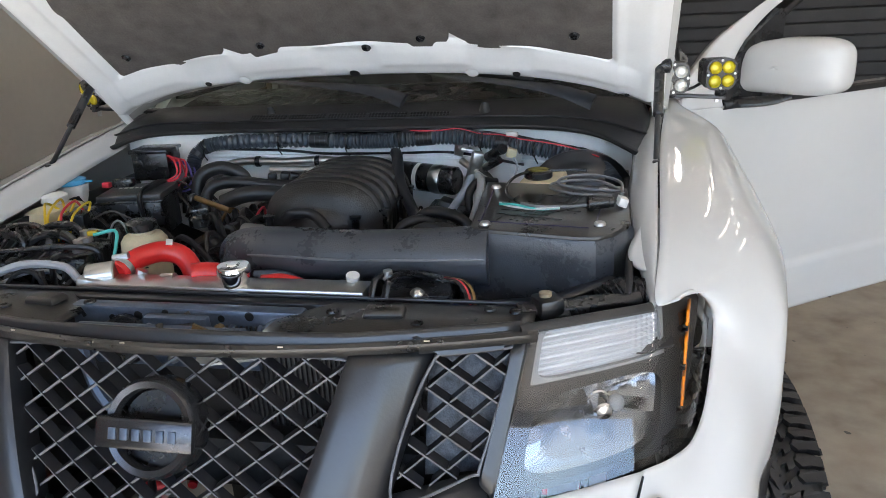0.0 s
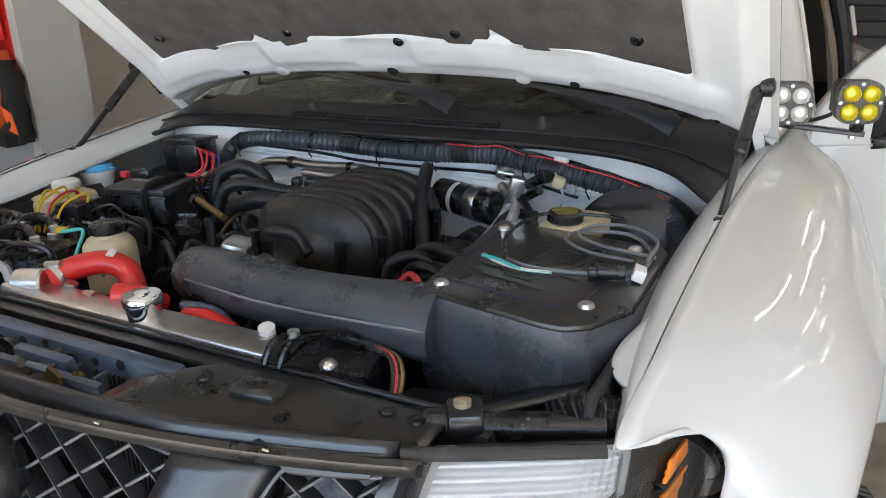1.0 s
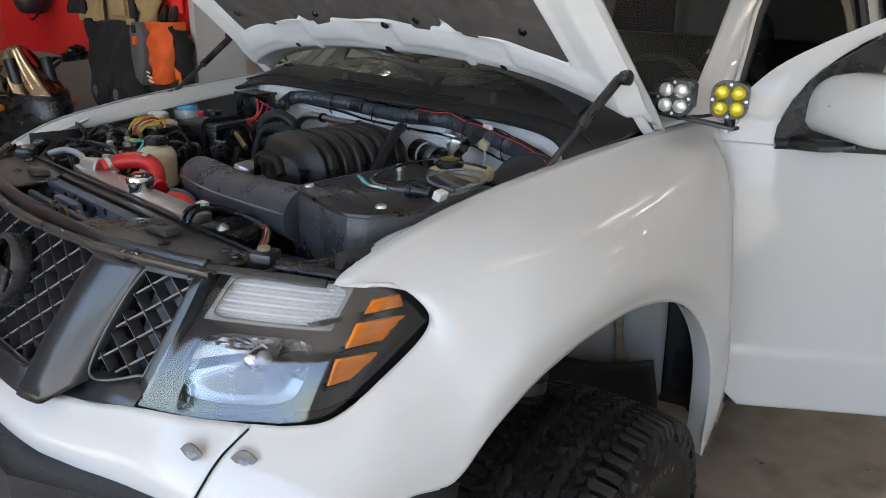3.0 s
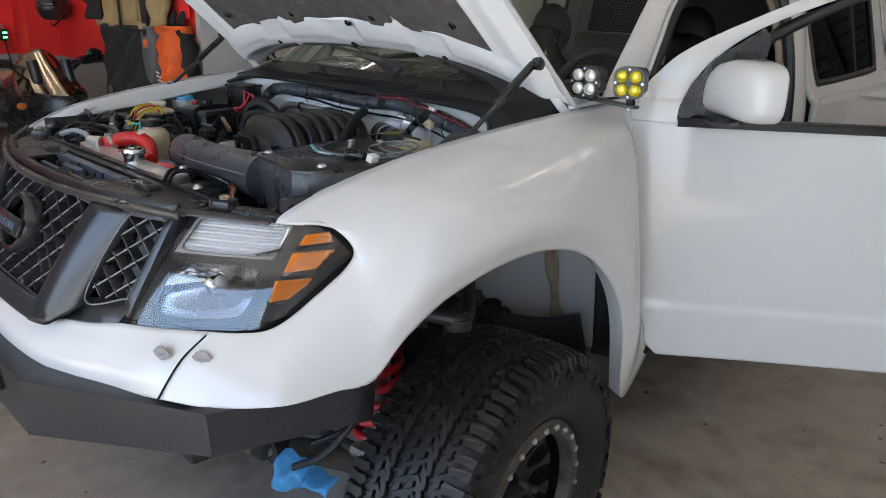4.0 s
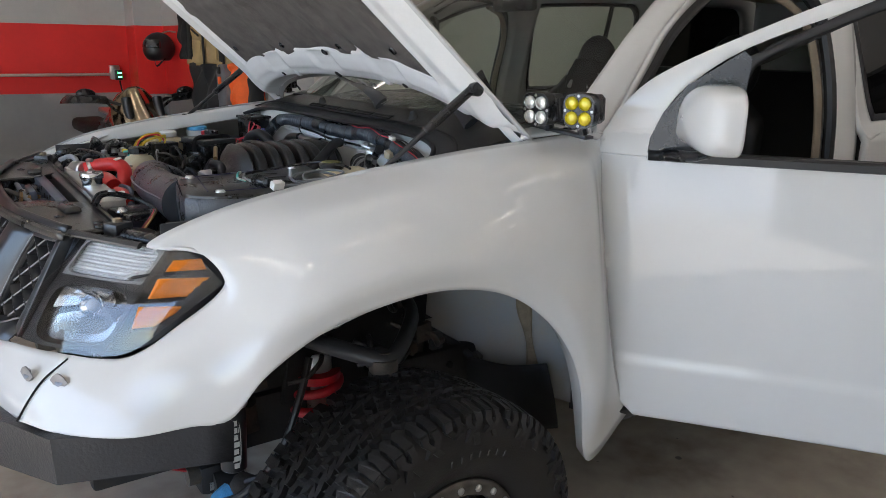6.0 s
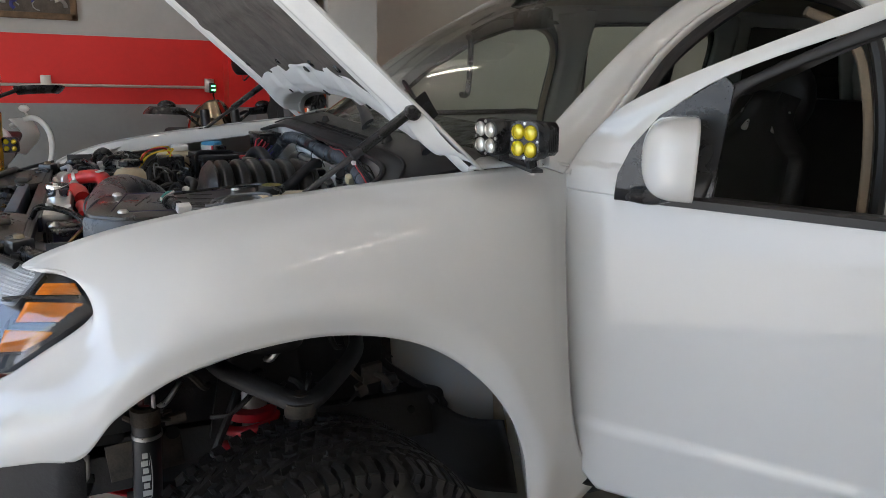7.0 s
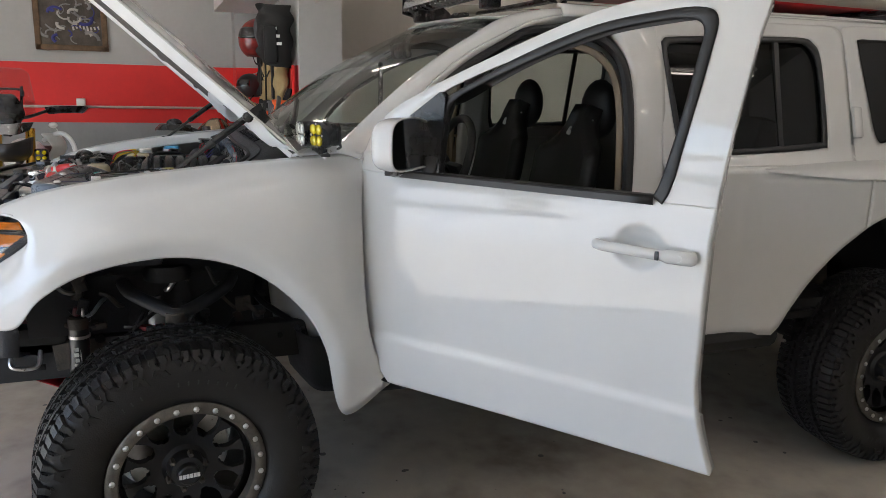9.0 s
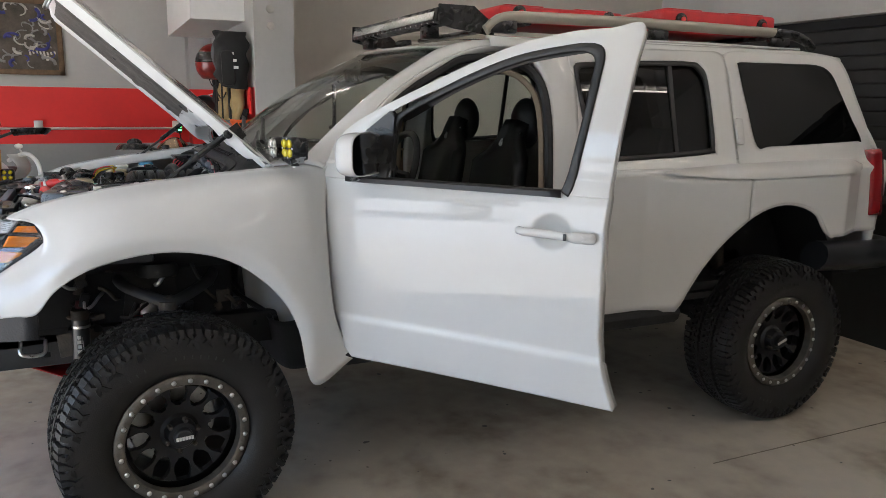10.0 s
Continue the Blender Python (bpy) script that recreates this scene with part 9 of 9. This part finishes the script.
        for y in (-1, 1):
            part("crash_bar", tube(T([(.30, .16 * y, bz - .22), (.44, .30 * y, bz - .16), (.46, .38 * y, bz - .25), (.44, .37 * y, bz - .42), (.40, .28 * y, bz - .52), (.30, .18 * y, bz - .50)]), .016, 10, 40), white, ob, "white tubular crash bar")
            part("side_panel", loft([[tuple(p) for p in T([(.50, .18 * y, bz - .16), (.34, .26 * y, bz - .16), (.10, .22 * y, bz - .14)])], [tuple(p) for p in T([(.46, .24 * y, bz - .26), (.30, .31 * y, bz - .28), (.08, .25 * y, bz - .26)])], [tuple(p) for p in T([(.42, .17 * y, bz - .36), (.28, .22 * y, bz - .40), (.08, .2 * y, bz - .40)])]], 12, 10), white, ob, "white side fairing", solid=.008)
            lp = part("fog_lamp", box(P(.52, .175 * y, bz - .31), (.05, .09, .09), (0, 0, yaw), bevel=.012), PLASTIC, ob, "black fog lamp with yellow lenses")
            for i in (-1, 1):
                for j in (-1, 1):
                    part("lens", ball(tuple(P(.548, .175 * y + .02 * i, bz - .31 + .02 * j)), .016, squash=(1, 1, 1), seg=10), YELLOWLENS, lp)
        part("radiator", box(P(.42, 0, .66), (.05, .34, .30), (0, 0, yaw), bevel=.01), CHASSIS, ob)
    else:
        bronze = material("bronze_screen", (.34, .27, .18), .07, metal=1.0, var=.15, coat=.6)
        rows = []
        for v in np.linspace(0, 1, 16):
            w = .185 * (1 - .50 * v ** 2.2)
            rows.append([P(.66 - .30 * v - 5.0 * (u * w) ** 2 + .020 * math.cos(u * 9.4) * (1 - .5 * v), u * w * 1.15, bz - .14 + .27 * v - .055 * u * u * v) for u in np.linspace(-1, 1, 26)])
        part("wind_screen", grid(rows), bronze, ob, "bronze mirrored double-bubble wind screen", angle=80, solid=.005)
        part("fairing", loft([[tuple(p) for p in T([(.30, -.24, bz - .10), (.62, -.14, bz - .12), (.74, 0, bz - .13), (.62, .14, bz - .12), (.30, .24, bz - .10)])], [tuple(p) for p in T([(.30, -.26, bz - .26), (.64, -.14, bz - .28), (.76, 0, bz - .29), (.64, .14, bz - .28), (.30, .26, bz - .26)])], [tuple(p) for p in T([(.30, -.20, bz - .45), (.56, -.10, bz - .45), (.62, 0, bz - .45), (.56, .10, bz - .45), (.30, .20, bz - .45)])]], 22, 10), PLASTIC, ob, "black fairing", solid=.008)
        for y in (-1, 1):
            part("mirror_stem", tube(T([(.40, .16 * y, bz - .02), (.42, .24 * y, bz + .05), (.40, .30 * y, bz + .08)]), .010, 8, 16), PLASTIC, ob)
            part("mirror", ball(tuple(P(.40, .34 * y, bz + .09)), .06, squash=(.4, 1, .6), seg=14), PLASTIC, ob)
        part("red_hose", tube(T([(.2, .1, bz - .05), (.15, .16, bz + .02), (.08, .12, bz - .04)]), .014, 8, 20), REDHOSE, ob)
        part("tail_plate", box(P(-.35, .12, bz - .10), (.30, .18, .03), (0, 6, yaw), bevel=.01), ALU, ob)
    part("tank", ball(tuple(P(.12, 0, .92)), .2, squash=(1.25, .75, .75)), PLASTIC if not tall else MATTWHITE, ob)
    part("seat", box(P(-.38, 0, .88), (.62, .24, .10), (0, 4, yaw), bevel=.04), LEATHER, ob)
    part("engine", box(P(.08, 0, .50), (.46, .30, .38), (0, 0, yaw), bevel=.05), DIRTYSTEEL, ob)
    part("swing_arm", rod(P(-.05, .09, .45), P(-.72, .09, .332), .03, seg=10), DIRTYSTEEL, ob)
    part("frame", tube(T([(.44, 0, .98), (.1, 0, .80), (-.25, 0, .72), (-.55, 0, .84)]), .035, 10, 24), SATIN, ob)
    part("side_stand", rod(P(-.02, .14, .36), P(-.08, .30, .0), .012, seg=8), STEEL, ob)
    return ob


motorcycle((-3.45, -.98, FLOOR_Z), -2, "tall white adventure motorcycle with gold forks", True)
motorcycle((-3.76, .36, FLOOR_Z), 9, "dark sport motorcycle with bronze screen", False)

# rag over the lower arm
rag_rows = []
for f in np.linspace(0, 1, 22):
    hang = .07 * f
    rag_rows.append([(.36 + .24 * g, -.27 - .050 * math.sin(min(1, f * 2) * 1.57) + .018 * math.sin(g * 13 + f * 3) * f, .420 + .016 * g - hang * (1.15 - .60 * g + .28 * math.sin(g * 7.0)) - .005 * math.cos(g * 23)) for g in np.linspace(0, 1, 26)])
single("rag", grid(rag_rows), material("blue_shop_towel", (.06, .24, .46), .85, var=.25, scale=40, bump=.6, bump_scale=300), "blue shop towel draped over the suspension arm", "towel")
jug = thing("bottle", (.55, 4.6, 0), "white plastic jug with a yellow cap behind the vehicle", "bottle")
part("stand", box((.35, 4.65, .48), (.9, .45, .96), bevel=.01), CHASSIS, jug)
part("jug", box((.12, 4.55, 1.10), (.16, .16, .28), bevel=.04), MATTWHITE, jug)
part("cap", rod((.12, 4.55, 1.24), (.12, 4.55, 1.28), .03, seg=16), YELLOWWIRE, jug)
